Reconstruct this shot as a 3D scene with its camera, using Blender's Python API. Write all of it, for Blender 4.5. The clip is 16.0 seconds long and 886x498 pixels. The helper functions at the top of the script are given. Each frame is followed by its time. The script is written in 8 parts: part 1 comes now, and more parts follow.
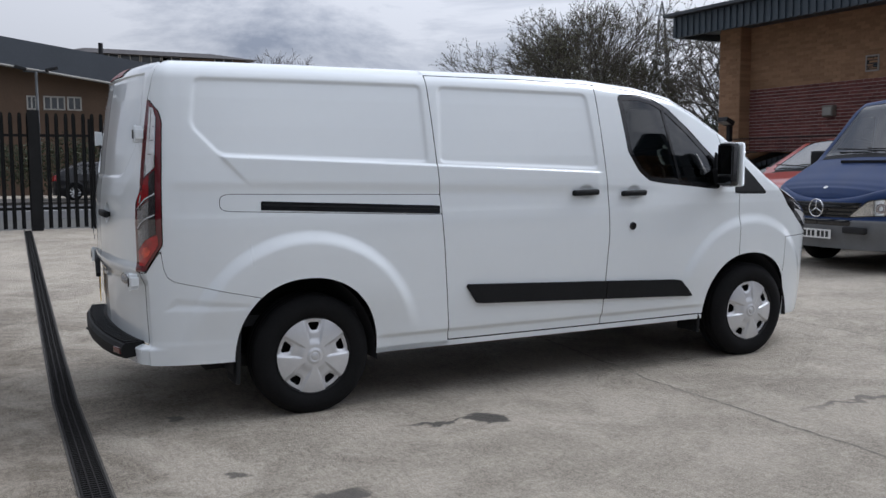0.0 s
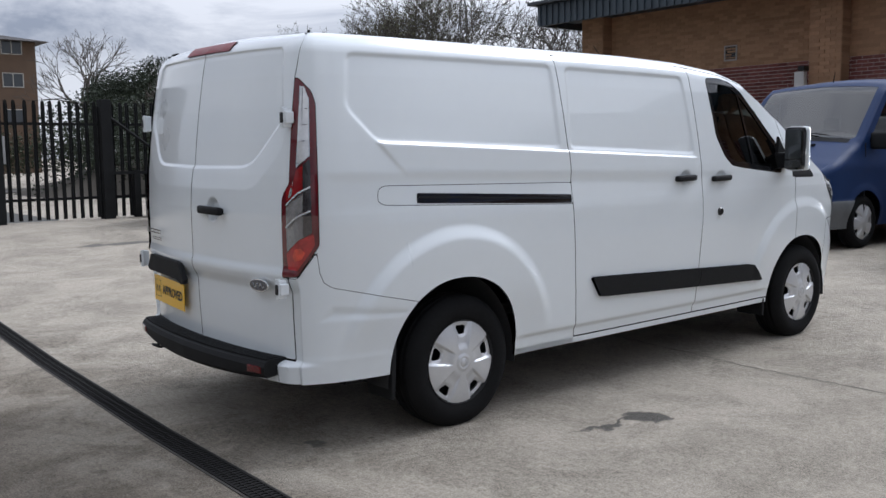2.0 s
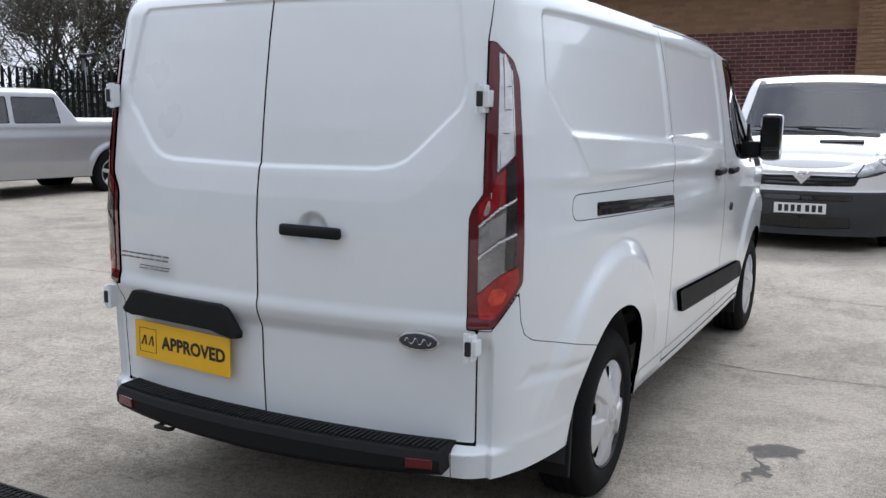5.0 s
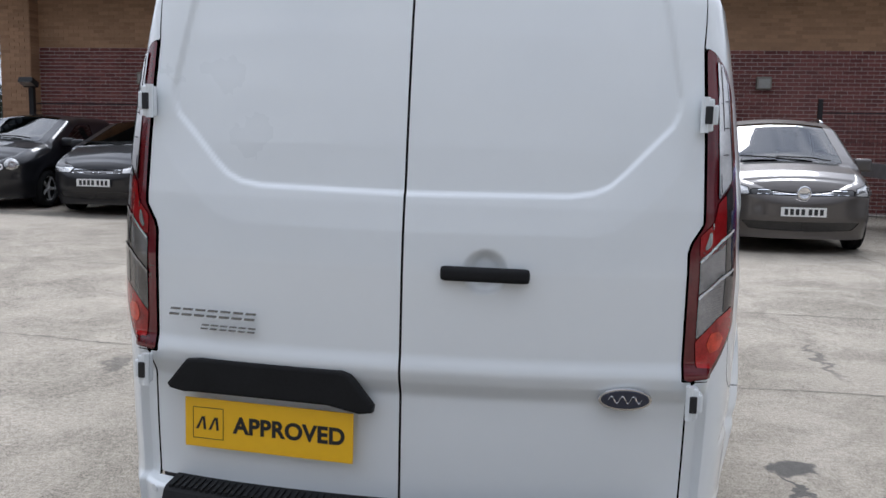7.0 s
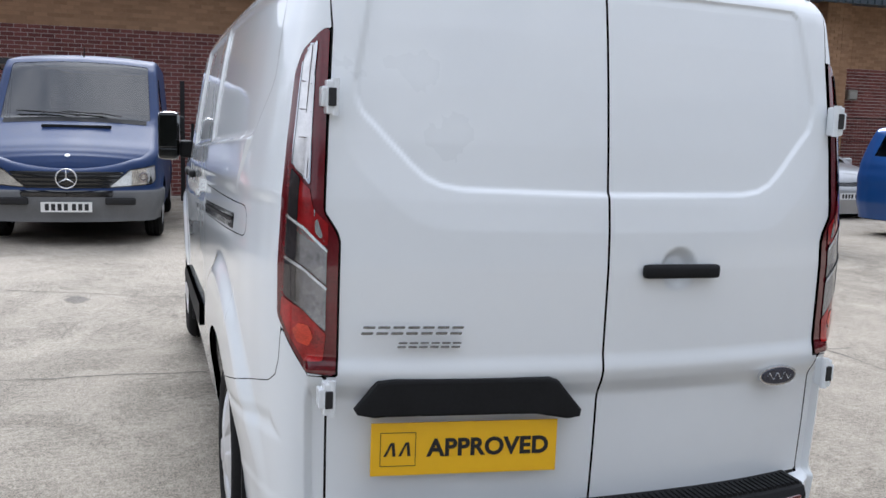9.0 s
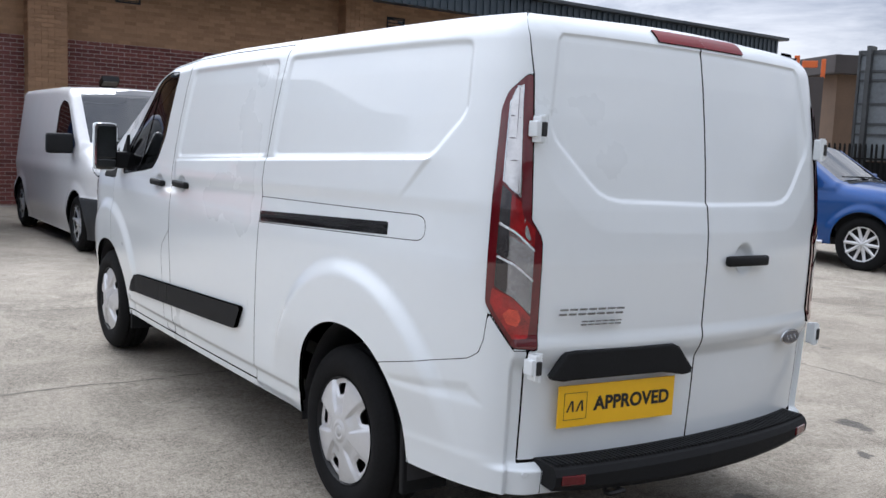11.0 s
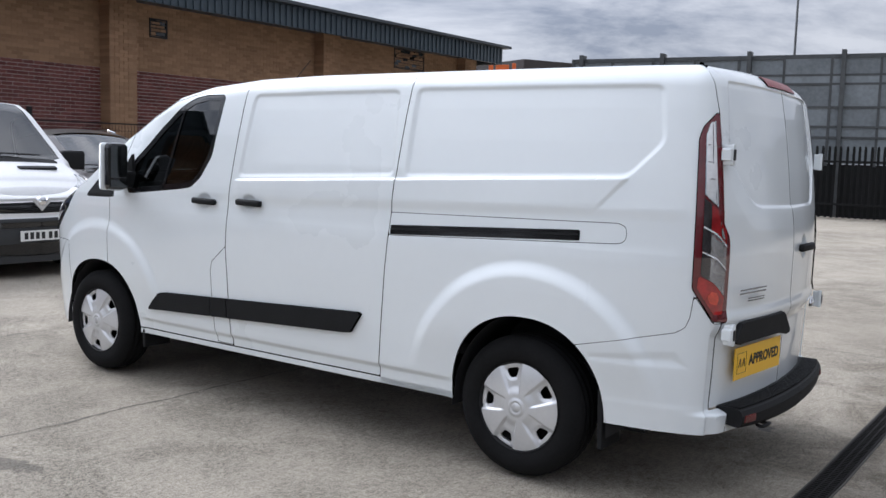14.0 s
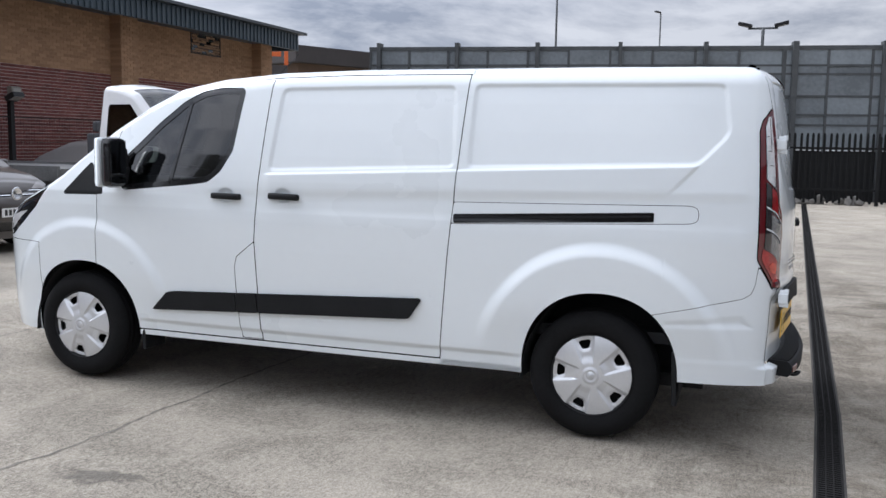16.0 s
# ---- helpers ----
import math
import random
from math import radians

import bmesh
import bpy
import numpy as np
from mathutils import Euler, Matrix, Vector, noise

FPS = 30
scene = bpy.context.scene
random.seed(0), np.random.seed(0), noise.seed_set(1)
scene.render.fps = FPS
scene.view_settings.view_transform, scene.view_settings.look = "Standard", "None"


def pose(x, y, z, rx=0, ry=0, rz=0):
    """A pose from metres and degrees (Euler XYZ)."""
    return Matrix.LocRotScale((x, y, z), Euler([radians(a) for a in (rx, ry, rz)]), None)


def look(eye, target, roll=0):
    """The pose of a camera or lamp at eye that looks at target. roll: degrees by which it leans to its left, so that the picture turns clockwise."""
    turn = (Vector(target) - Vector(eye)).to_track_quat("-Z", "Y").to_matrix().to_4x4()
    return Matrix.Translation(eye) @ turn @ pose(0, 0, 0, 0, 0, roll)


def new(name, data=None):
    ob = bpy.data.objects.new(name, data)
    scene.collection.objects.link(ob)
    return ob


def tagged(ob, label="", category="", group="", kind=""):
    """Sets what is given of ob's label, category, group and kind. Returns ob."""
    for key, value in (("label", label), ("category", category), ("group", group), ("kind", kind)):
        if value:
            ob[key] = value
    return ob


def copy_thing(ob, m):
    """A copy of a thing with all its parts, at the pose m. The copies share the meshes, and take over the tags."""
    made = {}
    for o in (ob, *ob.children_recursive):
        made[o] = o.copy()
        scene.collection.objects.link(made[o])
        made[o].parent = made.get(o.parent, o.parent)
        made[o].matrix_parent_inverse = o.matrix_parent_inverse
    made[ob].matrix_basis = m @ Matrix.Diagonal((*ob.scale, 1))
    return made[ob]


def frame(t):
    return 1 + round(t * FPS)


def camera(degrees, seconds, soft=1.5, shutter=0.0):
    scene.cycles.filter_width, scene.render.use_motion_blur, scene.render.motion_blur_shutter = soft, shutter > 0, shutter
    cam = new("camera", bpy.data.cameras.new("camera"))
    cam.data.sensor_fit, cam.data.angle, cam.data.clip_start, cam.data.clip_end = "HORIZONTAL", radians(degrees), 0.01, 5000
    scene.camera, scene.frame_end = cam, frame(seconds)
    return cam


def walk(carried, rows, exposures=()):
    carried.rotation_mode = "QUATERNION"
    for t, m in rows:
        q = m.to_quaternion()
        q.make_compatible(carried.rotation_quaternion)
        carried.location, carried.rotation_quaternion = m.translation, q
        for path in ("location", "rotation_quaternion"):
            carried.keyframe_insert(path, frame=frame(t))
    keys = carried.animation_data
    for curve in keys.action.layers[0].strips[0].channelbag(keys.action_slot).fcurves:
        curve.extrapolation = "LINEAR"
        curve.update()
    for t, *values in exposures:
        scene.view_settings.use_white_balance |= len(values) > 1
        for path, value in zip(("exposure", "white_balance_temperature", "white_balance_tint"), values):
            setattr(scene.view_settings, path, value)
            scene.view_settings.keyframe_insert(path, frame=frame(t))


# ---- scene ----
cam = camera(51.5, 16.0)
PATH = [
    (0, (-1.683, -5.755, 1.374), (-0.765, -3.988, 1.194), -0.3),
    (0.5, (-2.043, -5.42, 1.367), (-1.029, -3.705, 1.19), -0.3),
    (1, (-2.449, -5.112, 1.379), (-1.348, -3.451, 1.202), -0.7),
    (1.5, (-2.756, -4.75, 1.381), (-1.566, -3.154, 1.19), -0.9),
    (2, (-2.994, -4.388, 1.386), (-1.716, -2.864, 1.175), -0.8),
    (2.5, (-3.165, -3.993, 1.399), (-1.79, -2.558, 1.177), -0.5),
    (3, (-3.238, -3.568, 1.405), (-1.789, -2.206, 1.192), -0.4),
    (3.2, (-3.261, -3.403, 1.401), (-1.785, -2.07, 1.191), -0.5),
    (5.3, (-3.447, -1.746, 1.492), (-1.643, -0.926, 1.222), 0.4),
    (5.5, (-3.444, -1.583, 1.488), (-1.611, -0.826, 1.233), 0.4),
    (6, (-3.446, -1.192, 1.489), (-1.549, -0.61, 1.242), 0.6),
    (6.5, (-3.447, -0.806, 1.503), (-1.509, -0.381, 1.249), 0.7),
    (7, (-3.394, -0.418, 1.489), (-1.425, -0.166, 1.238), 0.9),
    (7.5, (-3.37, -0.002, 1.487), (-1.387, 0.067, 1.239), 0.9),
    (8, (-3.325, 0.381, 1.474), (-1.345, 0.245, 1.231), 1.2),
    (8.5, (-3.257, 0.788, 1.481), (-1.312, 0.398, 1.221), 1.8),
    (9, (-3.199, 1.194, 1.497), (-1.312, 0.586, 1.235), 1.5),
    (9.5, (-3.112, 1.553, 1.493), (-1.281, 0.784, 1.253), 0.8),
    (9.7, (-3.1, 1.692, 1.491), (-1.291, 0.873, 1.256), 0.9),
    (11.8, (-3.128, 3.319, 1.514), (-1.627, 2.016, 1.286), 2.3),
    (12, (-3.077, 3.453, 1.511), (-1.598, 2.127, 1.281), 2.0),
    (12.5, (-2.935, 3.777, 1.516), (-1.513, 2.394, 1.262), 1.4),
    (13, (-2.752, 4.121, 1.536), (-1.409, 2.662, 1.273), 1.6),
    (13.5, (-2.455, 4.379, 1.537), (-1.205, 2.833, 1.319), 1.4),
    (14, (-2.141, 4.646, 1.545), (-0.999, 3.018, 1.336), 1.5),
    (14.5, (-1.83, 4.902, 1.541), (-0.79, 3.208, 1.323), 1.8),
    (15, (-1.527, 5.142, 1.546), (-0.577, 3.396, 1.323), 1.9),
    (15.5, (-1.213, 5.436, 1.551), (-0.399, 3.625, 1.312), 1.6),
    (16, (-0.85, 5.64, 1.549), (-0.179, 3.77, 1.32), 0.9),
]
# seconds, stops, kelvin, tint
EXPOSURES = [(0.0, -0.22, 5900, 12), (3.0, 0.04, 5900, 12), (5.5, 0.28, 5900, 12), (7.0, 0.24, 5900, 12), (8.0, 0.54, 5900, 12), (9.5, 0.47, 5900, 12), (12.0, 0.32, 5930, 12), (13.0, 0.18, 5930, 12), (13.5, -0.02, 5930, 12), (14.0, 0.15, 5930, 12), (15.0, 0.20, 5930, 12), (16.0, 0.22, 5930, 12)]
walk(cam, [(t, look(eye, target, roll)) for t, eye, target, roll in PATH], EXPOSURES)

# ---- sky, sun and exposure ----
scene.view_settings.exposure = 0.0
world = bpy.data.worlds.new("overcast_sky")
scene.world = world
world.use_nodes = True
wn, wl = world.node_tree.nodes, world.node_tree.links
wn.clear()
w_out = wn.new("ShaderNodeOutputWorld")
w_bg = wn.new("ShaderNodeBackground")
w_sky = wn.new("ShaderNodeTexSky")
w_sky.sky_type = "NISHITA"
w_sky.sun_disc = False
w_sky.sun_elevation = radians(45)
w_sky.sun_rotation = radians(92)
w_tc = wn.new("ShaderNodeTexCoord")
w_map = wn.new("ShaderNodeMapping")
w_map.inputs["Scale"].default_value = (1.0, 1.0, 3.2)
w_noise = wn.new("ShaderNodeTexNoise")
w_noise.inputs["Scale"].default_value = 3.4
w_noise.inputs["Detail"].default_value = 7.0
w_noise.inputs["Roughness"].default_value = 0.62
w_noise.inputs["Distortion"].default_value = 0.35
w_ramp = wn.new("ShaderNodeValToRGB")
w_ramp.color_ramp.elements[0].position = 0.36
w_ramp.color_ramp.elements[0].color = (0.42, 0.455, 0.53, 1)
w_ramp.color_ramp.elements[1].position = 0.58
w_ramp.color_ramp.elements[1].color = (1.0, 1.0, 1.01, 1)
w_scale = wn.new("ShaderNodeMix")
w_scale.data_type = "RGBA"
w_scale.blend_type = "MULTIPLY"
w_scale.inputs[0].default_value = 1.0
w_scale.inputs[7].default_value = (0.05, 0.05, 0.05, 1)
w_mix = wn.new("ShaderNodeMix")
w_mix.data_type = "RGBA"
w_mix.inputs[0].default_value = 0.90
w_bg.inputs["Strength"].default_value = 0.74
wl.new(w_tc.outputs["Generated"], w_map.inputs["Vector"])
wl.new(w_map.outputs["Vector"], w_noise.inputs["Vector"])
wl.new(w_noise.outputs["Fac"], w_ramp.inputs["Fac"])
wl.new(w_sky.outputs["Color"], w_scale.inputs[6])
wl.new(w_scale.outputs[2], w_mix.inputs[6])
wl.new(w_ramp.outputs["Color"], w_mix.inputs[7])
# an overcast sky is brighter overhead than at the horizon
w_sep = wn.new("ShaderNodeSeparateXYZ")
w_up = wn.new("ShaderNodeMapRange")
w_up.inputs[1].default_value, w_up.inputs[2].default_value = 0.12, 0.9
w_up.inputs[3].default_value, w_up.inputs[4].default_value = 1.10, 2.75
wl.new(w_tc.outputs["Generated"], w_sep.inputs[0])
wl.new(w_sep.outputs["Z"], w_up.inputs[0])
w_gain = wn.new("ShaderNodeVectorMath")
w_gain.operation = "SCALE"
wl.new(w_mix.outputs[2], w_gain.inputs[0])
# thinner cloud on the street side
w_side = wn.new("ShaderNodeMapRange")
w_side.inputs[1].default_value, w_side.inputs[2].default_value = -1.0, 1.0
w_side.inputs[3].default_value, w_side.inputs[4].default_value = 0.86, 1.08
wl.new(w_sep.outputs["Y"], w_side.inputs[0])
w_both = wn.new("ShaderNodeMath")
w_both.operation = "MULTIPLY"
wl.new(w_up.outputs[0], w_both.inputs[0])
wl.new(w_side.outputs[0], w_both.inputs[1])
# the cloud is thinnest towards the hidden sun
w_front = wn.new("ShaderNodeMapRange")
w_front.inputs[1].default_value, w_front.inputs[2].default_value = -1.0, 1.0
w_front.inputs[3].default_value, w_front.inputs[4].default_value = 0.52, 1.26
wl.new(w_sep.outputs["X"], w_front.inputs[0])
w_all = wn.new("ShaderNodeMath")
w_all.operation = "MULTIPLY"
wl.new(w_both.outputs[0], w_all.inputs[0])
wl.new(w_front.outputs[0], w_all.inputs[1])
wl.new(w_all.outputs[0], w_gain.inputs["Scale"])
wl.new(w_gain.outputs[0], w_bg.inputs["Color"])
wl.new(w_bg.outputs["Background"], w_out.inputs["Surface"])

sun_lamp = bpy.data.lights.new("sun", "SUN")
sun_lamp.energy = 2.2
sun_lamp.angle = radians(28)
sun_lamp.color = (1.0, 0.985, 0.95)
sun = new("sun", sun_lamp)
sun.matrix_world = look((15.7, -0.8, 15.7), (0, 0, 0))

# ---- materials ----


def material(name, color, rough=0.5, metal=0.0, vary=0.0, scale=6.0, bump=0.0, bump_scale=60.0, coat=0.0, second=None, spec=0.5, per_piece=0.0):
    """Principled surface with two scales of colour variation and fine relief."""
    m = bpy.data.materials.new(name)
    m.use_nodes = True
    n, l = m.node_tree.nodes, m.node_tree.links
    b = n["Principled BSDF"]
    b.inputs["Base Color"].default_value = (*color, 1)
    b.inputs["Roughness"].default_value = rough
    b.inputs["Metallic"].default_value = metal
    b.inputs["Specular IOR Level"].default_value = spec
    if coat:
        b.inputs["Coat Weight"].default_value = coat
        b.inputs["Coat Roughness"].default_value = 0.03
    tc = n.new("ShaderNodeTexCoord")
    if vary or per_piece:
        na = n.new("ShaderNodeTexNoise")
        na.inputs["Scale"].default_value = scale
        na.inputs["Detail"].default_value = 6
        nb = n.new("ShaderNodeTexNoise")
        nb.inputs["Scale"].default_value = scale * 11
        nb.inputs["Detail"].default_value = 4
        l.new(tc.outputs["Object"], na.inputs["Vector"])
        l.new(tc.outputs["Object"], nb.inputs["Vector"])
        add = n.new("ShaderNodeMath")
        add.operation = "MULTIPLY_ADD"
        add.inputs[1].default_value = 0.6
        l.new(na.outputs["Fac"], add.inputs[0])
        half = n.new("ShaderNodeMath")
        half.operation = "MULTIPLY"
        half.inputs[1].default_value = 0.4
        l.new(nb.outputs["Fac"], half.inputs[0])
        l.new(half.outputs[0], add.inputs[2])
        fac = add.outputs[0]
        if per_piece:
            info = n.new("ShaderNodeObjectInfo")
            pm = n.new("ShaderNodeMath")
            pm.operation = "MULTIPLY_ADD"
            pm.inputs[1].default_value = per_piece
            l.new(info.outputs["Random"], pm.inputs[0])
            l.new(fac, pm.inputs[2])
            sub = n.new("ShaderNodeMath")
            sub.operation = "SUBTRACT"
            sub.inputs[1].default_value = per_piece / 2
            l.new(pm.outputs[0], sub.inputs[0])
            fac = sub.outputs[0]
        ramp = n.new("ShaderNodeValToRGB")
        lo = tuple(max(0.0, c * (1 - vary)) for c in color)
        hi = second or tuple(min(1.0, c * (1 + vary)) for c in color)
        ramp.color_ramp.elements[0].position = 0.3
        ramp.color_ramp.elements[1].position = 0.7
        ramp.color_ramp.elements[0].color = (*lo, 1)
        ramp.color_ramp.elements[1].color = (*hi, 1)
        l.new(fac, ramp.inputs["Fac"])
        l.new(ramp.outputs["Color"], b.inputs["Base Color"])
        rr = n.new("ShaderNodeMapRange")
        rr.inputs[3].default_value = max(0.02, rough - 0.08)
        rr.inputs[4].default_value = min(1.0, rough + 0.08)
        l.new(na.outputs["Fac"], rr.inputs[0])
        l.new(rr.outputs[0], b.inputs["Roughness"])
    if bump:
        nc = n.new("ShaderNodeTexNoise")
        nc.inputs["Scale"].default_value = bump_scale
        nc.inputs["Detail"].default_value = 5
        l.new(tc.outputs["Object"], nc.inputs["Vector"])
        bp = n.new("ShaderNodeBump")
        bp.inputs["Strength"].default_value = bump
        bp.inputs["Distance"].default_value = 0.01
        l.new(nc.outputs["Fac"], bp.inputs["Height"])
        l.new(bp.outputs["Normal"], b.inputs["Normal"])
    return m


def glass(name, tint, rough=0.0, mixture=0.75, reflect=1.0, ior=1.85):
    """Thin tinted pane: see-through, with a mirror gloss by Fresnel."""
    m = bpy.data.materials.new(name)
    m.use_nodes = True
    n, l = m.node_tree.nodes, m.node_tree.links
    n.clear()
    out = n.new("ShaderNodeOutputMaterial")
    tr = n.new("ShaderNodeBsdfTransparent")
    tr.inputs["Color"].default_value = (*tint, 1)
    gl = n.new("ShaderNodeBsdfGlossy")
    gl.inputs["Roughness"].default_value = 0.02 + rough
    gl.inputs["Color"].default_value = (reflect, reflect, reflect, 1)
    fr = n.new("ShaderNodeFresnel")
    fr.inputs["IOR"].default_value = ior
    mx = n.new("ShaderNodeMixShader")
    l.new(fr.outputs[0], mx.inputs[0])
    l.new(tr.outputs[0], mx.inputs[1])
    l.new(gl.outputs[0], mx.inputs[2])
    l.new(mx.outputs[0], out.inputs["Surface"])
    return m


WHITE = material("white_car_paint", (0.79, 0.83, 0.848), 0.30, vary=0.012, scale=1.5, coat=1.0)
GAP = material("seam_black", (0.012, 0.012, 0.013), 0.8)
BLACK = material("black_textured_plastic", (0.012, 0.0125, 0.0135), 0.65, spec=0.2, vary=0.25, scale=9, bump=0.12, bump_scale=420)
GLOSSBLACK = material("gloss_black_plastic", (0.01, 0.01, 0.011), 0.12, coat=0.4)
RUBBER = material("tyre_rubber", (0.0085, 0.0085, 0.009), 0.85, spec=0.16, vary=0.35, scale=7, bump=0.15, bump_scale=160)
SILVER = material("silver_painted_plastic", (0.62, 0.625, 0.635), 0.30, metal=0.4, vary=0.06, scale=5)
CHROME = material("chrome", (0.75, 0.76, 0.78), 0.1, metal=1.0)
DARKMETAL = material("dark_steel", (0.02, 0.02, 0.021), 0.55, metal=0.5, vary=0.3, scale=14)
TINT = glass("side_window_glass", (0.085, 0.115, 0.125), ior=1.75)
SCREEN = glass("windscreen_glass", (0.30, 0.34, 0.34))
CARSCREEN = glass("parked_car_windscreen", (0.22, 0.25, 0.25), ior=1.95)
VANSCREEN = glass("parked_van_windscreen", (0.20, 0.23, 0.23), ior=1.75)
MIRRORGLASS = material("dark_mirror_glass", (0.10, 0.105, 0.11), 0.06, metal=1.0)
YELLOW = material("yellow_plate", (0.88, 0.50, 0.004), 0.38, vary=0.03, scale=4, coat=0.3)
INK = material("black_ink", (0.014, 0.014, 0.016), 0.5)
BADGEBLUE = material("dark_badge_enamel", (0.02, 0.025, 0.045), 0.15, coat=0.8)
REDLENS = material("red_lamp_lens", (0.25, 0.006, 0.008), 0.12, vary=0.45, scale=22, coat=1.0)
GLOWRED = material("bright_red_lamp_lens", (0.33, 0.009, 0.009), 0.12, vary=0.6, scale=20, coat=1.0)
DEEPRED = material("dark_red_lamp_bezel", (0.105, 0.004, 0.008), 0.12, vary=0.25, scale=9, coat=1.0)
HIGHLENS = material("high_lamp_red_lens", (0.19, 0.008, 0.012), 0.35, spec=0.25, vary=0.2, scale=14)
BRIGHTLENS = material("orange_red_lamp_bowl", (0.62, 0.05, 0.02), 0.12, vary=0.5, scale=26, coat=1.0)
SMOKEDARK = material("dark_smoked_lens", (0.045, 0.04, 0.042), 0.10, metal=0.4, vary=0.4, scale=18, coat=1.0)
HEADLENS = material("headlamp_interior", (0.50, 0.50, 0.50), 0.10, metal=0.85, vary=0.72, scale=9, coat=1.0, second=(0.72, 0.72, 0.71))


def ribbed(name, color, second, pitch):
    """Fine slanted prisms moulded into a lamp lens."""
    m = material(name, color, 0.14, metal=0.8, vary=0.3, scale=12, coat=0.8, second=second)
    n, l = m.node_tree.nodes, m.node_tree.links
    tc, wv, bp = n.new("ShaderNodeTexCoord"), n.new("ShaderNodeTexWave"), n.new("ShaderNodeBump")
    wv.bands_direction = "DIAGONAL"
    wv.inputs["Scale"].default_value = 0.314 / pitch
    l.new(tc.outputs["Object"], wv.inputs["Vector"])
    bp.inputs["Strength"].default_value, bp.inputs["Distance"].default_value = 0.7, 0.002
    l.new(wv.outputs["Fac"], bp.inputs["Height"])
    l.new(bp.outputs["Normal"], n["Principled BSDF"].inputs["Normal"])
    return m


RIBBED = ribbed("ribbed_lamp_reflector", (0.15, 0.143, 0.14), (0.42, 0.41, 0.40), 0.0035)
RIBCHROME = ribbed("ribbed_bright_divider", (0.62, 0.62, 0.63), (0.85, 0.85, 0.86), 0.004)
CLEARLENS = material("clear_lamp_reflector", (0.80, 0.80, 0.81), 0.12, metal=0.35, vary=0.22, scale=28, coat=1.0)
SMOKELENS = material("smoked_lamp_reflector", (0.30, 0.265, 0.26), 0.22, metal=0.8, vary=0.5, scale=40, coat=1.0)
ORANGE = material("orange_lens", (0.6, 0.16, 0.01), 0.15, coat=1.0)
CABIN = material("dark_cabin_trim", (0.03, 0.03, 0.033), 0.7, vary=0.2, scale=6)
SEATCLOTH = material("grey_seat_cloth", (0.05, 0.05, 0.055), 0.85, vary=0.2, scale=20)
PLATEWHITE = material("white_plate", (0.78, 0.78, 0.76), 0.35, vary=0.03, scale=4)
BADGECHROME = material("dark_chrome_letters", (0.22, 0.225, 0.235), 0.22, metal=1.0)

# ---- mesh helpers ----


def link_mesh(name, verts, faces, mat, parent=None, label="", smooth=True, normals=None):
    me = bpy.data.meshes.new(name)
    me.from_pydata([tuple(v) for v in verts], [], [tuple(int(i) for i in f) for f in faces])
    me.polygons.foreach_set("use_smooth", [smooth] * len(me.polygons))
    if normals is not None:
        me.normals_split_custom_set_from_vertices([tuple(v) for v in normals])
    me.materials.append(mat)
    ob = new(name, me)
    if parent is not None:
        ob.parent = parent
    return tagged(ob, label=label)


def part(name, bm, mat, parent, label="", smooth=False):
    """Links a bmesh as one mesh object under a thing or a part."""
    me = bpy.data.meshes.new(name)
    bm.to_mesh(me)
    bm.free()
    if smooth:
        me.polygons.foreach_set("use_smooth", [True] * len(me.polygons))
    me.materials.append(mat)
    ob = new(name, me)
    ob.parent = parent
    return tagged(ob, label=label)


def thing(name, label, category, m=None, group="", kind=""):
    ob = new(name)
    ob.empty_display_size = 0.2
    if m is not None:
        ob.matrix_world = m
    return tagged(ob, label, category, group, kind)


def box(bm, x0, x1, y0, y1, z0, z1, bevel=0.0, m=None):
    r = bmesh.ops.create_cube(bm, size=1)
    vs = r["verts"]
    for v in vs:
        v.co = Vector(((x0 + x1) / 2 + v.co.x * (x1 - x0), (y0 + y1) / 2 + v.co.y * (y1 - y0), (z0 + z1) / 2 + v.co.z * (z1 - z0)))
    if m is not None:
        bmesh.ops.transform(bm, matrix=m, verts=vs)
    if bevel:
        es = list({e for v in vs for e in v.link_edges})
        bmesh.ops.bevel(bm, geom=es, offset=bevel, segments=2, affect="EDGES", profile=0.6)
    return bm


def boxes(*specs, bevel=0.0):
    bm = bmesh.new()
    for s in specs:
        box(bm, *s, bevel=bevel)
    return bm


def tube(bm, pts, r0, r1=None, sides=6, cap=True):
    """A tapered round bar through the points."""
    r1 = r0 if r1 is None else r1
    pts = [Vector(p) for p in pts]
    rings = []
    for i, p in enumerate(pts):
        d = (pts[min(i + 1, len(pts) - 1)] - pts[max(i - 1, 0)]).normalized()
        a = d.cross(Vector((0, 0, 1)) if abs(d.z) < 0.9 else Vector((1, 0, 0))).normalized()
        b = d.cross(a)
        r = r0 + (r1 - r0) * i / max(1, len(pts) - 1)
        rings.append([bm.verts.new(p + (a * math.cos(k * math.tau / sides) + b * math.sin(k * math.tau / sides)) * r) for k in range(sides)])
    for u, v in zip(rings, rings[1:]):
        for k in range(sides):
            bm.faces.new((u[k], u[(k + 1) % sides], v[(k + 1) % sides], v[k]))
    if cap:
        bm.faces.new(rings[0][::-1])
        bm.faces.new(rings[-1])
    return bm


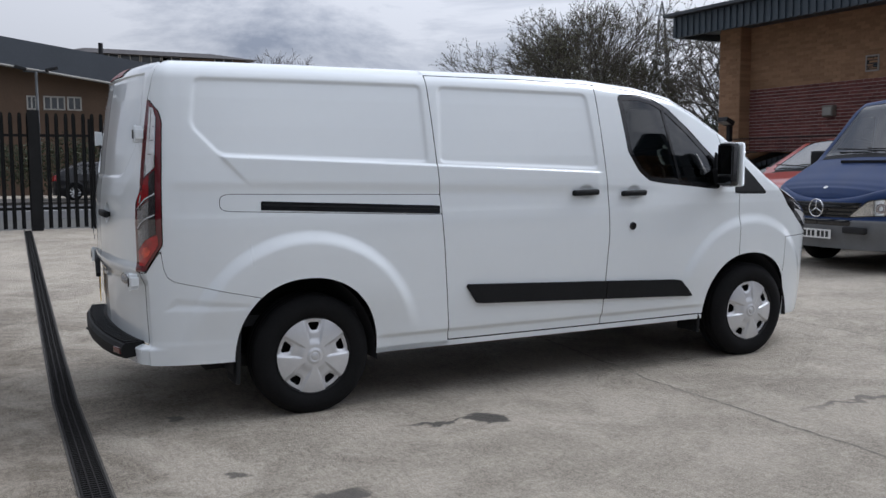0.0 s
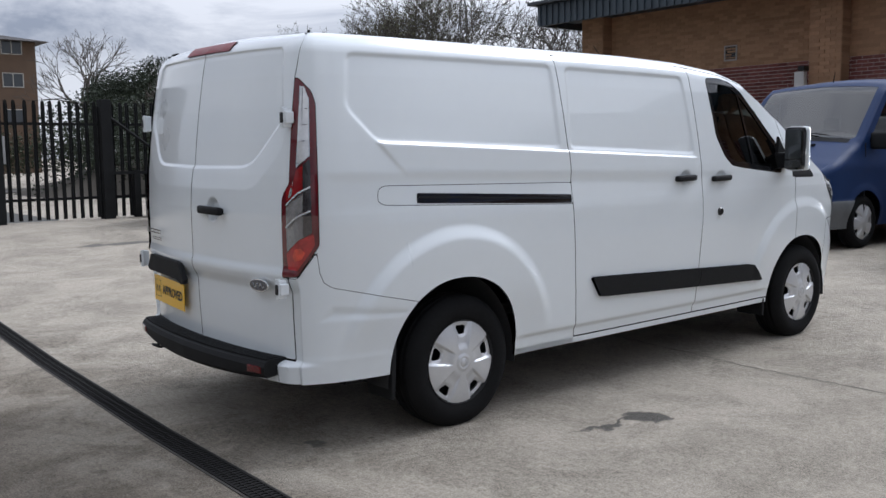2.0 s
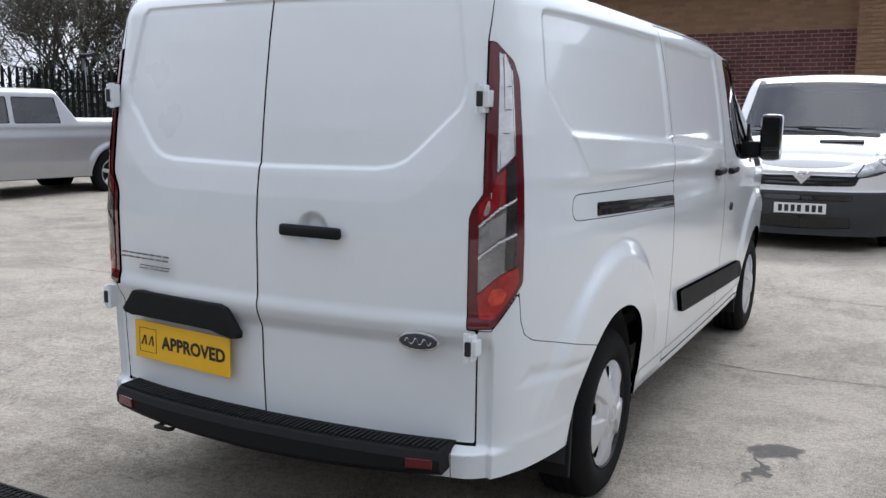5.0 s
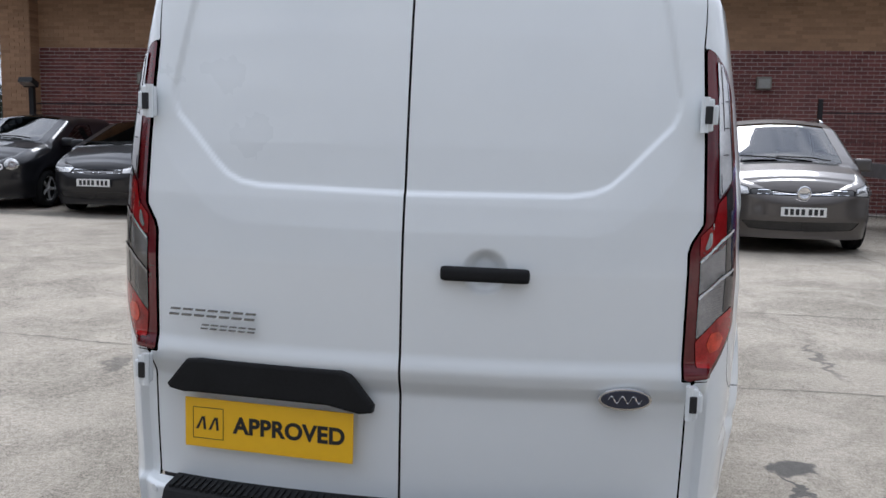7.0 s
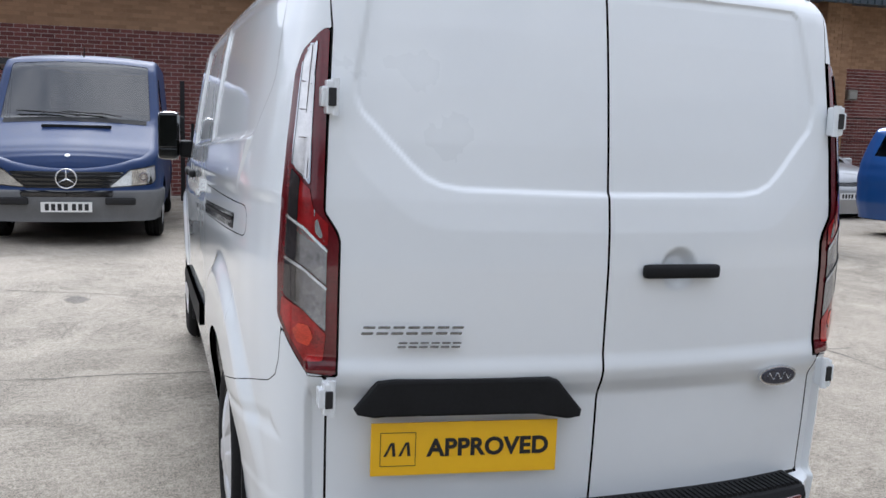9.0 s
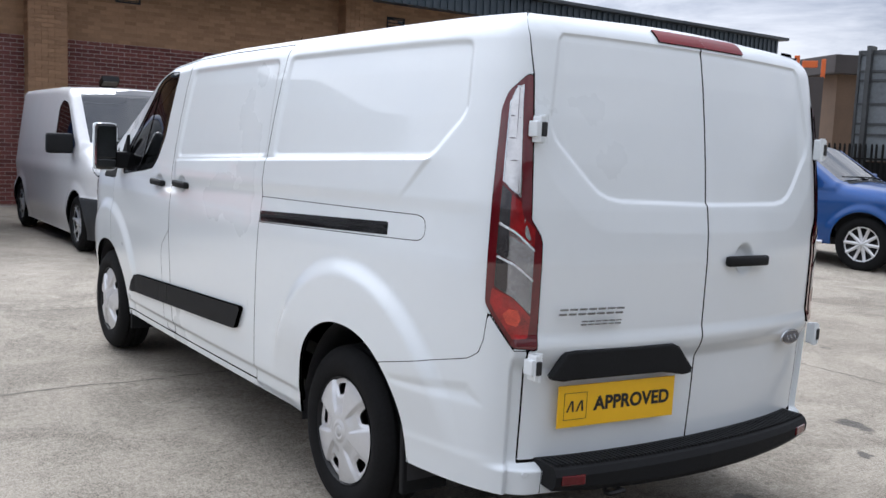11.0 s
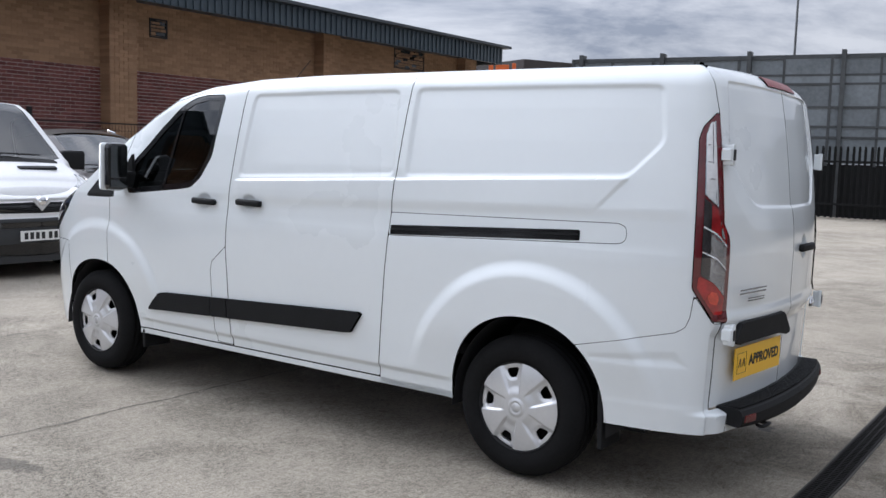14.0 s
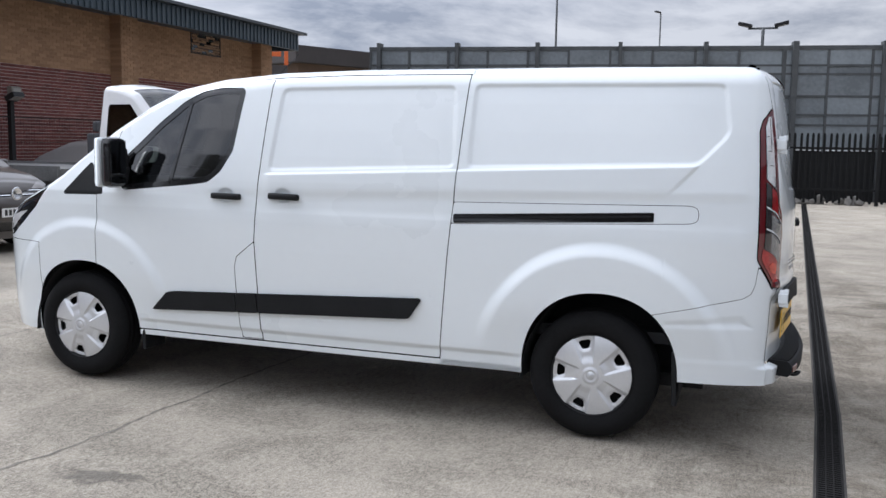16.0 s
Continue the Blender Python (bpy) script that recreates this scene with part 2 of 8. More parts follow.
def prism(poly, depth, bevel=0.0):
    """A plate: the polygon of (a, b) in the x-y plane, z from 0 to depth."""
    bm = bmesh.new()
    f = bm.faces.new([bm.verts.new((a, b, 0)) for a, b in poly])
    up = bmesh.ops.extrude_face_region(bm, geom=[f])
    vs = [v for v in up["geom"] if isinstance(v, bmesh.types.BMVert)]
    bmesh.ops.translate(bm, verts=vs, vec=(0, 0, depth))
    bmesh.ops.recalc_face_normals(bm, faces=bm.faces)
    if bevel:
        es = [e for e in bm.edges if all(v in set(vs) for v in e.verts)]
        bmesh.ops.bevel(bm, geom=es, offset=bevel, segments=2, affect="EDGES", profile=0.6)
    return bm


def lathe(profile, segs=40, axis="y"):
    """A ring of (radius, along) points turned round an axis."""
    bm = bmesh.new()
    rings = []
    for r, a in profile:
        ring = []
        for k in range(segs):
            t = math.tau * k / segs
            c, s = r * math.cos(t), r * math.sin(t)
            ring.append(bm.verts.new((c, a, s) if axis == "y" else (c, s, a)))
        rings.append(ring)
    for u, v in zip(rings, rings[1:]):
        for k in range(segs):
            bm.faces.new((u[k], v[k], v[(k + 1) % segs], u[(k + 1) % segs]))
    bmesh.ops.recalc_face_normals(bm, faces=bm.faces)
    return bm


def sd_poly(px, pz, poly, r=0.0):
    """Signed distance to a polygon, negative inside; r rounds it."""
    poly = [(float(a), float(b)) for a, b in poly]
    d = np.full(px.shape, 1e9)
    inside = np.zeros(px.shape, bool)
    for (ax, az), (bx, bz) in zip(poly, poly[1:] + poly[:1]):
        ex, ez = bx - ax, bz - az
        wx, wz = px - ax, pz - az
        t = np.clip((wx * ex + wz * ez) / max(ex * ex + ez * ez, 1e-12), 0, 1)
        d = np.minimum(d, (wx - ex * t) ** 2 + (wz - ez * t) ** 2)
        cross = (az > pz) != (bz > pz)
        with np.errstate(divide="ignore", invalid="ignore"):
            xi = ax + (pz - az) * ex / (ez if abs(ez) > 1e-12 else 1e-12)
        inside ^= cross & (px < xi)
    return np.where(inside, -np.sqrt(d), np.sqrt(d)) - r


def soften(poly, r):
    """The polygon with its corners rounded by short curves."""
    out = []
    k = len(poly)
    for i in range(k):
        a, b, c = (np.array(poly[(i + j) % k], float) for j in (-1, 0, 1))
        la, lc = np.linalg.norm(a - b), np.linalg.norm(c - b)
        p, q = b + (a - b) * min(r, 0.45 * la) / la, b + (c - b) * min(r, 0.45 * lc) / lc
        for t in (0.0, 0.25, 0.5, 0.75, 1.0):
            out.append(tuple(p * (1 - t) ** 2 + b * 2 * t * (1 - t) + q * t * t))
    return out


def step(a, b, x):
    t = np.clip((x - a) / (b - a), 0, 1)
    return t * t * (3 - 2 * t)


def spline(points, gap):
    """A smooth curve through the points, resampled at even steps."""
    p = np.array(points, float)
    ext = np.vstack([2 * p[0] - p[1], p, 2 * p[-1] - p[-2]])
    out = []
    for i in range(1, len(ext) - 2):
        a, b, c, d = ext[i - 1], ext[i], ext[i + 1], ext[i + 2]
        for t in np.linspace(0, 1, 24, endpoint=False):
            out.append(0.5 * (2 * b + (c - a) * t + (2 * a - 5 * b + 4 * c - d) * t * t + (3 * b - a - 3 * c + d) * t**3))
    out = np.array(out + [p[-1]])
    s = np.r_[0, np.cumsum(np.hypot(*np.diff(out, axis=0).T))]
    n = max(8, int(round(s[-1] / gap)))
    q = np.linspace(0, s[-1], n + 1)
    return np.stack([np.interp(q, s, out[:, 0]), np.interp(q, s, out[:, 1])], 1), q


def grid_normals(p, flip=False):
    a = np.gradient(p, axis=0)
    b = np.gradient(p, axis=1)
    n = np.cross(a, b)
    n /= np.linalg.norm(n, axis=2, keepdims=True) + 1e-12
    return -n if flip else n


def extract(p, nrm, field):
    """The piece of a grid where field < 0, cut cleanly along its zero line. Returns points, normals, faces and the cut edges."""
    n, m = field.shape
    ins = field < 0
    quad = ins[:-1, :-1] & ins[1:, :-1] & ins[1:, 1:] & ins[:-1, 1:]
    anyin = ins[:-1, :-1] | ins[1:, :-1] | ins[1:, 1:] | ins[:-1, 1:]
    idx = np.full((n, m), -1, int)
    verts, norms, faces, cuts, cutv = [], [], [], [], {}

    def vid(i, j):
        if idx[i, j] < 0:
            idx[i, j] = len(verts)
            verts.append(p[i, j])
            norms.append(nrm[i, j])
        return idx[i, j]

    def cid(a, b):
        key = (a, b) if a < b else (b, a)
        if key not in cutv:
            fa, fb = field[key[0]], field[key[1]]
            t = fa / (fa - fb)
            cutv[key] = len(verts)
            verts.append(p[key[0]] * (1 - t) + p[key[1]] * t)
            norms.append(nrm[key[0]] * (1 - t) + nrm[key[1]] * t)
        return cutv[key]

    for i, j in np.argwhere(anyin):
        cs = [(i, j), (i + 1, j), (i + 1, j + 1), (i, j + 1)]
        if quad[i, j]:
            faces.append([vid(*c) for c in cs])
            continue
        face, edge = [], []
        for k in range(4):
            a, b = cs[k], cs[(k + 1) % 4]
            if ins[a]:
                face.append(vid(*a))
            if ins[a] != ins[b]:
                c = cid(a, b)
                face.append(c)
                edge.append((c, ins[a]))
        if len(face) >= 3:
            faces.append(face)
        if len(edge) == 2:
            (c0, out0), (c1, _) = edge
            cuts.append((c0, c1) if out0 else (c1, c0))
    return verts, norms, faces, cuts


def panel(name, skin, field, mat, parent, label="", lift=0.0, depth=0.012):
    """A skin panel cut from a grid, with a turned-in edge along its cuts. Flipped skins wind the other way."""
    p, nrm, flip = skin
    v, nn, f, cuts = extract(p, nrm, field)
    if not f:
        return None
    v = [a + b * lift for a, b in zip(v, nn)]
    if flip:
        f = [q[::-1] for q in f]
    for a, b in cuts:
        pa, pb = v[a], v[b]
        qa, qb = pa - nn[a] * depth, pb - nn[b] * depth
        side = np.cross(pb - pa, qa - pa)
        side = side / (np.linalg.norm(side) + 1e-12) * (-1 if flip else 1)
        k = len(v)
        v += [pa, pb, qb, qa]
        nn += [side] * 4
        f.append([k, k + 3, k + 2, k + 1] if not flip else [k, k + 1, k + 2, k + 3])
    return link_mesh(name, v, f, mat, parent, label, normals=nn)


class Shell:
    """Half a vehicle's skin: a plan curve from the nose round one side to the tail, and a top strip between the two sides."""

    def __init__(self, plan, gap, rows, bottom, top, inset, radius, crown, corner=-0.5, strips=24):
        c, s = spline(plan, gap)
        t = np.gradient(c, axis=0)
        t /= np.linalg.norm(t, axis=1, keepdims=True)
        nout = np.stack([-t[:, 1], t[:, 0]], 1)
        nout[0], nout[-1] = (1, 0), (-1, 0)
        if nout[len(c) // 2, 1] < 0:
            nout = -nout
            nout[0], nout[-1] = (1, 0), (-1, 0)
        v = np.linspace(0, 1, rows)
        v = np.unique(np.r_[v, 1 - np.geomspace(0.0004, 0.06, 14), 1.0])
        x0, y0 = c[:, 0][:, None], c[:, 1][:, None]
        zb, zt = bottom(x0, y0), top(x0, y0)
        z = zb + (zt - zb) * v[None]
        k = int(np.argmin(np.abs(c[:, 0] - corner) + (c[:, 1] < 0.5 * c[:, 1].max()) * 9))
        u = np.where(np.arange(len(c)) <= k, c[:, 0], c[k, 0] - (s - s[k]))
        self.u = u[:, None] + 0 * z
        self.x, self.y, self.z = x0 + 0 * z, y0 + 0 * z, z
        self.zt = zt + 0 * z
        r = radius(x0, y0)
        q = np.clip(zt - z, 0, None)
        roll = np.where(q < r, r - np.sqrt(np.clip(r * r - (r - q) ** 2, 0, None)), 0)
        ins = inset(self.u, self.x, self.y, z, self.zt) + roll
        p = np.empty(z.shape + (3,))
        p[..., 0] = x0 - nout[:, 0][:, None] * ins
        p[..., 1] = np.maximum(y0 - nout[:, 1][:, None] * ins, 0.0)
        p[..., 2] = z
        self.p = p
        nl = grid_normals(p)
        if (nl[:, : rows // 2, :2] * nout[:, None, :]).sum() < 0:
            nl = -nl
        m = np.array([1, -1, 1])
        self.left = (p, nl, self._turn(p, nl))
        self.right = (p * m, nl * m, not self._turn(p, nl))
        edge = p[:, -1]
        w = np.linspace(-1, 1, 2 * strips + 1)
        tp = np.empty((len(c), len(w), 3))
        tp[..., 0] = edge[:, 0][:, None] + 0 * w[None]
        tp[..., 1] = edge[:, 1][:, None] * w[None]
        tp[..., 2] = edge[:, 2][:, None] + (1 - w[None] ** 2) * crown(edge[:, 0], edge[:, 1])[:, None]
        nt = grid_normals(tp)
        if nt[..., 2].sum() < 0:
            nt = -nt
        self.top = (tp, nt, self._turn(tp, nt))
        self.tw, self.tx = w[None] + 0 * tp[..., 0], tp[..., 0]
        self.sides = {1: self.left, -1: self.right}

    @staticmethod
    def _turn(p, n):
        g = np.cross(p[1:, :-1] - p[:-1, :-1], p[1:, 1:] - p[:-1, :-1])
        return float((g * n[:-1, :-1]).sum()) < 0

    def sunk(self, depth, side):
        p, n, f = self.sides[side] if side else self.top
        return (p - n * depth, n, f)

# ---- ground ----


def yard_concrete():
    """Brushed, worn concrete: broad pale and dark patches, brush marks, grit and oil spots."""
    m = bpy.data.materials.new("worn_yard_concrete")
    m.use_nodes = True
    n, l = m.node_tree.nodes, m.node_tree.links
    b = n["Principled BSDF"]
    tc = n.new("ShaderNodeTexCoord")

    def noise_at(scale, detail=6, rough=0.6, stretch=None, distort=0.0):
        t = n.new("ShaderNodeTexNoise")
        t.inputs["Scale"].default_value = scale
        t.inputs["Detail"].default_value = detail
        t.inputs["Roughness"].default_value = rough
        t.inputs["Distortion"].default_value = distort
        if stretch:
            mp = n.new("ShaderNodeMapping")
            mp.inputs["Scale"].default_value = stretch
            mp.inputs["Rotation"].default_value = (0, 0, radians(4))
            l.new(tc.outputs["Object"], mp.inputs["Vector"])
            l.new(mp.outputs["Vector"], t.inputs["Vector"])
        else:
            l.new(tc.outputs["Object"], t.inputs["Vector"])
        return t.outputs["Fac"]

    def math_node(op, a, c, d=None):
        t = n.new("ShaderNodeMath")
        t.operation = op
        for k, v in enumerate((a, c, d)):
            if v is None:
                continue
            if isinstance(v, (int, float)):
                t.inputs[k].default_value = v
            else:
                l.new(v, t.inputs[k])
        return t.outputs[0]

    def smooth(v, lo, hi, a=0.0, c=1.0):
        t = n.new("ShaderNodeMapRange")
        t.interpolation_type = "SMOOTHSTEP"
        l.new(v, t.inputs[0])
        for k, w in zip((1, 2, 3, 4), (lo, hi, a, c)):
            t.inputs[k].default_value = w
        return t.outputs[0]

    broad = smooth(noise_at(0.22, 5, 0.6, None, 0.6), 0.36, 0.64)
    patch = smooth(noise_at(1.5, 8, 0.7, None, 0.6), 0.38, 0.62)
    brush = smooth(noise_at(1.0, 4, 0.7, (60, 9.0, 1), 0.5), 0.30, 0.70)
    pits = smooth(noise_at(34, 6, 0.75), 0.42, 0.62)
    grit = smooth(noise_at(110, 4, 0.8), 0.40, 0.60)
    spots = smooth(noise_at(7.0, 2, 0.5), 0.70, 0.76)
    wear = smooth(noise_at(3.2, 8, 0.75, (1, 1.8, 1), 0.8), 0.56, 0.72)
    k = math_node("MULTIPLY_ADD", broad, 0.14, 0.02)
    k = math_node("MULTIPLY_ADD", patch, 0.16, k)
    k = math_node("MULTIPLY_ADD", brush, 0.13, k)
    k = math_node("MULTIPLY_ADD", pits, 0.18, k)
    k = math_node("MULTIPLY_ADD", grit, 0.34, k)
    k = math_node("MULTIPLY_ADD", wear, 0.20, k)
    k = math_node("MULTIPLY_ADD", spots, -0.16, k)
    ramp = n.new("ShaderNodeValToRGB")
    e = ramp.color_ramp.elements
    e[0].position, e[0].color = 0.06, (0.085, 0.076, 0.062, 1)
    e[1].position, e[1].color = 0.92, (0.62, 0.556, 0.466, 1)
    mid = ramp.color_ramp.elements.new(0.45)
    mid.color = (0.375, 0.333, 0.272, 1)
    l.new(k, ramp.inputs["Fac"])
    # broad soft darker ellipse along the drain, a fainter one right of the van
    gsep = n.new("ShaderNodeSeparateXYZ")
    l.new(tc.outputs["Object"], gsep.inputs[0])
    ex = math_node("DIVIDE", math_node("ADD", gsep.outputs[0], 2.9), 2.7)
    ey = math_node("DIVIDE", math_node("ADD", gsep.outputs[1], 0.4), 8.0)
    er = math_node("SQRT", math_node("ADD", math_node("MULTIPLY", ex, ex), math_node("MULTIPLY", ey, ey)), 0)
    broad_dark = math_node("MULTIPLY", smooth(math_node("MULTIPLY_ADD", patch, 0.25, er), 0.45, 1.15, 1.0, 0.0), smooth(noise_at(2.6, 6, 0.7, None, 0.5), 0.2, 0.75, 1.0, 0.6))
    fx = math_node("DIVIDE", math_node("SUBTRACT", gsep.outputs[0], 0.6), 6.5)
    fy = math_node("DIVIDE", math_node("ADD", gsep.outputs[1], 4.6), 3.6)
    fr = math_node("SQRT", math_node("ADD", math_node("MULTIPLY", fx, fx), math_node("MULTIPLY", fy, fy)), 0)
    broad_dark = math_node("MAXIMUM", broad_dark, smooth(math_node("MULTIPLY_ADD", patch, 0.3, fr), 0.5, 1.3, 0.20, 0.0))
    darkened = n.new("ShaderNodeMix")
    darkened.data_type = "RGBA"
    darkened.blend_type = "MULTIPLY"
    l.new(broad_dark, darkened.inputs[0])
    l.new(ramp.outputs["Color"], darkened.inputs[6])
    darkened.inputs[7].default_value = (0.35, 0.32, 0.28, 1)
    # oil and damp blotches, each with its own place and size on the yard
    sep = n.new("ShaderNodeSeparateXYZ")
    warp = n.new("ShaderNodeTexNoise")
    warp.inputs["Scale"].default_value = 5.0
    warp.inputs["Detail"].default_value = 5
    l.new(tc.outputs["Object"], warp.inputs["Vector"])
    mixv = n.new("ShaderNodeVectorMath")
    mixv.operation = "MULTIPLY_ADD"
    l.new(warp.outputs["Color"], mixv.inputs[0])
    mixv.inputs[1].default_value = (0.42, 0.42, 0)
    l.new(tc.outputs["Object"], mixv.inputs[2])
    l.new(mixv.outputs[0], sep.inputs[0])
    dark = None
    for cx, cy, rx, ry, soft, amount in STAINS:
        dx = math_node("DIVIDE", math_node("SUBTRACT", sep.outputs[0], cx + 0.21), rx)
        dy = math_node("DIVIDE", math_node("SUBTRACT", sep.outputs[1], cy + 0.21), ry)
        d = math_node("SQRT", math_node("ADD", math_node("MULTIPLY", dx, dx), math_node("MULTIPLY", dy, dy)), 0)
        v = smooth(d, 1.0 - soft, 1.0 + soft, amount, 0.0)
        dark = v if dark is None else math_node("MAXIMUM", dark, v)
    mixc = n.new("ShaderNodeMix")
    mixc.data_type = "RGBA"
    l.new(dark, mixc.inputs[0])
    l.new(darkened.outputs[2], mixc.inputs[6])
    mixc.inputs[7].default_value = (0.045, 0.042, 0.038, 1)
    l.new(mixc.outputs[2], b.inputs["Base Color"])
    l.new(smooth(dark, 0.2, 0.9, 0.86, 0.55), b.inputs["Roughness"])
    b.inputs["Specular IOR Level"].default_value = 0.35
    bp = n.new("ShaderNodeBump")
    bp.inputs["Strength"].default_value = 0.8
    bp.inputs["Distance"].default_value = 0.006
    h = math_node("MULTIPLY_ADD", brush, 0.5, math_node("MULTIPLY", grit, 0.6))
    l.new(h, bp.inputs["Height"])
    l.new(bp.outputs["Normal"], b.inputs["Normal"])
    return m


# centre x, centre y, half sizes, softness, strength
STAINS = [(0.80, -1.50, 0.12, 0.075, 0.2, 0.88), (0.55, -1.44, 0.2, 0.02, 0.3, 0.85), (-0.65, -1.84, 0.055, 0.035, 0.3, 0.75), (-0.36, -2.2, 0.12, 0.06, 0.3, 0.75), (-0.75, -0.72, 0.05, 0.04, 0.3, 0.7),
          (4.70, 1.75, 0.16, 0.11, 0.3, 0.6), (2.05, 8.7, 0.78, 0.17, 0.35, 0.78), (2.0, 2.34, 0.20, 0.05, 0.4, 0.55), (9.4, 7.1, 0.35, 1.6, 0.5, 0.6), (10.3, 3.6, 0.7, 1.3, 0.6, 0.7),
          (9.6, 1.9, 0.9, 1.1, 0.6, 0.55), (3.0, -2.2, 0.5, 0.03, 0.5, 0.6), (2.5, -3.3, 0.05, 0.05, 0.3, 0.6), (-2.2, 3.4, 0.9, 0.35, 0.6, 0.3), (-4.0, -9.0, 1.5, 1.2, 0.7, 0.3), (1.0, -4.0, 0.06, 0.04, 0.3, 0.6)]
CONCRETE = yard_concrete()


FY = 12.95


def rise(x, y=0.0):
    """The yard climbs a hand's width towards the brick building and towards the gate."""
    return float(np.interp(x, [3.2, 5.0, 7.3, 9.6, 14.9], [0.0, 0.045, 0.10, 0.10, 0.05]) + np.interp(y, [2.0, FY, FY + 0.3, FY + 2.8], [0.0, 0.21, 0.21, 0.0]))


gx = [-600, -60, -6, 3.2] + [3.2 + 0.25 * k for k in range(1, 48)] + [18.0, 60, 600]
gy = [-600, -60, 2.0] + [2.0 + 1.095 * k for k in range(1, 11)] + [FY + 0.3, FY + 2.8, 60, 600]
ng = len(gy)
gv = [(x, y, rise(x, y)) for x in gx for y in gy]
gf = [(ng * i + j, ng * i + ng + j, ng * i + ng + 1 + j, ng * i + 1 + j) for i in range(len(gx) - 1) for j in range(ng - 1)]
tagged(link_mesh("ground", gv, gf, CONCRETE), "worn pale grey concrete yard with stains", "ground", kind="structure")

JOINT = material("dark_joint_filler", (0.20, 0.180, 0.150), 0.95, vary=0.55, scale=9, bump=0.4, bump_scale=90)


def crack(name, pts, width, seed, label):
    """A ragged dark joint or crack lying in the surface."""
    rng = random.Random(seed)
    p, q = spline(pts, 0.05)
    verts, faces = [], []
    off = 0.0
    for i, (x, y) in enumerate(p):
        a, b = p[max(i - 1, 0)], p[min(i + 1, len(p) - 1)]
        d = np.array(b) - np.array(a)
        d /= np.linalg.norm(d) + 1e-9
        nx, ny = -d[1], d[0]
        off = off * 0.8 + rng.uniform(-0.012, 0.012)
        w = width * rng.uniform(0.3, 1.25)
        verts += [(x + nx * (off + w / 2), y + ny * (off + w / 2), rise(x, y) + 0.0025), (x + nx * (off - w / 2), y + ny * (off - w / 2), rise(x, y) + 0.0025)]
    for i in range(len(p) - 1):
        faces.append((2 * i, 2 * i + 1, 2 * i + 3, 2 * i + 2))
    return tagged(link_mesh(name, verts, faces, JOINT), label, "joint", kind="structure")


crack("slab_joint", [(2.05, -3.6), (2.13, -2.4), (2.16, -1.5), (2.24, -0.6), (2.36, 0.7), (2.42, 2.0), (2.55, 3.6), (2.62, 6.0)], 0.022, 1, "ragged dark joint between concrete slabs")
crack("slab_joint", [(4.3, -3.8), (4.5, -1.6), (4.62, 0.3), (4.72, 1.2), (5.2, 2.6), (5.45, 4.0), (5.7, 8.5)], 0.020, 2, "ragged dark joint between concrete slabs")
crack("slab_joint", [(9.2, 11.0), (9.35, 8.0), (9.45, 6.2), (9.5, 4.0)], 0.05, 3, "wide dirty joint between concrete slabs")
crack("slab_joint", [(11.0, -4.05), (8.5, -3.99), (7.1, -3.99), (4.4, -3.75), (2.1, -3.4), (-1.0, -3.3)], 0.018, 4, "ragged dark joint between concrete slabs")
crack("slab_joint", [(2.1, -6.30), (-1.1, -6.36), (-2.2, -6.35), (-6.0, -6.5)], 0.03, 5, "ragged dark joint between concrete slabs")
crack("slab_joint", [(-1.3, 6.0), (-3.0, 6.1), (-6.0, 6.3)], 0.02, 8, "ragged dark joint between concrete slabs")

# ---- drainage channel ----
IRON = material("dark_cast_iron", (0.014, 0.013, 0.0125), 0.92, spec=0.2, vary=0.35, scale=8, bump=0.3, bump_scale=120)
DIRTY_EDGE = material("oily_channel_edge", (0.06, 0.055, 0.048), 0.9, vary=0.4, scale=7, bump=0.4, bump_scale=80)
CHANNEL_EDGE = material("channel_concrete_edge", (0.17, 0.16, 0.145), 0.9, vary=0.25, scale=5, bump=0.4, bump_scale=80)


def grate(m):
    """One metre of channel grating: side rails, cross bars, a dark trough under them."""
    root = thing("drain_grate", "dark cast-iron drain grating set in the concrete", "drain", m, group="drain gratings")
    part("side_rail", boxes((-0.060, -0.050, -0.498, 0.498, 0.002, 0.010)), IRON, root)
    part("side_rail", boxes((0.050, 0.060, -0.498, 0.498, 0.002, 0.010)), IRON, root)
    part("trough", boxes((-0.050, 0.050, -0.498, 0.498, 0.001, 0.003)), GAP, root)
    bm = bmesh.new()
    for k in range(34):
        y = -0.485 + k * 0.0294
        box(bm, -0.050, 0.050, y - 0.005, y + 0.005, 0.003, 0.0085)
    for x in (-0.017, 0.017):
        box(bm, x - 0.003, x + 0.003, -0.498, 0.498, 0.003, 0.0088)
    tagged(part("cross_bar", bm, IRON, root), kind="stuff")
    part("channel_edge", boxes((-0.072, -0.061, -0.5, 0.5, 0.001, 0.005)), DIRTY_EDGE, root)
    part("channel_edge", boxes((0.061, 0.072, -0.5, 0.5, 0.001, 0.005)), DIRTY_EDGE, root)
    return root


def drain_at(y):
    return -1.215 + (0.042 * y if y > 0 else 0.02 * y)


first_grate = grate(pose(drain_at(-0.55), -0.55, 0, 0, 0, -1.1))
for k in range(-22, 13):
    if k != -1:
        y = k + 0.45
        copy_thing(first_grate, pose(drain_at(y), y, rise(0, y), 1.1 if k >= 2 else 0, 0, -2.4 if k >= 0 else -1.15))

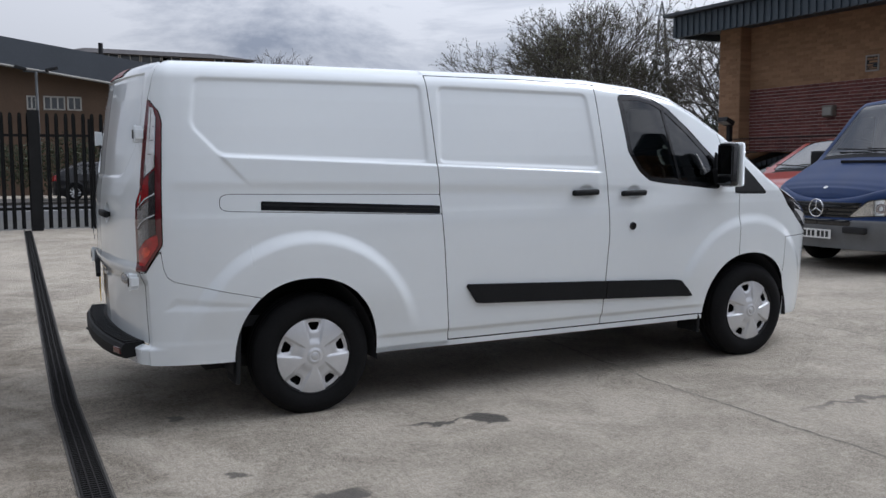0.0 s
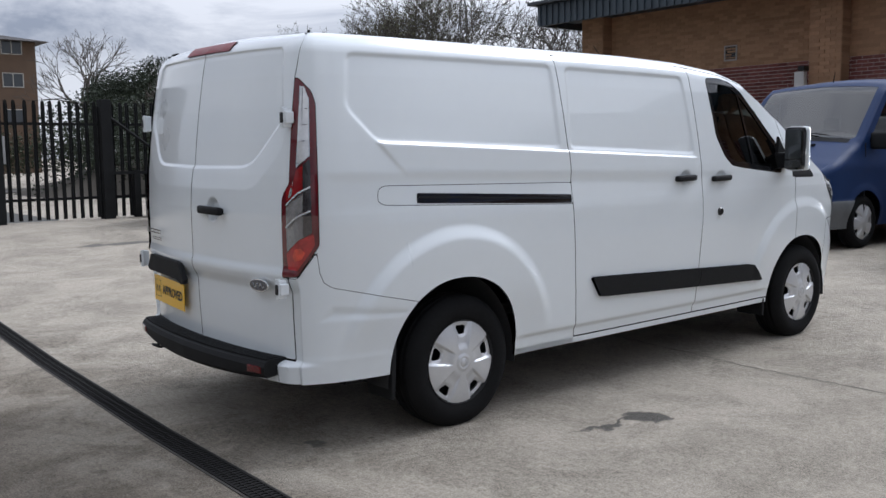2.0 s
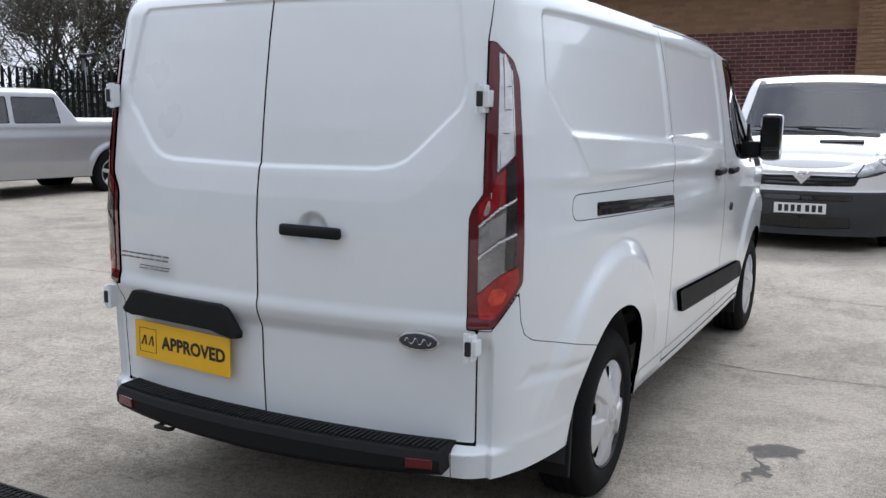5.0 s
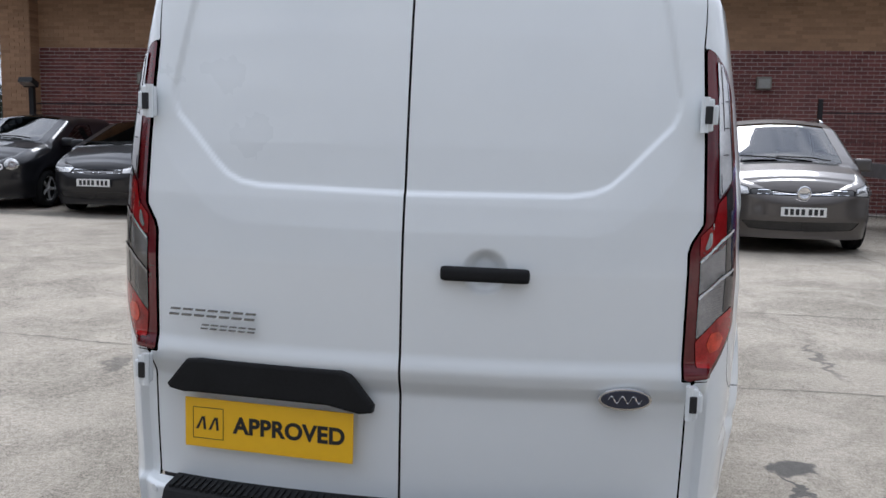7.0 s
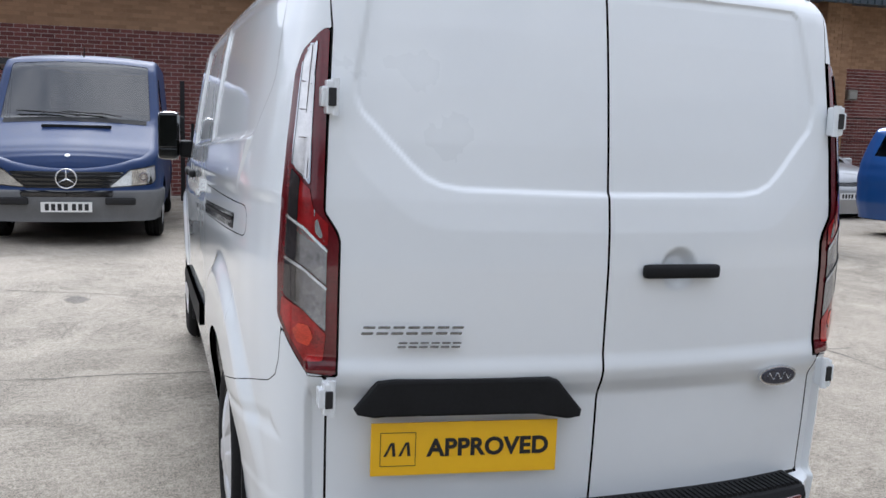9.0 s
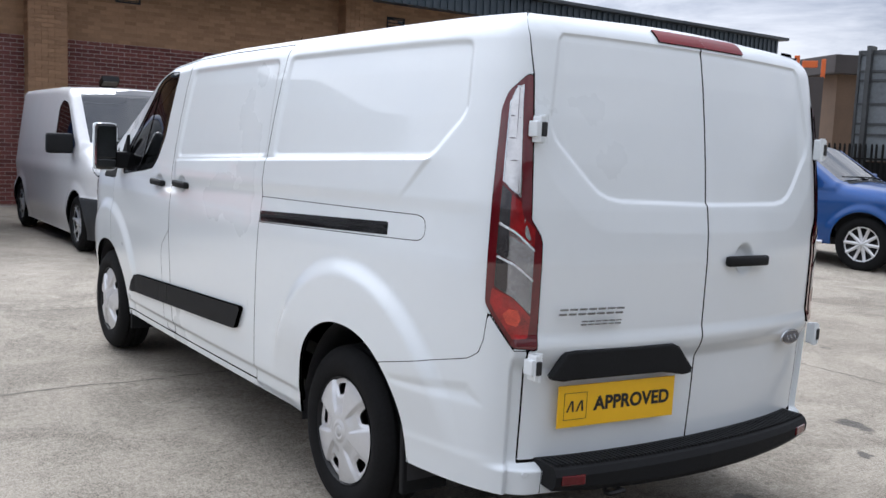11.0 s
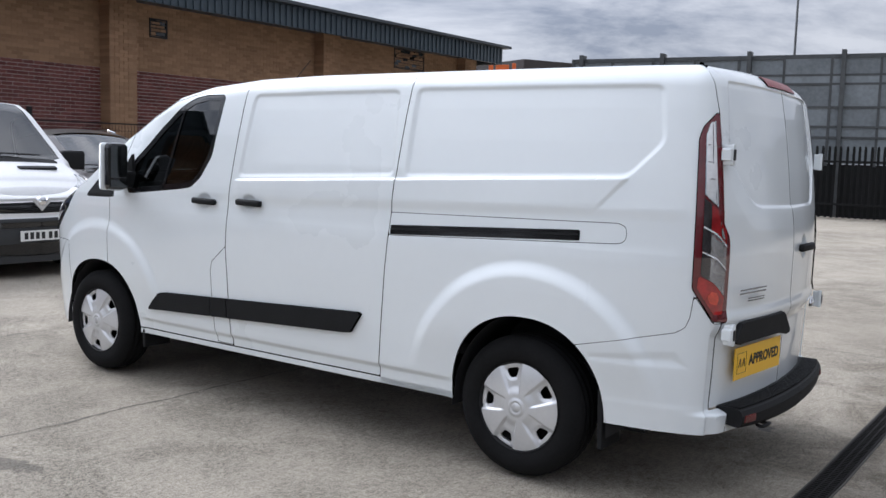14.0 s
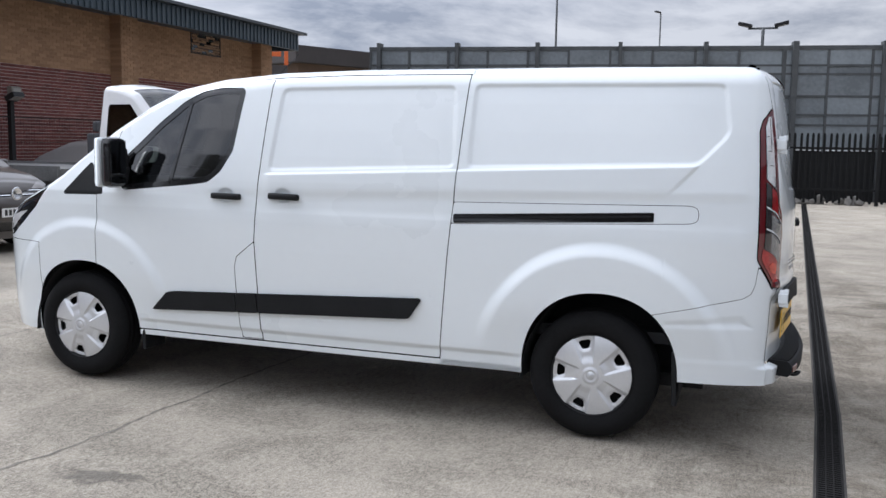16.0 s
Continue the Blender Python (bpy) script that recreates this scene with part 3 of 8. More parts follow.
# ---- the white van ----
VAN_PLAN = [(4.30, 0), (4.285, 0.2), (4.24, 0.42), (4.16, 0.60), (4.04, 0.76), (3.86, 0.88), (3.62, 0.945), (3.3, 0.967), (2.9, 0.978), (2.4, 0.986),
            (1.6, 0.988), (0.8, 0.985), (0.2, 0.98), (-0.2, 0.972), (-0.45, 0.958), (-0.6, 0.938), (-0.71, 0.915), (-0.80, 0.880), (-0.858, 0.832),
            (-0.888, 0.77), (-0.911, 0.68), (-0.944, 0.5), (-0.968, 0.26), (-0.978, 0)]


def van_top(x, y):
    xs = [-1.1, 1.4, 1.9, 2.3, 2.62, 2.85, 3.1, 3.3, 3.45, 3.6, 3.85, 4.05, 4.2, 4.4]
    zs = [1.945, 1.947, 1.935, 1.90, 1.845, 1.745, 1.595, 1.44, 1.315, 1.225, 1.13, 1.055, 0.985, 0.93]
    k = np.array([(a, b) for a, b in zip(xs, zs)])
    return np.interp(x, k[:, 0], k[:, 1])


def van_bottom(x, y):
    low = np.where(x < -0.35, 0.345, 0.315)
    return np.where(x > 3.5, 0.27, low) + 0 * y


ARCH_R, ARCH_F = (-0.03, 0.335, 0.408, 0.445), (3.262, 0.335, 0.408, 0.425)


def arch_field(x, z, a):
    """Below zero inside a wheel arch."""
    e = (np.abs((x - a[0]) / a[2]) ** 2.2 + np.abs(np.where(z > a[1], (z - a[1]) / a[3], 0)) ** 2.2) ** (1 / 2.2)
    return (e - 1) * 0.42


REC_REAR = soften(soften([(-0.625, 1.857), (0.69, 1.86), (0.71, 1.40), (-0.50, 1.44), (-0.655, 1.60)], 0.045), 0.02)
REC_DOOR = soften([(0.79, 1.855), (1.86, 1.845), (1.925, 1.355), (0.77, 1.40)], 0.05)
HANDLES = [(2.19, 1.205), (1.805, 1.215)]


def van_inset(u, x, y, z, zt):
    """How far the skin lies inside the plan curve: tumblehome, then the pressed lines of sides and doors."""
    zs = [0.2, 0.33, 0.45, 0.62, 0.9, 1.12, 1.3, 1.45, 1.6, 1.75, 1.9, 2.1]
    ins = [0.055, 0.034, 0.022, 0.012, 0.002, 0.0, 0.010, 0.026, 0.046, 0.070, 0.100, 0.14]
    t = np.interp(z, zs, ins)
    cab = step(2.2, 3.2, x)
    t = t + cab * np.clip(z - 1.2, 0, None) * 0.20
    side = step(-0.80, -0.70, u)
    # rear tail lean
    t = t * (side + (1 - side) * 0.95)
    # wheel arch bulges
    for cx, cz, a, b in (ARCH_R, ARCH_F):
        rr = np.hypot((x - cx) / 1.0, (z - cz) / 1.02)
        t = t - (0.028 if cx < 1 else 0.020) * (1 - step(0.615, 0.70, rr)) * step(0.40, 0.74, z) * side
    # upper recesses with a ledge below
    for poly in (REC_REAR, REC_DOOR):
        d = sd_poly(u, z, poly)
        t = t + 0.0095 * (1 - step(-0.024, 0.002, d)) * side
    # the shoulder under the recesses: a sharp upper edge, a flat that slopes in to the waist, and a facet at its rear end
    line = 1.415 - 0.042 * (u - 0.1)
    flat = np.where(z > line, 1 - step(line, line + 0.010, z), (1 - 0.55 * np.clip((line - z) / 0.12, 0, 1)) * step(line - 0.165, line - 0.105, z))
    ends = step(-0.505, -0.475, u - np.clip(line - z, -0.02, 0.14) * 1.0) * (1 - step(1.9, 1.96, u))
    t = t - 0.009 * flat * ends * side
    # waist crease and rocker
    t = t + 0.010 * (1 - step(0.0, 0.06, z - (1.245 - 0.02 * u))) * step(0.0, 0.10, z - 1.06) * side * (1 - step(2.0, 2.9, u)) * 0.5
    t = t + 0.014 * (1 - step(0.395, 0.425, z)) * step(0.3, 0.5, u) * (1 - step(2.75, 2.9, u))
    # rear bumper corner
    bc = 1 - step(-0.55, -0.25, u)
    flare = step(0.766, 0.777, y)
    lip = flare * (1 - step(0.445, 0.478, z)) + (1 - flare) * (1 - step(0.432, 0.456, z))
    t = t - 0.0025 * lip * bc
    # white ends of the bumper, standing out as far as the black step between them
    t = t - 0.048 * (1 - step(0.425, 0.450, z)) * (1 - step(0.74, 0.90, y)) * (x < -0.5)
    sc = sd_poly(u, z, [(-0.36, 0.655), (-0.74, 0.70), (-0.80, 0.64), (-0.36, 0.63)])
    t = t + 0.007 * (1 - step(-0.03, 0.012, sc)) * step(0.615, 0.64, z)
    # door handle bowls
    for hx, hz in HANDLES:
        t = t + 0.014 * (1 - step(0.02, 0.05, np.hypot((u - hx - 0.01) * 0.8, z - hz - 0.005))) * side
    # rear door pressings
    ay = np.abs(y)
    back = (1 - side)
    d = sd_poly(ay, z, [(-0.6, 1.88), (0.66, 1.88), (0.682, 1.86), (0.722, 1.60), (0.718, 1.56), (0.702, 1.522), (0.575, 1.392), (0.535, 1.357), (0.49, 1.337), (0.43, 1.328), (0, 1.322), (-0.6, 1.322)])
    t = t + 0.009 * (1 - step(-0.010, 0.002, d)) * back
    d2 = sd_poly(ay, z, [(-0.6, 1.96), (0.76, 1.96), (0.752, 1.50), (0.735, 1.43), (0.70, 1.375), (0.60, 1.277), (0.55, 1.243), (0.49, 1.227), (0, 1.222), (-0.6, 1.222)])
    t = t + 0.085 * np.clip(-d2, 0, 0.10) * back
    fold = 0.785
    t = t + 0.019 * (1 - step(fold - 0.025, fold + 0.03, z)) * back * (u < -0.9)
    t = t - 0.010 * (1 - step(0.0, 0.05, np.abs(z - 0.845))) * back * (u < -0.9)
    return t


def van_radius(x, y):
    return np.interp(x, [-1, -0.6, 2.2, 2.9, 3.4, 3.7, 4.4], [0.10, 0.10, 0.10, 0.06, 0.05, 0.07, 0.14])


def van_crown(x, y):
    return np.interp(x, [-0.95, -0.6, 0, 2.2, 2.9, 3.3, 4.2], [0.0, 0.03, 0.05, 0.05, 0.06, 0.06, 0.02]) * np.clip(y / 0.5, 0, 1)


VAN_SHELL = Shell(VAN_PLAN, 0.0088, 270, van_bottom, van_top, van_inset, van_radius, van_crown)
rp, rn, rf = VAN_SHELL.right
bowl = (1 - step(0.5, 1.0, np.hypot((rp[..., 1] + 0.208) / 0.064, (rp[..., 2] - 1.124) / 0.064))) * (rp[..., 0] < -0.7)
rp = rp - rn * (0.024 * bowl)[..., None]
rn2 = grid_normals(rp)
rn2 = np.where((rn2 * rn).sum(2, keepdims=True) < 0, -rn2, rn2)
rn = np.where((bowl > 0)[..., None], rn2, rn)
VAN_SHELL.right = VAN_SHELL.sides[-1] = (rp, rn, rf)
van = thing("delivery_van", "white long-wheelbase panel van parked on the concrete yard", "van", pose(0, 0, 0, 0.75, 0, 0))
VS = VAN_SHELL
VU, VX, VY, VZ, VT = VS.u, VS.x, VS.y, VS.z, VS.zt


def u_at(y):
    """The running coordinate of the plan curve at a half-width on the tail."""
    col_y, col_u, col_x = VY[:, 0], VU[:, 0], VX[:, 0]
    k = col_x < -0.3
    return float(np.interp(y, col_y[k][::-1], col_u[k][::-1]))


U_DOOR, U_DOOR_LOW = u_at(0.786), u_at(0.746)
U_LAMP = u_at(0.880)
LAMP = [(U_DOOR + 0.004, 1.735), (U_DOOR + 0.045, 1.725), (U_LAMP - 0.01, 1.675), (U_LAMP + 0.012, 1.62), (U_LAMP + 0.012, 0.985), (U_DOOR + 0.04, 0.845), (U_DOOR_LOW, 0.838),
        (U_DOOR_LOW, 1.19), (U_DOOR_LOW + 0.008, 1.215), (U_DOOR, 1.265)]
LAMP = soften(LAMP, 0.014)
DOOR_EDGE = [(-9, 0.450), (U_DOOR - 0.012, 0.450), (U_DOOR - 0.012, 0.838), (U_DOOR_LOW, 0.838), (U_DOOR_LOW, 1.19), (U_DOOR_LOW + 0.008, 1.215), (U_DOOR, 1.265),
             (U_DOOR, 1.735), (U_DOOR + 0.02, 1.86), (U_DOOR + 0.07, 1.96), (-9, 1.96)]
BUMPER = [(U_DOOR - 0.075, 0.2), (U_DOOR - 0.088, 0.36), (U_DOOR - 0.088, 0.446), (U_DOOR - 0.010, 0.446), (U_DOOR - 0.010, 0.835), (U_DOOR + 0.035, 0.835), (U_LAMP - 0.0, 0.955), (U_LAMP + 0.012, 0.86), (U_LAMP + 0.03, 0.815), (U_LAMP + 0.07, 0.79), (-0.28, 0.684), (-0.1, 0.65), (-0.1, 0.2)]
SEAM_S = [(0.705, 2.1), (0.72, 1.90), (0.775, 1.20), (0.80, 0.95), (0.848, 0.32), (0.848, 0.2)]
SEAM_D = [(1.91, 2.1), (1.925, 1.88), (1.99, 1.20), (2.005, 0.95), (1.966, 0.36), (1.96, 0.2)]
SEAM_W = [(2.86, 2.1), (2.96, 1.9), (3.09, 1.35), (3.145, 1.19), (3.147, 0.75), (3.14, 0.2)]
WINDOW = [(2.118, 1.828), (2.175, 1.478), (2.255, 1.355), (2.335, 1.295), (2.46, 1.278), (2.94, 1.232), (2.965, 1.26), (2.95, 1.42), (2.72, 1.625), (2.54, 1.752), (2.40, 1.812), (2.27, 1.831)]
WINDOW = soften(WINDOW, 0.022)
TRIANGLE = [(3.11, 1.195), (3.40, 1.19), (3.23, 1.37), (3.13, 1.30)]
RAILBOX = [(0.79, 1.222), (-0.47, 1.245), (-0.505, 1.23), (-0.508, 1.175), (-0.48, 1.155), (0.79, 1.105)]
RAILBOX = soften(RAILBOX, 0.03)
FLAP = [(2.005, 0.945), (2.125, 0.85), (2.14, 0.79), (2.128, 0.60), (2.105, 0.36), (1.968, 0.36)]
MOULD = [(2.725, 0.492), (2.62, 0.603), (2.56, 0.612), (0.965, 0.682), (0.95, 0.672), (1.02, 0.568), (1.06, 0.563)]
HEADLAMP = [(3.56, 1.215), (3.70, 1.15), (4.00, 1.04), (4.05, 0.95), (4.00, 0.88), (3.93, 0.90), (3.80, 0.98), (3.66, 1.09)]


def behind(seam):
    """Below zero to the rear of a seam line."""
    s = np.array(seam)[::-1]
    return VU - np.interp(VZ, s[:, 1], s[:, 0])


DOOR_SPLIT = 0.017


def van_fields():
    arch = np.maximum(-arch_field(VX, VZ, ARCH_R), -arch_field(VX, VZ, ARCH_F))
    lamp = sd_poly(VU, VZ, LAMP)
    door = sd_poly(VU, VZ, DOOR_EDGE)
    bump = sd_poly(VU, VZ, BUMPER)
    rail = sd_poly(VU, VZ, RAILBOX)
    head = sd_poly(VX, VZ, HEADLAMP)
    window = sd_poly(VU, VZ, WINDOW, 0.012)
    tri = sd_poly(VX, VZ, TRIANGLE, 0.01)
    ss, sdr, sw = behind(SEAM_S), behind(SEAM_D), behind(SEAM_W)
    lid = VZ - (VT - 0.035)
    sill = 0.335 - VZ
    g = 0.0028
    mx = lambda *a: np.maximum.reduce(a)  # noqa: E731
    f = {}
    f["rear_door"] = mx(door, VX + 0.5) + g
    f["door_left"] = mx(f["rear_door"] - g, DOOR_SPLIT - VS.p[..., 1]) + 0.0034
    f["door_edge"] = mx(f["rear_door"] - g, VS.p[..., 1] - DOOR_SPLIT) + 0.0034
    f["tail_lamp"] = lamp + 0.002
    f["rear_bumper_corner"] = mx(bump, arch, -lamp) + 0.0014
    f["quarter_panel"] = mx(ss + 0.001, -door + 0.001, -lamp, -bump, arch, -rail) + 0.0015
    f["rail_cover"] = mx(rail, ss) + 0.0016
    f["sliding_door"] = mx(sdr, -ss, lid, 0.352 - VZ) + g
    f["front_door"] = mx(sw, -sdr, lid, -window, arch, 0.352 - VZ, VX - 3.3) + g
    f["front_wing"] = mx(-sw, arch, -head, -tri, VZ - (VT - 0.012), np.minimum(0.86 - VZ, VX - 3.62)) + 0.002
    f["front_bumper"] = mx(-head, arch, VZ - 0.86, 3.62 - VX) + 0.002
    f["window"] = window + 0.004
    f["headlamp"] = head + 0.003
    f["corner_trim"] = tri + 0.002
    f["cant_rail"] = mx(-(lid), 0.70 - VU, VX - 3.3) + 0.0022
    f["sill"] = mx(VZ - 0.347, arch, 0.36 - VX, VX - 2.85)
    return f


VF = van_fields()
for side, word in ((1, "left"), (-1, "right")):
    skin = VS.sides[side]
    # dark underlay behind every gap
    under = np.maximum(-arch_field(VX, VZ, ARCH_R), -arch_field(VX, VZ, ARCH_F))
    under = np.maximum(under, -(sd_poly(VU, VZ, WINDOW, 0.02)))
    under = np.maximum(under, VZ - (VT - 0.03))
    under = np.maximum(under, np.where(VU < -0.3, 0.60 - VZ, 0.36 - VZ))
    sp, sn, sf = VS.sunk(0.011, side)
    panel("inner_shell", (sp[::2, ::2], sn[::2, ::2], sf), under[::2, ::2], GAP, van)
    for key in ("quarter_panel", "rear_bumper_corner", "front_wing", "front_bumper", "cant_rail", "sill", "rail_cover"):
        panel(key, skin, VF[key], WHITE, van)
    rd = panel("rear_door", skin, VF["door_left" if side == 1 else "rear_door"], WHITE, van, "white rear door with a pressed recess")
    if side == -1:
        panel("door_edge", VS.sides[1], VF["door_edge"], WHITE, rd)
    sd = panel("sliding_door", skin, VF["sliding_door"], WHITE, van)
    field = VF["front_door"]
    if side == 1:
        flap = sd_poly(VU, VZ, FLAP)
        field = np.maximum(field, -flap + 0.002)
    fd = panel("front_door", skin, field, WHITE, van)
    if side == 1:
        panel("fuel_flap", skin, flap + 0.0022, WHITE, fd, "white fuel filler flap")
    # lamp pieces, layered on the corner
    lamp = panel("tail_lamp", skin, VF["tail_lamp"], DEEPRED, van, "dark red and clear tail lamp", lift=0.006, depth=0.03)
    lw = U_LAMP + 0.012 - U_DOOR_LOW
    at = lambda pts: sd_poly(VU, VZ, [(U_LAMP + 0.012 - a * lw, b) for a, b in pts])  # noqa: E731
    glassy = at([(0.33, 1.688), (0.49, 1.694), (0.52, 1.50), (0.54, 1.335), (0.20, 1.385), (0.205, 1.64)])
    panel("upper_reflector", skin, glassy, CLEARLENS, lamp, "clear upper lamp window", lift=0.009, depth=0.004)
    panel("window_edge", skin, np.maximum(np.abs(glassy) - 0.0022, 0 * VU - 1), CHROME, lamp, "bright window edge", lift=0.0105, depth=0.003)
    for a, b in ((0.30, 0.32), (0.385, 0.40), (0.46, 0.475)):
        panel("lamp_rib", skin, np.maximum(at([(a, 1.69), (b, 1.69), (b + 0.02, 1.34), (a + 0.02, 1.34)]), glassy + 0.004), SMOKELENS, lamp, lift=0.011, depth=0.003)
    for zz in (1.46, 1.53, 1.60):
        panel("lamp_rib", skin, np.maximum(at([(0.1, zz), (0.6, zz - 0.012), (0.6, zz - 0.016), (0.1, zz - 0.004)]), glassy + 0.004), SMOKELENS, lamp, lift=0.011, depth=0.003)
    panel("dark_strip", skin, at([(0.19, 1.372), (0.37, 1.348), (0.37, 1.215), (0.18, 1.258)]), SMOKEDARK, lamp, "dark smoked lens strip", lift=0.009, depth=0.004)
    panel("brake_lens", skin, at([(0.38, 1.345), (0.55, 1.322), (0.62, 1.27), (0.84, 1.235), (0.84, 1.178), (0.62, 1.188), (0.38, 1.212)]), REDLENS, lamp, "red lens", lift=0.009, depth=0.004)
    # highlight on the glossy red lens, set in as a pale piece
    panel("glint", skin, at([(0.62, 1.28), (0.65, 1.265), (0.80, 1.185), (0.66, 1.21)]), RIBBED, lamp, "small bright prism", lift=0.0105, depth=0.003)
    for z0, z1, z2, z3 in ((1.250, 1.163, 1.075, 1.150), (1.142, 1.066, 0.955, 1.045)):
        zm, zn = (z0 + z1) / 2 + 0.012, (z2 + z3) / 2 + 0.012
        pan = at([(0.18, z0), (0.5, zm), (0.83, z1), (0.83, z2), (0.5, zn), (0.17, z3)])
        panel("reflector", skin, pan, RIBBED, lamp, "ribbed clear reflector", lift=0.009, depth=0.004)
        panel("dark_strip", skin, np.maximum(pan, at([(0.1, 1.4), (0.36, 1.4), (0.40, 0.9), (0.1, 0.9)])), SMOKEDARK, lamp, "dark smoked lens strip", lift=0.010, depth=0.003)
        bar = at([(0.17, z0 + 0.006), (0.5, zm + 0.007), (0.84, z1 + 0.006), (0.84, z1 - 0.004), (0.5, zm - 0.002), (0.17, z0 - 0.002)])
        panel("divider", skin, bar, RIBCHROME, lamp, "bright divider", lift=0.012, depth=0.006)
    panel("fog_lens", skin, at([(0.13, 1.040), (0.5, 1.010), (0.84, 0.948), (0.80, 0.875), (0.55, 0.872), (0.22, 0.955), (0.11, 0.99)]), GLOWRED, lamp, "bright red lens", lift=0.009, depth=0.004)
    panel("lens_bowl", skin, at([(0.34, 0.955), (0.45, 0.975), (0.60, 0.970), (0.66, 0.94), (0.60, 0.915), (0.42, 0.925)]), BRIGHTLENS, lamp, "orange-red lamp bowl", lift=0.0105, depth=0.003)
    # side window, black surround, trims
    surround = np.maximum(sd_poly(VU, VZ, WINDOW, 0.011), -sd_poly(VU, VZ, WINDOW, -0.022))
    wf = panel("window_frame", skin, surround, GLOSSBLACK, fd, "gloss black window surround", lift=-0.004)
    pane = panel("window", skin, sd_poly(VU, VZ, WINDOW, -0.018), TINT, fd, "tinted side window", lift=-0.008, depth=0.003)
    bar = sd_poly(VU, VZ, [(2.60, 1.235), (2.625, 1.235), (2.50, 1.80), (2.475, 1.80)])
    panel("window_bar", skin, np.maximum(bar, sd_poly(VU, VZ, WINDOW)), GLOSSBLACK, fd, lift=-0.004)
    panel("corner_trim", skin, VF["corner_trim"], BLACK, van, "black plastic corner trim", lift=0.001)
    head = panel("headlamp", skin, VF["headlamp"], GLOSSBLACK, van, "black-bezelled headlamp", lift=0.001)
    hl = sd_poly(VX, VZ, [(3.68, 1.085), (3.80, 1.01), (3.93, 0.925), (3.99, 0.90), (4.02, 0.95), (3.98, 1.01), (3.84, 1.055)], -0.012)
    panel("reflector", skin, hl, CLEARLENS, head, "clear headlamp reflector", lift=0.004, depth=0.004)
    # black side moulding
    mf = sd_poly(VU, VZ, MOULD)
    front = np.maximum(mf, -behind(SEAM_D) + 0.003)
    rear = np.maximum(mf, behind(SEAM_D) + 0.003)
    panel("side_moulding", skin, rear, BLACK, sd, "black plastic rubbing strip", lift=0.022, depth=0.025)
    if side == 1:
        panel("side_moulding", skin, np.maximum(front, -flap + 0.002), BLACK, fd, "black plastic rubbing strip", lift=0.022, depth=0.025)
        panel("side_moulding", skin, np.maximum(front, flap + 0.002), BLACK, fd, "black plastic rubbing strip", lift=0.022, depth=0.025)
    else:
        panel("side_moulding", skin, front, BLACK, fd, "black plastic rubbing strip", lift=0.022, depth=0.025)
    # sliding door rail
    rl = sd_poly(VU, VZ, [(0.772, 1.158), (-0.29, 1.205), (-0.29, 1.157), (0.772, 1.110)])
    panel("door_rail", skin, rl, GLOSSBLACK, van, "black sliding door rail", lift=0.002, depth=0.006)
    lip = sd_poly(VU, VZ, [(0.772, 1.142), (-0.28, 1.19), (-0.28, 1.180), (0.772, 1.132)])
    panel("rail_lip", skin, lip, BLACK, van, lift=0.006, depth=0.006)
    # pull handles of the side doors
    for (hx, hz), owner in zip(HANDLES, (fd, sd)):
        bm = bmesh.new()
        box(bm, hx - 0.098, hx + 0.098, 0.985, 1.018, hz - 0.018, hz + 0.018, bevel=0.012)
        for v in bm.verts:
            v.co.y = (v.co.y + 0.0) - 0.9 * (v.co.x - hx) ** 2
            v.co.z += 0.02 * (v.co.x - hx)
            v.co.y *= side
        if side < 0:
            bmesh.ops.reverse_faces(bm, faces=bm.faces)
        part("door_handle", bm, BLACK, owner, "black pull handle", smooth=True)
        bm = boxes((hx - 0.085, hx - 0.06, 0.95, 0.995, hz - 0.012, hz + 0.012), (hx + 0.06, hx + 0.085, 0.95, 0.995, hz - 0.012, hz + 0.012))
        for v in bm.verts:
            v.co.y *= side
        part("handle_base", bm, BLACK, owner)

# roof, windscreen and bonnet
tw, tx = VS.tw, VS.tx
roof_field = np.maximum(tx - 2.62, -2 - tx)
panel("roof", VS.top, roof_field, WHITE, van, depth=0.02)
screen_field = np.maximum.reduce((2.64 - tx, tx - 3.46, np.abs(tw) * 0.8 - 0.735))
panel("windscreen", VS.top, screen_field, SCREEN, van, "windscreen", depth=0.004)
pillar_field = np.maximum.reduce((2.625 - tx, tx - 3.48, 0.737 - np.abs(tw) * 0.8))
panel("screen_pillar", VS.top, pillar_field, WHITE, van)
panel("cowl", VS.top, np.maximum(3.465 - tx, tx - 3.56), BLACK, van, "black scuttle panel")
panel("bonnet", VS.top, 3.564 - tx, WHITE, van)
panel("roof_lining", VS.sunk(0.03, 0), np.maximum(tx - 2.55, -0.6 - tx), CABIN, van)

# rear furniture: hinges, handle, plate, badge, high brake light
for side in (1, -1):
    for hx, hz in ((-0.882, 1.557), (-0.928, 0.79)):
        bm = boxes((hx - 0.018, hx + 0.025, 0.758, 0.788, hz - 0.044, hz + 0.042), (hx - 0.014, hx + 0.03, 0.775, 0.800, hz - 0.026, hz + 0.026), bevel=0.006)
        tube(bm, [(hx - 0.010, 0.766, hz - 0.047), (hx - 0.010, 0.766, hz + 0.046)], 0.011, sides=10)
        for v in bm.verts:
            v.co.y *= side
        if side < 0:
            bmesh.ops.reverse_faces(bm, faces=bm.faces)
        h = part("hinge", bm, WHITE, van, "white door hinge with a black stop")
        bm = boxes((hx - 0.024, hx - 0.014, 0.764, 0.784, hz - 0.024, hz + 0.022), bevel=0.003)
        for v in bm.verts:
            v.co.y *= side
        part("hinge_stop", bm, INK, h)

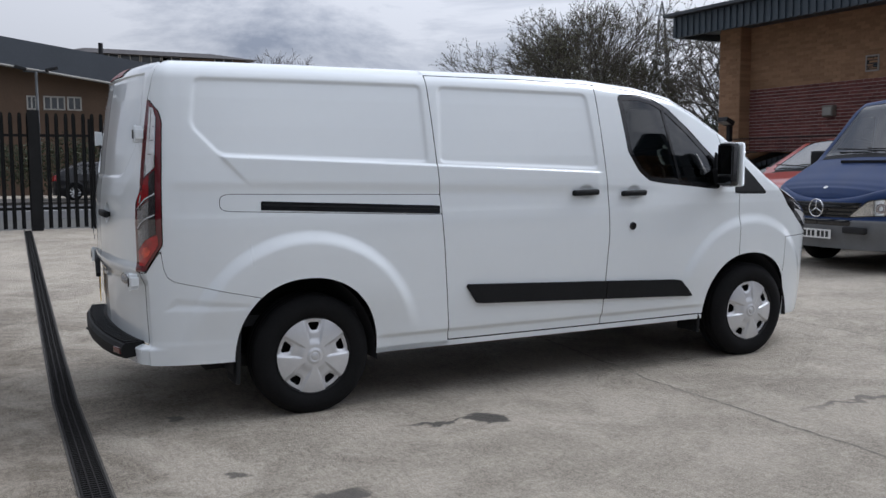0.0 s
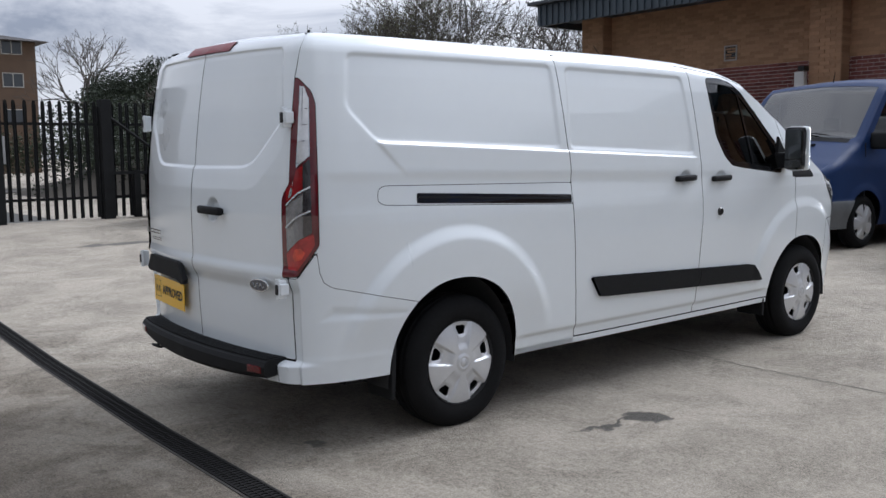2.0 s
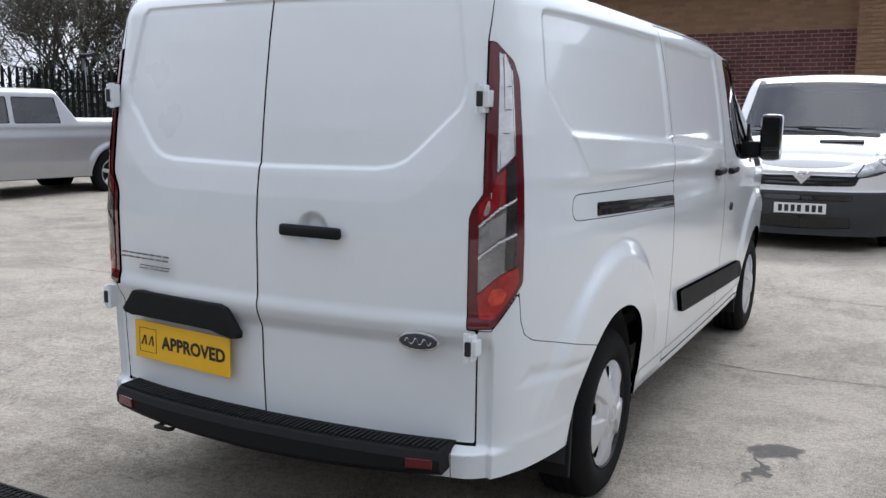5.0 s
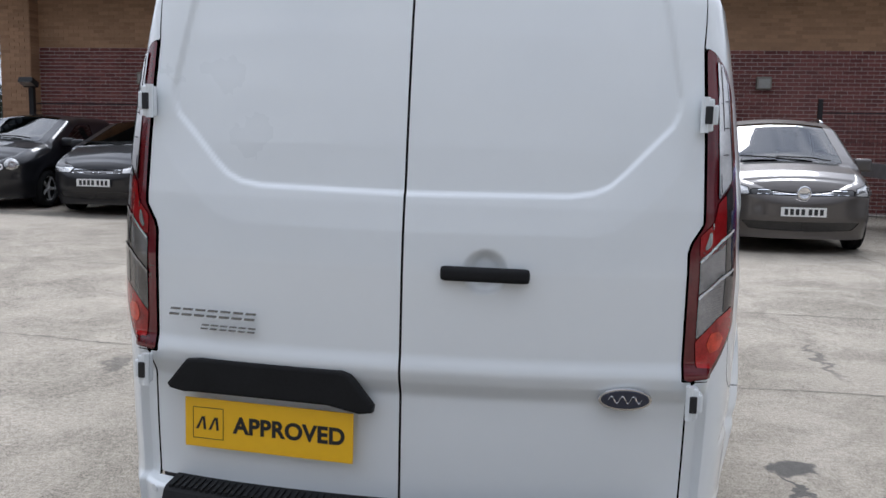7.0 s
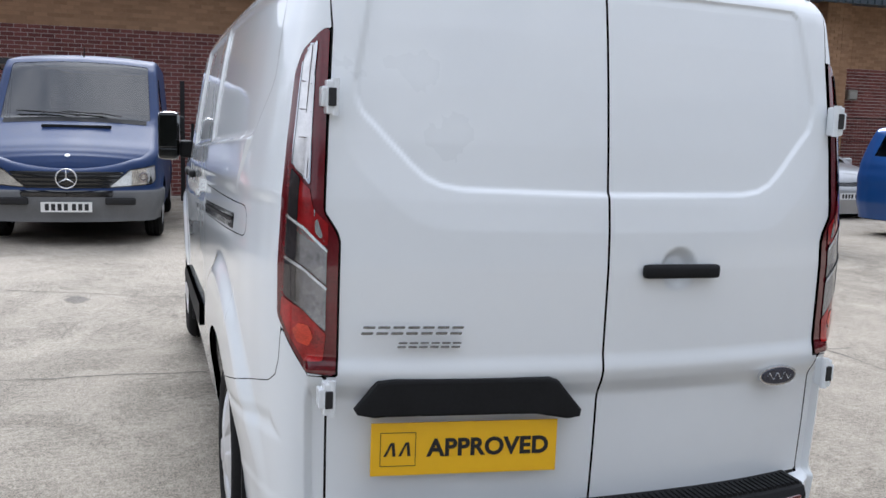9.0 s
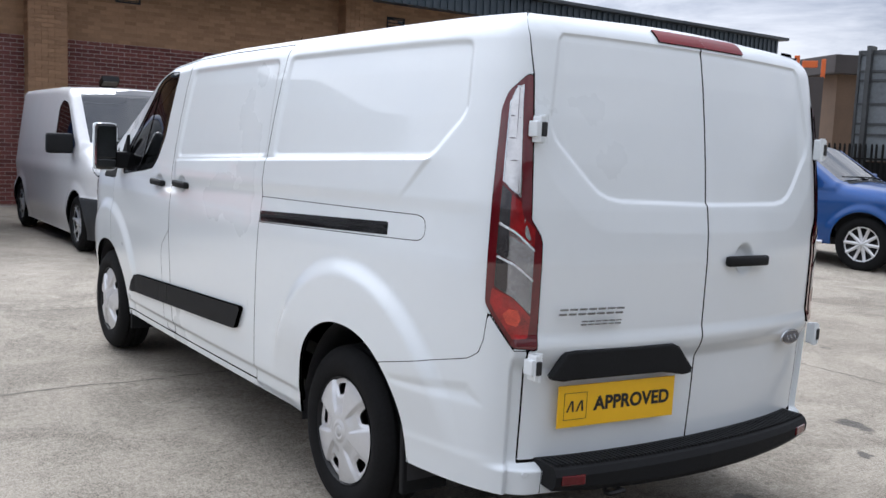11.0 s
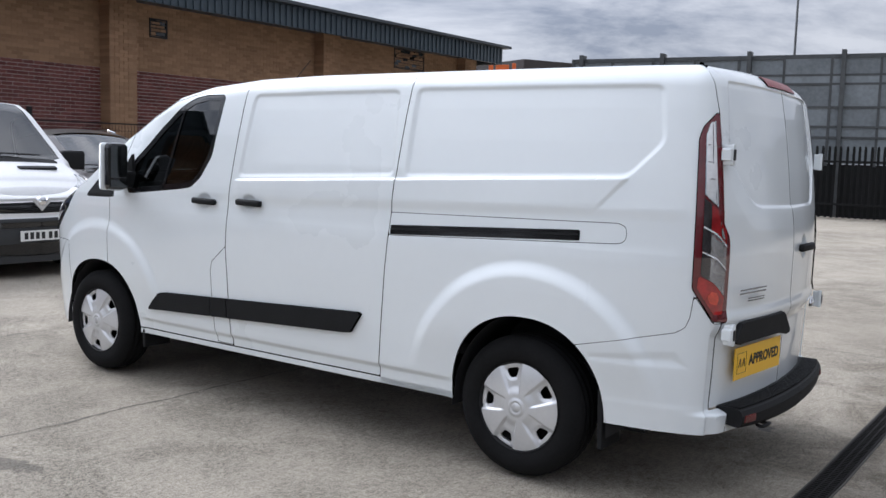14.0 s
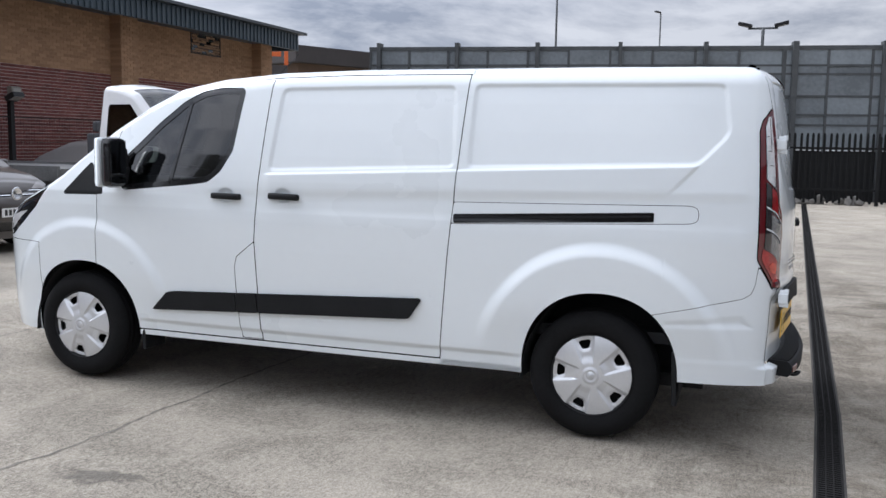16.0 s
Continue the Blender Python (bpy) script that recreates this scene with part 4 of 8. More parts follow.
bm = bmesh.new()
box(bm, -1.010, -0.984, -0.328, -0.088, 1.099, 1.139, bevel=0.0125)
for v in bm.verts:
    v.co.x += 0.8 * (v.co.y + 0.208) ** 2
part("rear_handle", bm, BLACK, van, "black rear door pull handle", smooth=True)
for y0 in (-0.312, -0.122):
    part("handle_base", boxes((-0.996, -0.955, y0, y0 + 0.018, 1.106, 1.132)), BLACK, van)

bm = prism([(0.705, 0.752), (0.645, 0.826), (0.60, 0.832), (0.175, 0.832), (0.15, 0.822), (0.082, 0.742), (0.085, 0.722), (0.12, 0.716), (0.215, 0.732), (0.62, 0.732), (0.65, 0.73), (0.695, 0.738)], 0.028, bevel=0.009)
TAIL = Matrix(((0, 0, -1, -0.943), (1, 0, 0, 0), (0, 1, 0, 0), (0, 0, 0, 1)))
yaw_plate = Matrix.Translation((-0.955, 0.4, 0)) @ Matrix.Rotation(radians(-6.3), 4, "Z") @ Matrix.Translation((0.955, -0.4, 0))
bmesh.ops.transform(bm, matrix=yaw_plate @ TAIL, verts=bm.verts)
bmesh.ops.recalc_face_normals(bm, faces=bm.faces)
part("grip_panel", bm, BLACK, van, "black plastic grip above the plate")
PLATE = yaw_plate @ Matrix.Translation((-0.945, 0.4, 0.638)) @ Matrix(((0, 0, -1, 0), (-1, 0, 0, 0), (0, 1, 0, 0), (0, 0, 0, 1)))
bm = prism([(-0.257, -0.0725), (0.257, -0.0725), (0.257, 0.0725), (-0.257, 0.0725)], 0.004, bevel=0.001)
bmesh.ops.transform(bm, matrix=PLATE, verts=bm.verts)
plate = part("plate", bm, YELLOW, van, "yellow dealer plate reading APPROVED")


def lettering(name, text, size, m, mat, parent, depth=0.001, shear=0.0, wide=1.0, spacing=1.0, align="CENTER", bold=0.0):
    """Raised letters in the built-in font, turned into a mesh."""
    cu = bpy.data.curves.new(name, "FONT")
    cu.body, cu.size, cu.extrude, cu.align_x, cu.align_y = text, size, depth, align, "CENTER"
    cu.shear, cu.space_character, cu.offset = shear, spacing, bold
    ob = new(name, cu)
    dg = bpy.context.evaluated_depsgraph_get()
    me = bpy.data.meshes.new_from_object(ob.evaluated_get(dg))
    bpy.data.objects.remove(ob)
    me.transform(m @ Matrix.Diagonal((wide, 1, 1, 1)))
    me.materials.clear()
    me.materials.append(mat)
    out = new(name, me)
    out.parent = parent
    return out


lettering("lettering", "APPROVED", 0.066, PLATE @ pose(0.065, 0, 0.0045), INK, plate, wide=1.0, bold=0.0022, spacing=1.04)
bm = bmesh.new()
for cx in (-0.206, -0.166):
    tri = [(cx - 0.017, -0.019), (cx - 0.009, -0.019), (cx + 0.005, 0.012), (cx + 0.008, -0.019), (cx + 0.016, -0.019), (cx + 0.012, 0.019), (cx + 0.002, 0.019)]
    f = bm.faces.new([bm.verts.new((a, b, 0.0052)) for a, b in tri])
bmesh.ops.transform(bm, matrix=PLATE, verts=bm.verts)
part("plain_emblem", bm, INK, plate)
bm = bmesh.new()
for b in ((-0.232, -0.136, 0.045, 0.0465), (-0.232, -0.136, -0.0465, -0.045), (-0.232, -0.2305, -0.0465, 0.0465), (-0.1375, -0.136, -0.0465, 0.0465)):
    box(bm, b[0], b[1], b[2], b[3], 0.0042, 0.0052)
bmesh.ops.transform(bm, matrix=PLATE, verts=bm.verts)
part("square_outline", bm, INK, plate)
REARFACE = lambda y, z, yaw: Matrix.Translation((-0.954, y, z)) @ Matrix.Rotation(radians(yaw), 4, "Z") @ Matrix(((0, 0, -1, 0), (-1, 0, 0, 0), (0, 1, 0, 0), (0, 0, 0, 1)))  # noqa: E731
for count, wide, high, y, z in ((7, 0.272, 0.022, 0.555, 0.966), (6, 0.172, 0.015, 0.51, 0.926)):
    name_badge = new("name_badge")
    name_badge.parent = van
    tagged(name_badge, label="row of small dark chrome bars")
    pitch = wide / count
    for k in range(count):
        x0 = -wide / 2 + k * pitch
        bm = boxes((x0, x0 + pitch * 0.78, high * 0.22, high / 2, -0.001, 0.004), (x0, x0 + pitch * 0.78, -high / 2, -high * 0.2, -0.001, 0.004), bevel=0.001)
        for v in bm.verts:
            v.co.x += 0.3 * v.co.y
        bmesh.ops.transform(bm, matrix=REARFACE(y, z, -7.2), verts=bm.verts)
        part("badge_bar", bm, BADGECHROME, name_badge)
badge = new("oval_badge")
badge.parent = van
for nm, a, b, d, mt in (("badge_rim", 0.073, 0.0315, 0.010, CHROME), ("badge_field", 0.066, 0.0255, 0.0125, BADGEBLUE)):
    bm = prism([(a * math.cos(k * math.tau / 40), b * math.sin(k * math.tau / 40)) for k in range(40)], d, bevel=0.003)
    bmesh.ops.transform(bm, matrix=REARFACE(-0.597, 0.79, 6.5) @ Matrix.Translation((0, 0, -0.022)), verts=bm.verts)
    part(nm, bm, mt, badge, smooth=False)
bm = bmesh.new()
tube(bm, [(-0.045 + 0.0045 * k, 0.010 * math.sin(k * 0.95), 0) for k in range(21)], 0.0022, sides=5)
bmesh.ops.transform(bm, matrix=REARFACE(-0.597, 0.79, 6.5) @ Matrix.Translation((0, 0, -0.0095)), verts=bm.verts)
part("script_mark", bm, CHROME, badge)

for side in (1, -1):
    strip = np.maximum.reduce((VX + 0.5, VS.p[..., 1] - 0.235, 1.888 - VZ, VZ - 1.932))
    panel("high_brake_light", VS.sides[side], strip, HIGHLENS, van, "red high-level brake light strip", lift=0.006, depth=0.01)

# black step bumper
prof = [(0.055, 0.385), (-0.045, 0.372), (-0.062, 0.392), (-0.066, 0.424), (-0.055, 0.446), (-0.04, 0.455), (0.055, 0.458)]
verts, faces = [], []
ys = np.linspace(-0.700, 0.700, 61)
px, py = VX[:, 0], VY[:, 0]
k = px < -0.5
for y in ys:
    xb = float(np.interp(abs(y), py[k][::-1], px[k][::-1])) - 0.012
    for a, b in prof:
        drop = -0.025 * (1 - (y / 0.70) ** 2) if b < 0.41 else 0.0
        verts.append((xb + a, y, b + drop))
for i in range(len(ys) - 1):
    for j in range(len(prof)):
        a, b = i * len(prof) + j, i * len(prof) + (j + 1) % len(prof)
        faces.append((a, b, b + len(prof), a + len(prof)))
faces.append(tuple(range(len(prof)))[::-1])
faces.append(tuple(range((len(ys) - 1) * len(prof), len(ys) * len(prof))))
bumper = link_mesh("step_bumper", verts, faces, BLACK, van, "black plastic step bumper with a ribbed tread", smooth=False)
for y in np.linspace(-0.68, 0.68, 71):
    xb = float(np.interp(abs(y), py[k][::-1], px[k][::-1])) - 0.012
    part("tread_rib", boxes((xb - 0.046, xb + 0.035, y - 0.005, y + 0.005, 0.453, 0.4615)), BLACK, bumper)
for y in (0.635, -0.635):
    xb = float(np.interp(abs(y), py[k][::-1], px[k][::-1])) - 0.012
    bm = boxes((-0.004, 0.02, -0.045, 0.045, -0.017, 0.017), bevel=0.004)
    bmesh.ops.transform(bm, matrix=Matrix.Translation((xb - 0.066, y, 0.410)) @ Matrix.Rotation(radians(-14 if y > 0 else 14), 4, "Z"), verts=bm.verts)
    part("bumper_reflector", bm, DEEPRED, bumper, "small red reflector")
bm = bmesh.new()
tube(bm, [(-1.0 + 0.03 * math.cos(t), 0.44 + 0.035 * math.sin(t), 0.345 + 0.006 * math.cos(2 * t)) for t in np.linspace(0, math.tau, 17)], 0.008, sides=6)
part("towing_eye", bm, DARKMETAL, van, "dark steel towing eye under the bumper")
si = int(np.argmin(np.abs(VU[:, 0] - (U_DOOR - 0.030))))
sj = int(np.argmin(np.abs(VZ[si] - 0.415)))
for side in (1, -1):
    q, nv = VS.sides[side][0][si, sj], VS.sides[side][1][si, sj]
    bm = lathe([(0.0, 0.0018), (0.009, 0.0018), (0.0095, 0.0002), (0.0105, 0.0002), (0.011, 0.0014), (0.0125, -0.001)], 24, "z")
    bmesh.ops.transform(bm, matrix=Matrix.Translation(q) @ Vector(nv).to_track_quat("Z", "Y").to_matrix().to_4x4(), verts=bm.verts)
    part("parking_sensor", bm, WHITE, van)

# front door lock on the right door
bm = lathe([(0.0, 0.012), (0.02, 0.012), (0.026, 0.004), (0.026, -0.01)], 20, "y")
bmesh.ops.transform(bm, matrix=Matrix.Translation((2.19, -0.988, 0.99)) @ Matrix.Rotation(radians(180), 4, "X"), verts=bm.verts)
part("door_lock", bm, GLOSSBLACK, van, "black deadlock cylinder")

# mirrors
for side in (1, -1):
    m0 = new("door_mirror")
    m0.parent = van
    tagged(m0, label="large door mirror, white back and black housing")
    bm = bmesh.new()
    box(bm, 0.012, 0.060, -0.066, 0.066, -0.150, 0.150, bevel=0.024)
    for v in bm.verts:
        v.co.x -= 0.02 * (v.co.y / 0.075) ** 2 + 0.012 * (v.co.z / 0.17) ** 2
    bmesh.ops.transform(bm, matrix=Matrix.Translation((2.965, side * 1.090, 1.388)) @ Matrix.Rotation(radians(-12 * side), 4, "Z"), verts=bm.verts)
    part("mirror_back", bm, WHITE, m0, "white mirror shell", smooth=True)
    bm = bmesh.new()
    box(bm, -0.028, 0.055, -0.068, 0.068, -0.152, 0.152, bevel=0.038)
    for v in bm.verts:
        v.co.y *= 1 - 0.35 * max(0.0, -v.co.z - 0.02)
    bmesh.ops.transform(bm, matrix=Matrix.Translation((2.905, side * 1.090, 1.388)) @ Matrix.Rotation(radians(-12 * side), 4, "Z"), verts=bm.verts)
    part("mirror_housing", bm, GLOSSBLACK, m0, "black mirror housing")
    for z0, z1 in ((-0.070, 0.132), (-0.130, -0.082)):
        bm = boxes((-0.004, 0.004, -0.055, 0.055, z0, z1), bevel=0.003)
        bmesh.ops.transform(bm, matrix=Matrix.Translation((2.879, side * 1.090, 1.388)) @ Matrix.Rotation(radians(-12 * side), 4, "Z"), verts=bm.verts)
        part("mirror_glass", bm, MIRRORGLASS, m0, "mirror glass")
    bm = bmesh.new()
    box(bm, 2.92, 3.03, 0.90, 1.02, 1.25, 1.36, bevel=0.02)
    for v in bm.verts:
        v.co.y *= side
    part("mirror_arm", bm, BLACK, m0)
    bm = bmesh.new()
    f = [(2.92, 1.225), (3.10, 1.215), (3.12, 1.27), (2.94, 1.47)]
    bm2 = prism(f, 0.02, bevel=0.005)
    bmesh.ops.transform(bm2, matrix=Matrix(((1, 0, 0, 0), (0, 0, side, 0.93 * side), (0, 1, 0, 0), (0, 0, 0, 1))), verts=bm2.verts)
    bmesh.ops.recalc_face_normals(bm2, faces=bm2.faces)
    bm.free()
    part("mirror_base", bm2, BLACK, m0, "black mirror mounting panel")


def wheel_arch_liner(a, side):
    """Dark tub above a wheel."""
    verts, faces = [], []
    for i in range(25):
        t = math.pi * i / 24
        for y in (0.93, 0.55):
            verts.append((a[0] + (a[2] + 0.012) * math.cos(t), y * side, a[1] - 0.06 + (a[3] + 0.07) * math.sin(t)))
    for i in range(24):
        k = 2 * i
        faces.append((k, k + 1, k + 3, k + 2) if side > 0 else (k, k + 2, k + 3, k + 1))
    faces.append(tuple(range(1, 50, 2)))
    return link_mesh("arch_liner", verts, faces, CABIN, van, smooth=True)


for side in (1, -1):
    for a in (ARCH_R, ARCH_F):
        wheel_arch_liner(a, side)
    # mud flap behind the rear wheel and front wheel
    for mx0, zt in ((-0.415, 0.50), (2.83, 0.40)):
        bm = bmesh.new()
        box(bm, mx0 - 0.012, mx0 + 0.012, 0.74, 0.94, 0.22, zt, bevel=0.006)
        for v in bm.verts:
            v.co.x -= 0.10 * (zt - v.co.z) * 0.4
            v.co.y *= side
        part("mud_flap", bm, BLACK, van, "black mud flap")
# underside
part("underbody", boxes((-0.55, 3.9, -0.72, 0.72, 0.27, 0.34)), GAP, van)
part("rear_axle", tube(bmesh.new(), [(0, -0.75, 0.335), (0, 0.75, 0.335)], 0.06, sides=10), DARKMETAL, van)
part("load_floor", boxes((-0.72, 1.9, -0.76, 0.76, 0.5, 0.56)), CABIN, van)
part("bulkhead", boxes((1.80, 1.83, -0.86, 0.86, 0.5, 1.9)), CABIN, van, "dark bulkhead behind the seats")


def wheel(parent, x, y, z, side, radius=0.340, width=0.215, rim=0.212, style="cover", turn=0.0, mat=None):
    """A tyre with tread grooves, and a wheel trim with five pockets or a spoked alloy rim."""
    w = new("wheel")
    w.parent = parent
    w.matrix_basis = Matrix.Translation((x, y, z)) @ (Matrix.Identity(4) if side > 0 else Matrix.Rotation(math.pi, 4, "Z"))
    h = width / 2
    ps = [(rim - 0.012, h - 0.03), (rim, h - 0.012), (rim + 0.02, h - 0.001), (rim + (radius - rim) * 0.5, h + 0.006), (radius - 0.035, h - 0.004), (radius - 0.012, h - 0.022), (radius - 0.003, h - 0.04)]
    g = []
    for c in (0.045, 0.0, -0.045):
        g += [(radius, c + 0.012), (radius - 0.008, c + 0.009), (radius - 0.008, c - 0.001), (radius, c - 0.004)]
    ps += g + [(radius - 0.003, -h + 0.04), (radius - 0.012, -h + 0.022), (radius - 0.06, -h), (rim, -h + 0.02)]
    part("tyre", lathe(ps, 64), RUBBER, w, "black rubber tyre", smooth=True)
    ps = [(0.0, h - 0.075), (rim - 0.02, h - 0.075), (rim - 0.005, h - 0.02), (rim + 0.004, h - 0.004)]
    part("rim_well", lathe(ps, 48), DARKMETAL, w, smooth=True)
    mt = mat or SILVER
    nr, na = 30, 180
    rr = np.linspace(0.0, rim - 0.002, nr)
    th = np.linspace(0, math.tau, na + 1)
    R, T = np.meshgrid(rr, th, indexing="ij")
    q = R / rim
    if style == "cover":
        ph = (T - turn + math.pi / 5) % (math.tau / 5) - math.pi / 5  # 0 at a pocket
        wd = R * np.sin(ph)
        pocket = sd_poly(R * np.cos(ph) / rim, wd / rim, [(0.72, -0.05), (0.83, -0.10), (0.83, 0.10), (0.72, 0.05)], 0.05)
        valley = 1 - step(0.0, 0.05, np.abs(wd) / rim - (0.10 + 0.20 * np.clip(q - 0.3, 0, 1)))
        height = h + 0.010 - 0.020 * q**3 - 0.012 * valley * step(0.28, 0.5, q) + 0.006 * (1 - step(0.17, 0.21, q)) - 0.004 * (1 - step(0.11, 0.14, q))
        field = -pocket * rim
        height = height - 0.008 * (1 - step(0.0, 0.06, pocket))
    else:
        n = style
        ph = (T - turn + math.pi / n) % (math.tau / n) - math.pi / n
        wd = np.abs(R * np.sin(ph)) / rim
        spoke = wd - (0.11 - 0.03 * q) * (10 / n) ** 0.5
        field = np.minimum(np.minimum(spoke, q - 0.26), 0.90 - q) * rim
        height = h - 0.012 - 0.02 * np.sin(np.clip(q, 0, 1) * math.pi) * 0.8 - 0.010 * step(0, 0.1, wd)
    p = np.stack([R * np.cos(T), height + 0 * R, R * np.sin(T)], 2)
    nn = grid_normals(p)
    if nn[nr // 2, 3, 1] < 0:
        nn = -nn
    nn[0] = (0, 1, 0)
    panel("wheel_trim" if style == "cover" else "alloy_rim", (p, nn, Shell._turn(p, nn)), field, mt, w, "silver wheel trim" if style == "cover" else "silver alloy rim", depth=0.012)
    part("hub_cap", lathe([(0.0, h + 0.014), (0.024, h + 0.013), (0.030, h + 0.004)] if style == "cover" else [(0.0, h - 0.006), (0.03, h - 0.008), (0.035, h - 0.03)], 24), mt, w, smooth=True)
    return w


wheel(van, 0.0, 0.845, 0.340, 1, turn=radians(76))
wheel(van, 3.30, 0.845, 0.340, 1, turn=radians(64))
wheel(van, 0.0, -0.845, 0.340, -1, turn=radians(92))
wheel(van, 3.30, -0.845, 0.340, -1, turn=radians(80))

# cab interior
bm = bmesh.new()
box(bm, 2.78, 3.35, -0.80, 0.80, 0.85, 1.20, bevel=0.05)
part("dashboard", bm, CABIN, van, "dark dashboard", smooth=False)
for y, wd in ((-0.45, 0.25), (0.17, 0.22), (0.58, 0.22)):
    bm = boxes((2.02, 2.16, y - wd, y + wd, 0.85, 1.40), (2.03, 2.13, y - 0.13, y + 0.13, 1.42, 1.62), bevel=0.04)
    bmesh.ops.transform(bm, matrix=Matrix.Translation((0, 0, 0)) @ Matrix.Rotation(radians(-4), 4, "Y"), verts=bm.verts)
    part("seat", bm, SEATCLOTH, van, "dark grey cab seat")
    part("seat_cushion", boxes((2.05, 2.6, y - wd, y + wd, 0.72, 0.9), bevel=0.04), SEATCLOTH, van)
bm = bmesh.new()
tube(bm, [(0.19 * math.cos(t), 0.19 * math.sin(t), 0) for t in np.linspace(0, math.tau, 33)], 0.016, sides=8, cap=False)
tube(bm, [(-0.18, 0, 0), (0.18, 0, 0)], 0.014)
tube(bm, [(0, 0, 0), (0, 0, -0.25)], 0.03)
bmesh.ops.transform(bm, matrix=Matrix.Translation((2.72, -0.45, 1.21)) @ Matrix.Rotation(radians(-62), 4, "Y"), verts=bm.verts)
part("steering_wheel", bm, CABIN, van, "black steering wheel", smooth=True)
part("rear_view_pod", boxes((2.55, 2.66, -0.12, 0.12, 1.70, 1.78), bevel=0.02), CABIN, van)
bm = tube(bmesh.new(), [(2.35, 0.1, 1.985), (2.19, 0.1, 2.13)], 0.004, 0.002, sides=5)
part("aerial", bm, BLACK, van, "short black roof aerial")

# ---- parked vehicles ----


def plate_bars(parent, m, length=0.52, mat=None, bars=7):
    """A number plate whose characters are plain bars."""
    bm = boxes((-length / 2, length / 2, -0.055, 0.055, 0, 0.006), bevel=0.002)
    bmesh.ops.transform(bm, matrix=m, verts=bm.verts)
    pl = part("number_plate", bm, mat or PLATEWHITE, parent, "white number plate with dark bars")
    step_x = length * 0.86 / bars
    for k in range(bars):
        x = -length * 0.43 + step_x * (k + 0.5) + (0.012 if k >= 4 else -0.006)
        bm = boxes((x - step_x * 0.32, x + step_x * 0.32, -0.036, 0.036, 0.006, 0.0075))
        bmesh.ops.transform(bm, matrix=m, verts=bm.verts)
        part("bar", bm, INK, pl)
    return pl


FRONT = lambda x, z, y=0.0, tilt=0.0: Matrix.Translation((x, y, z)) @ Matrix.Rotation(radians(tilt), 4, "Y") @ Matrix(((0, 0, 1, 0), (1, 0, 0, 0), (0, 1, 0, 0), (0, 0, 0, 1)))  # noqa: E731


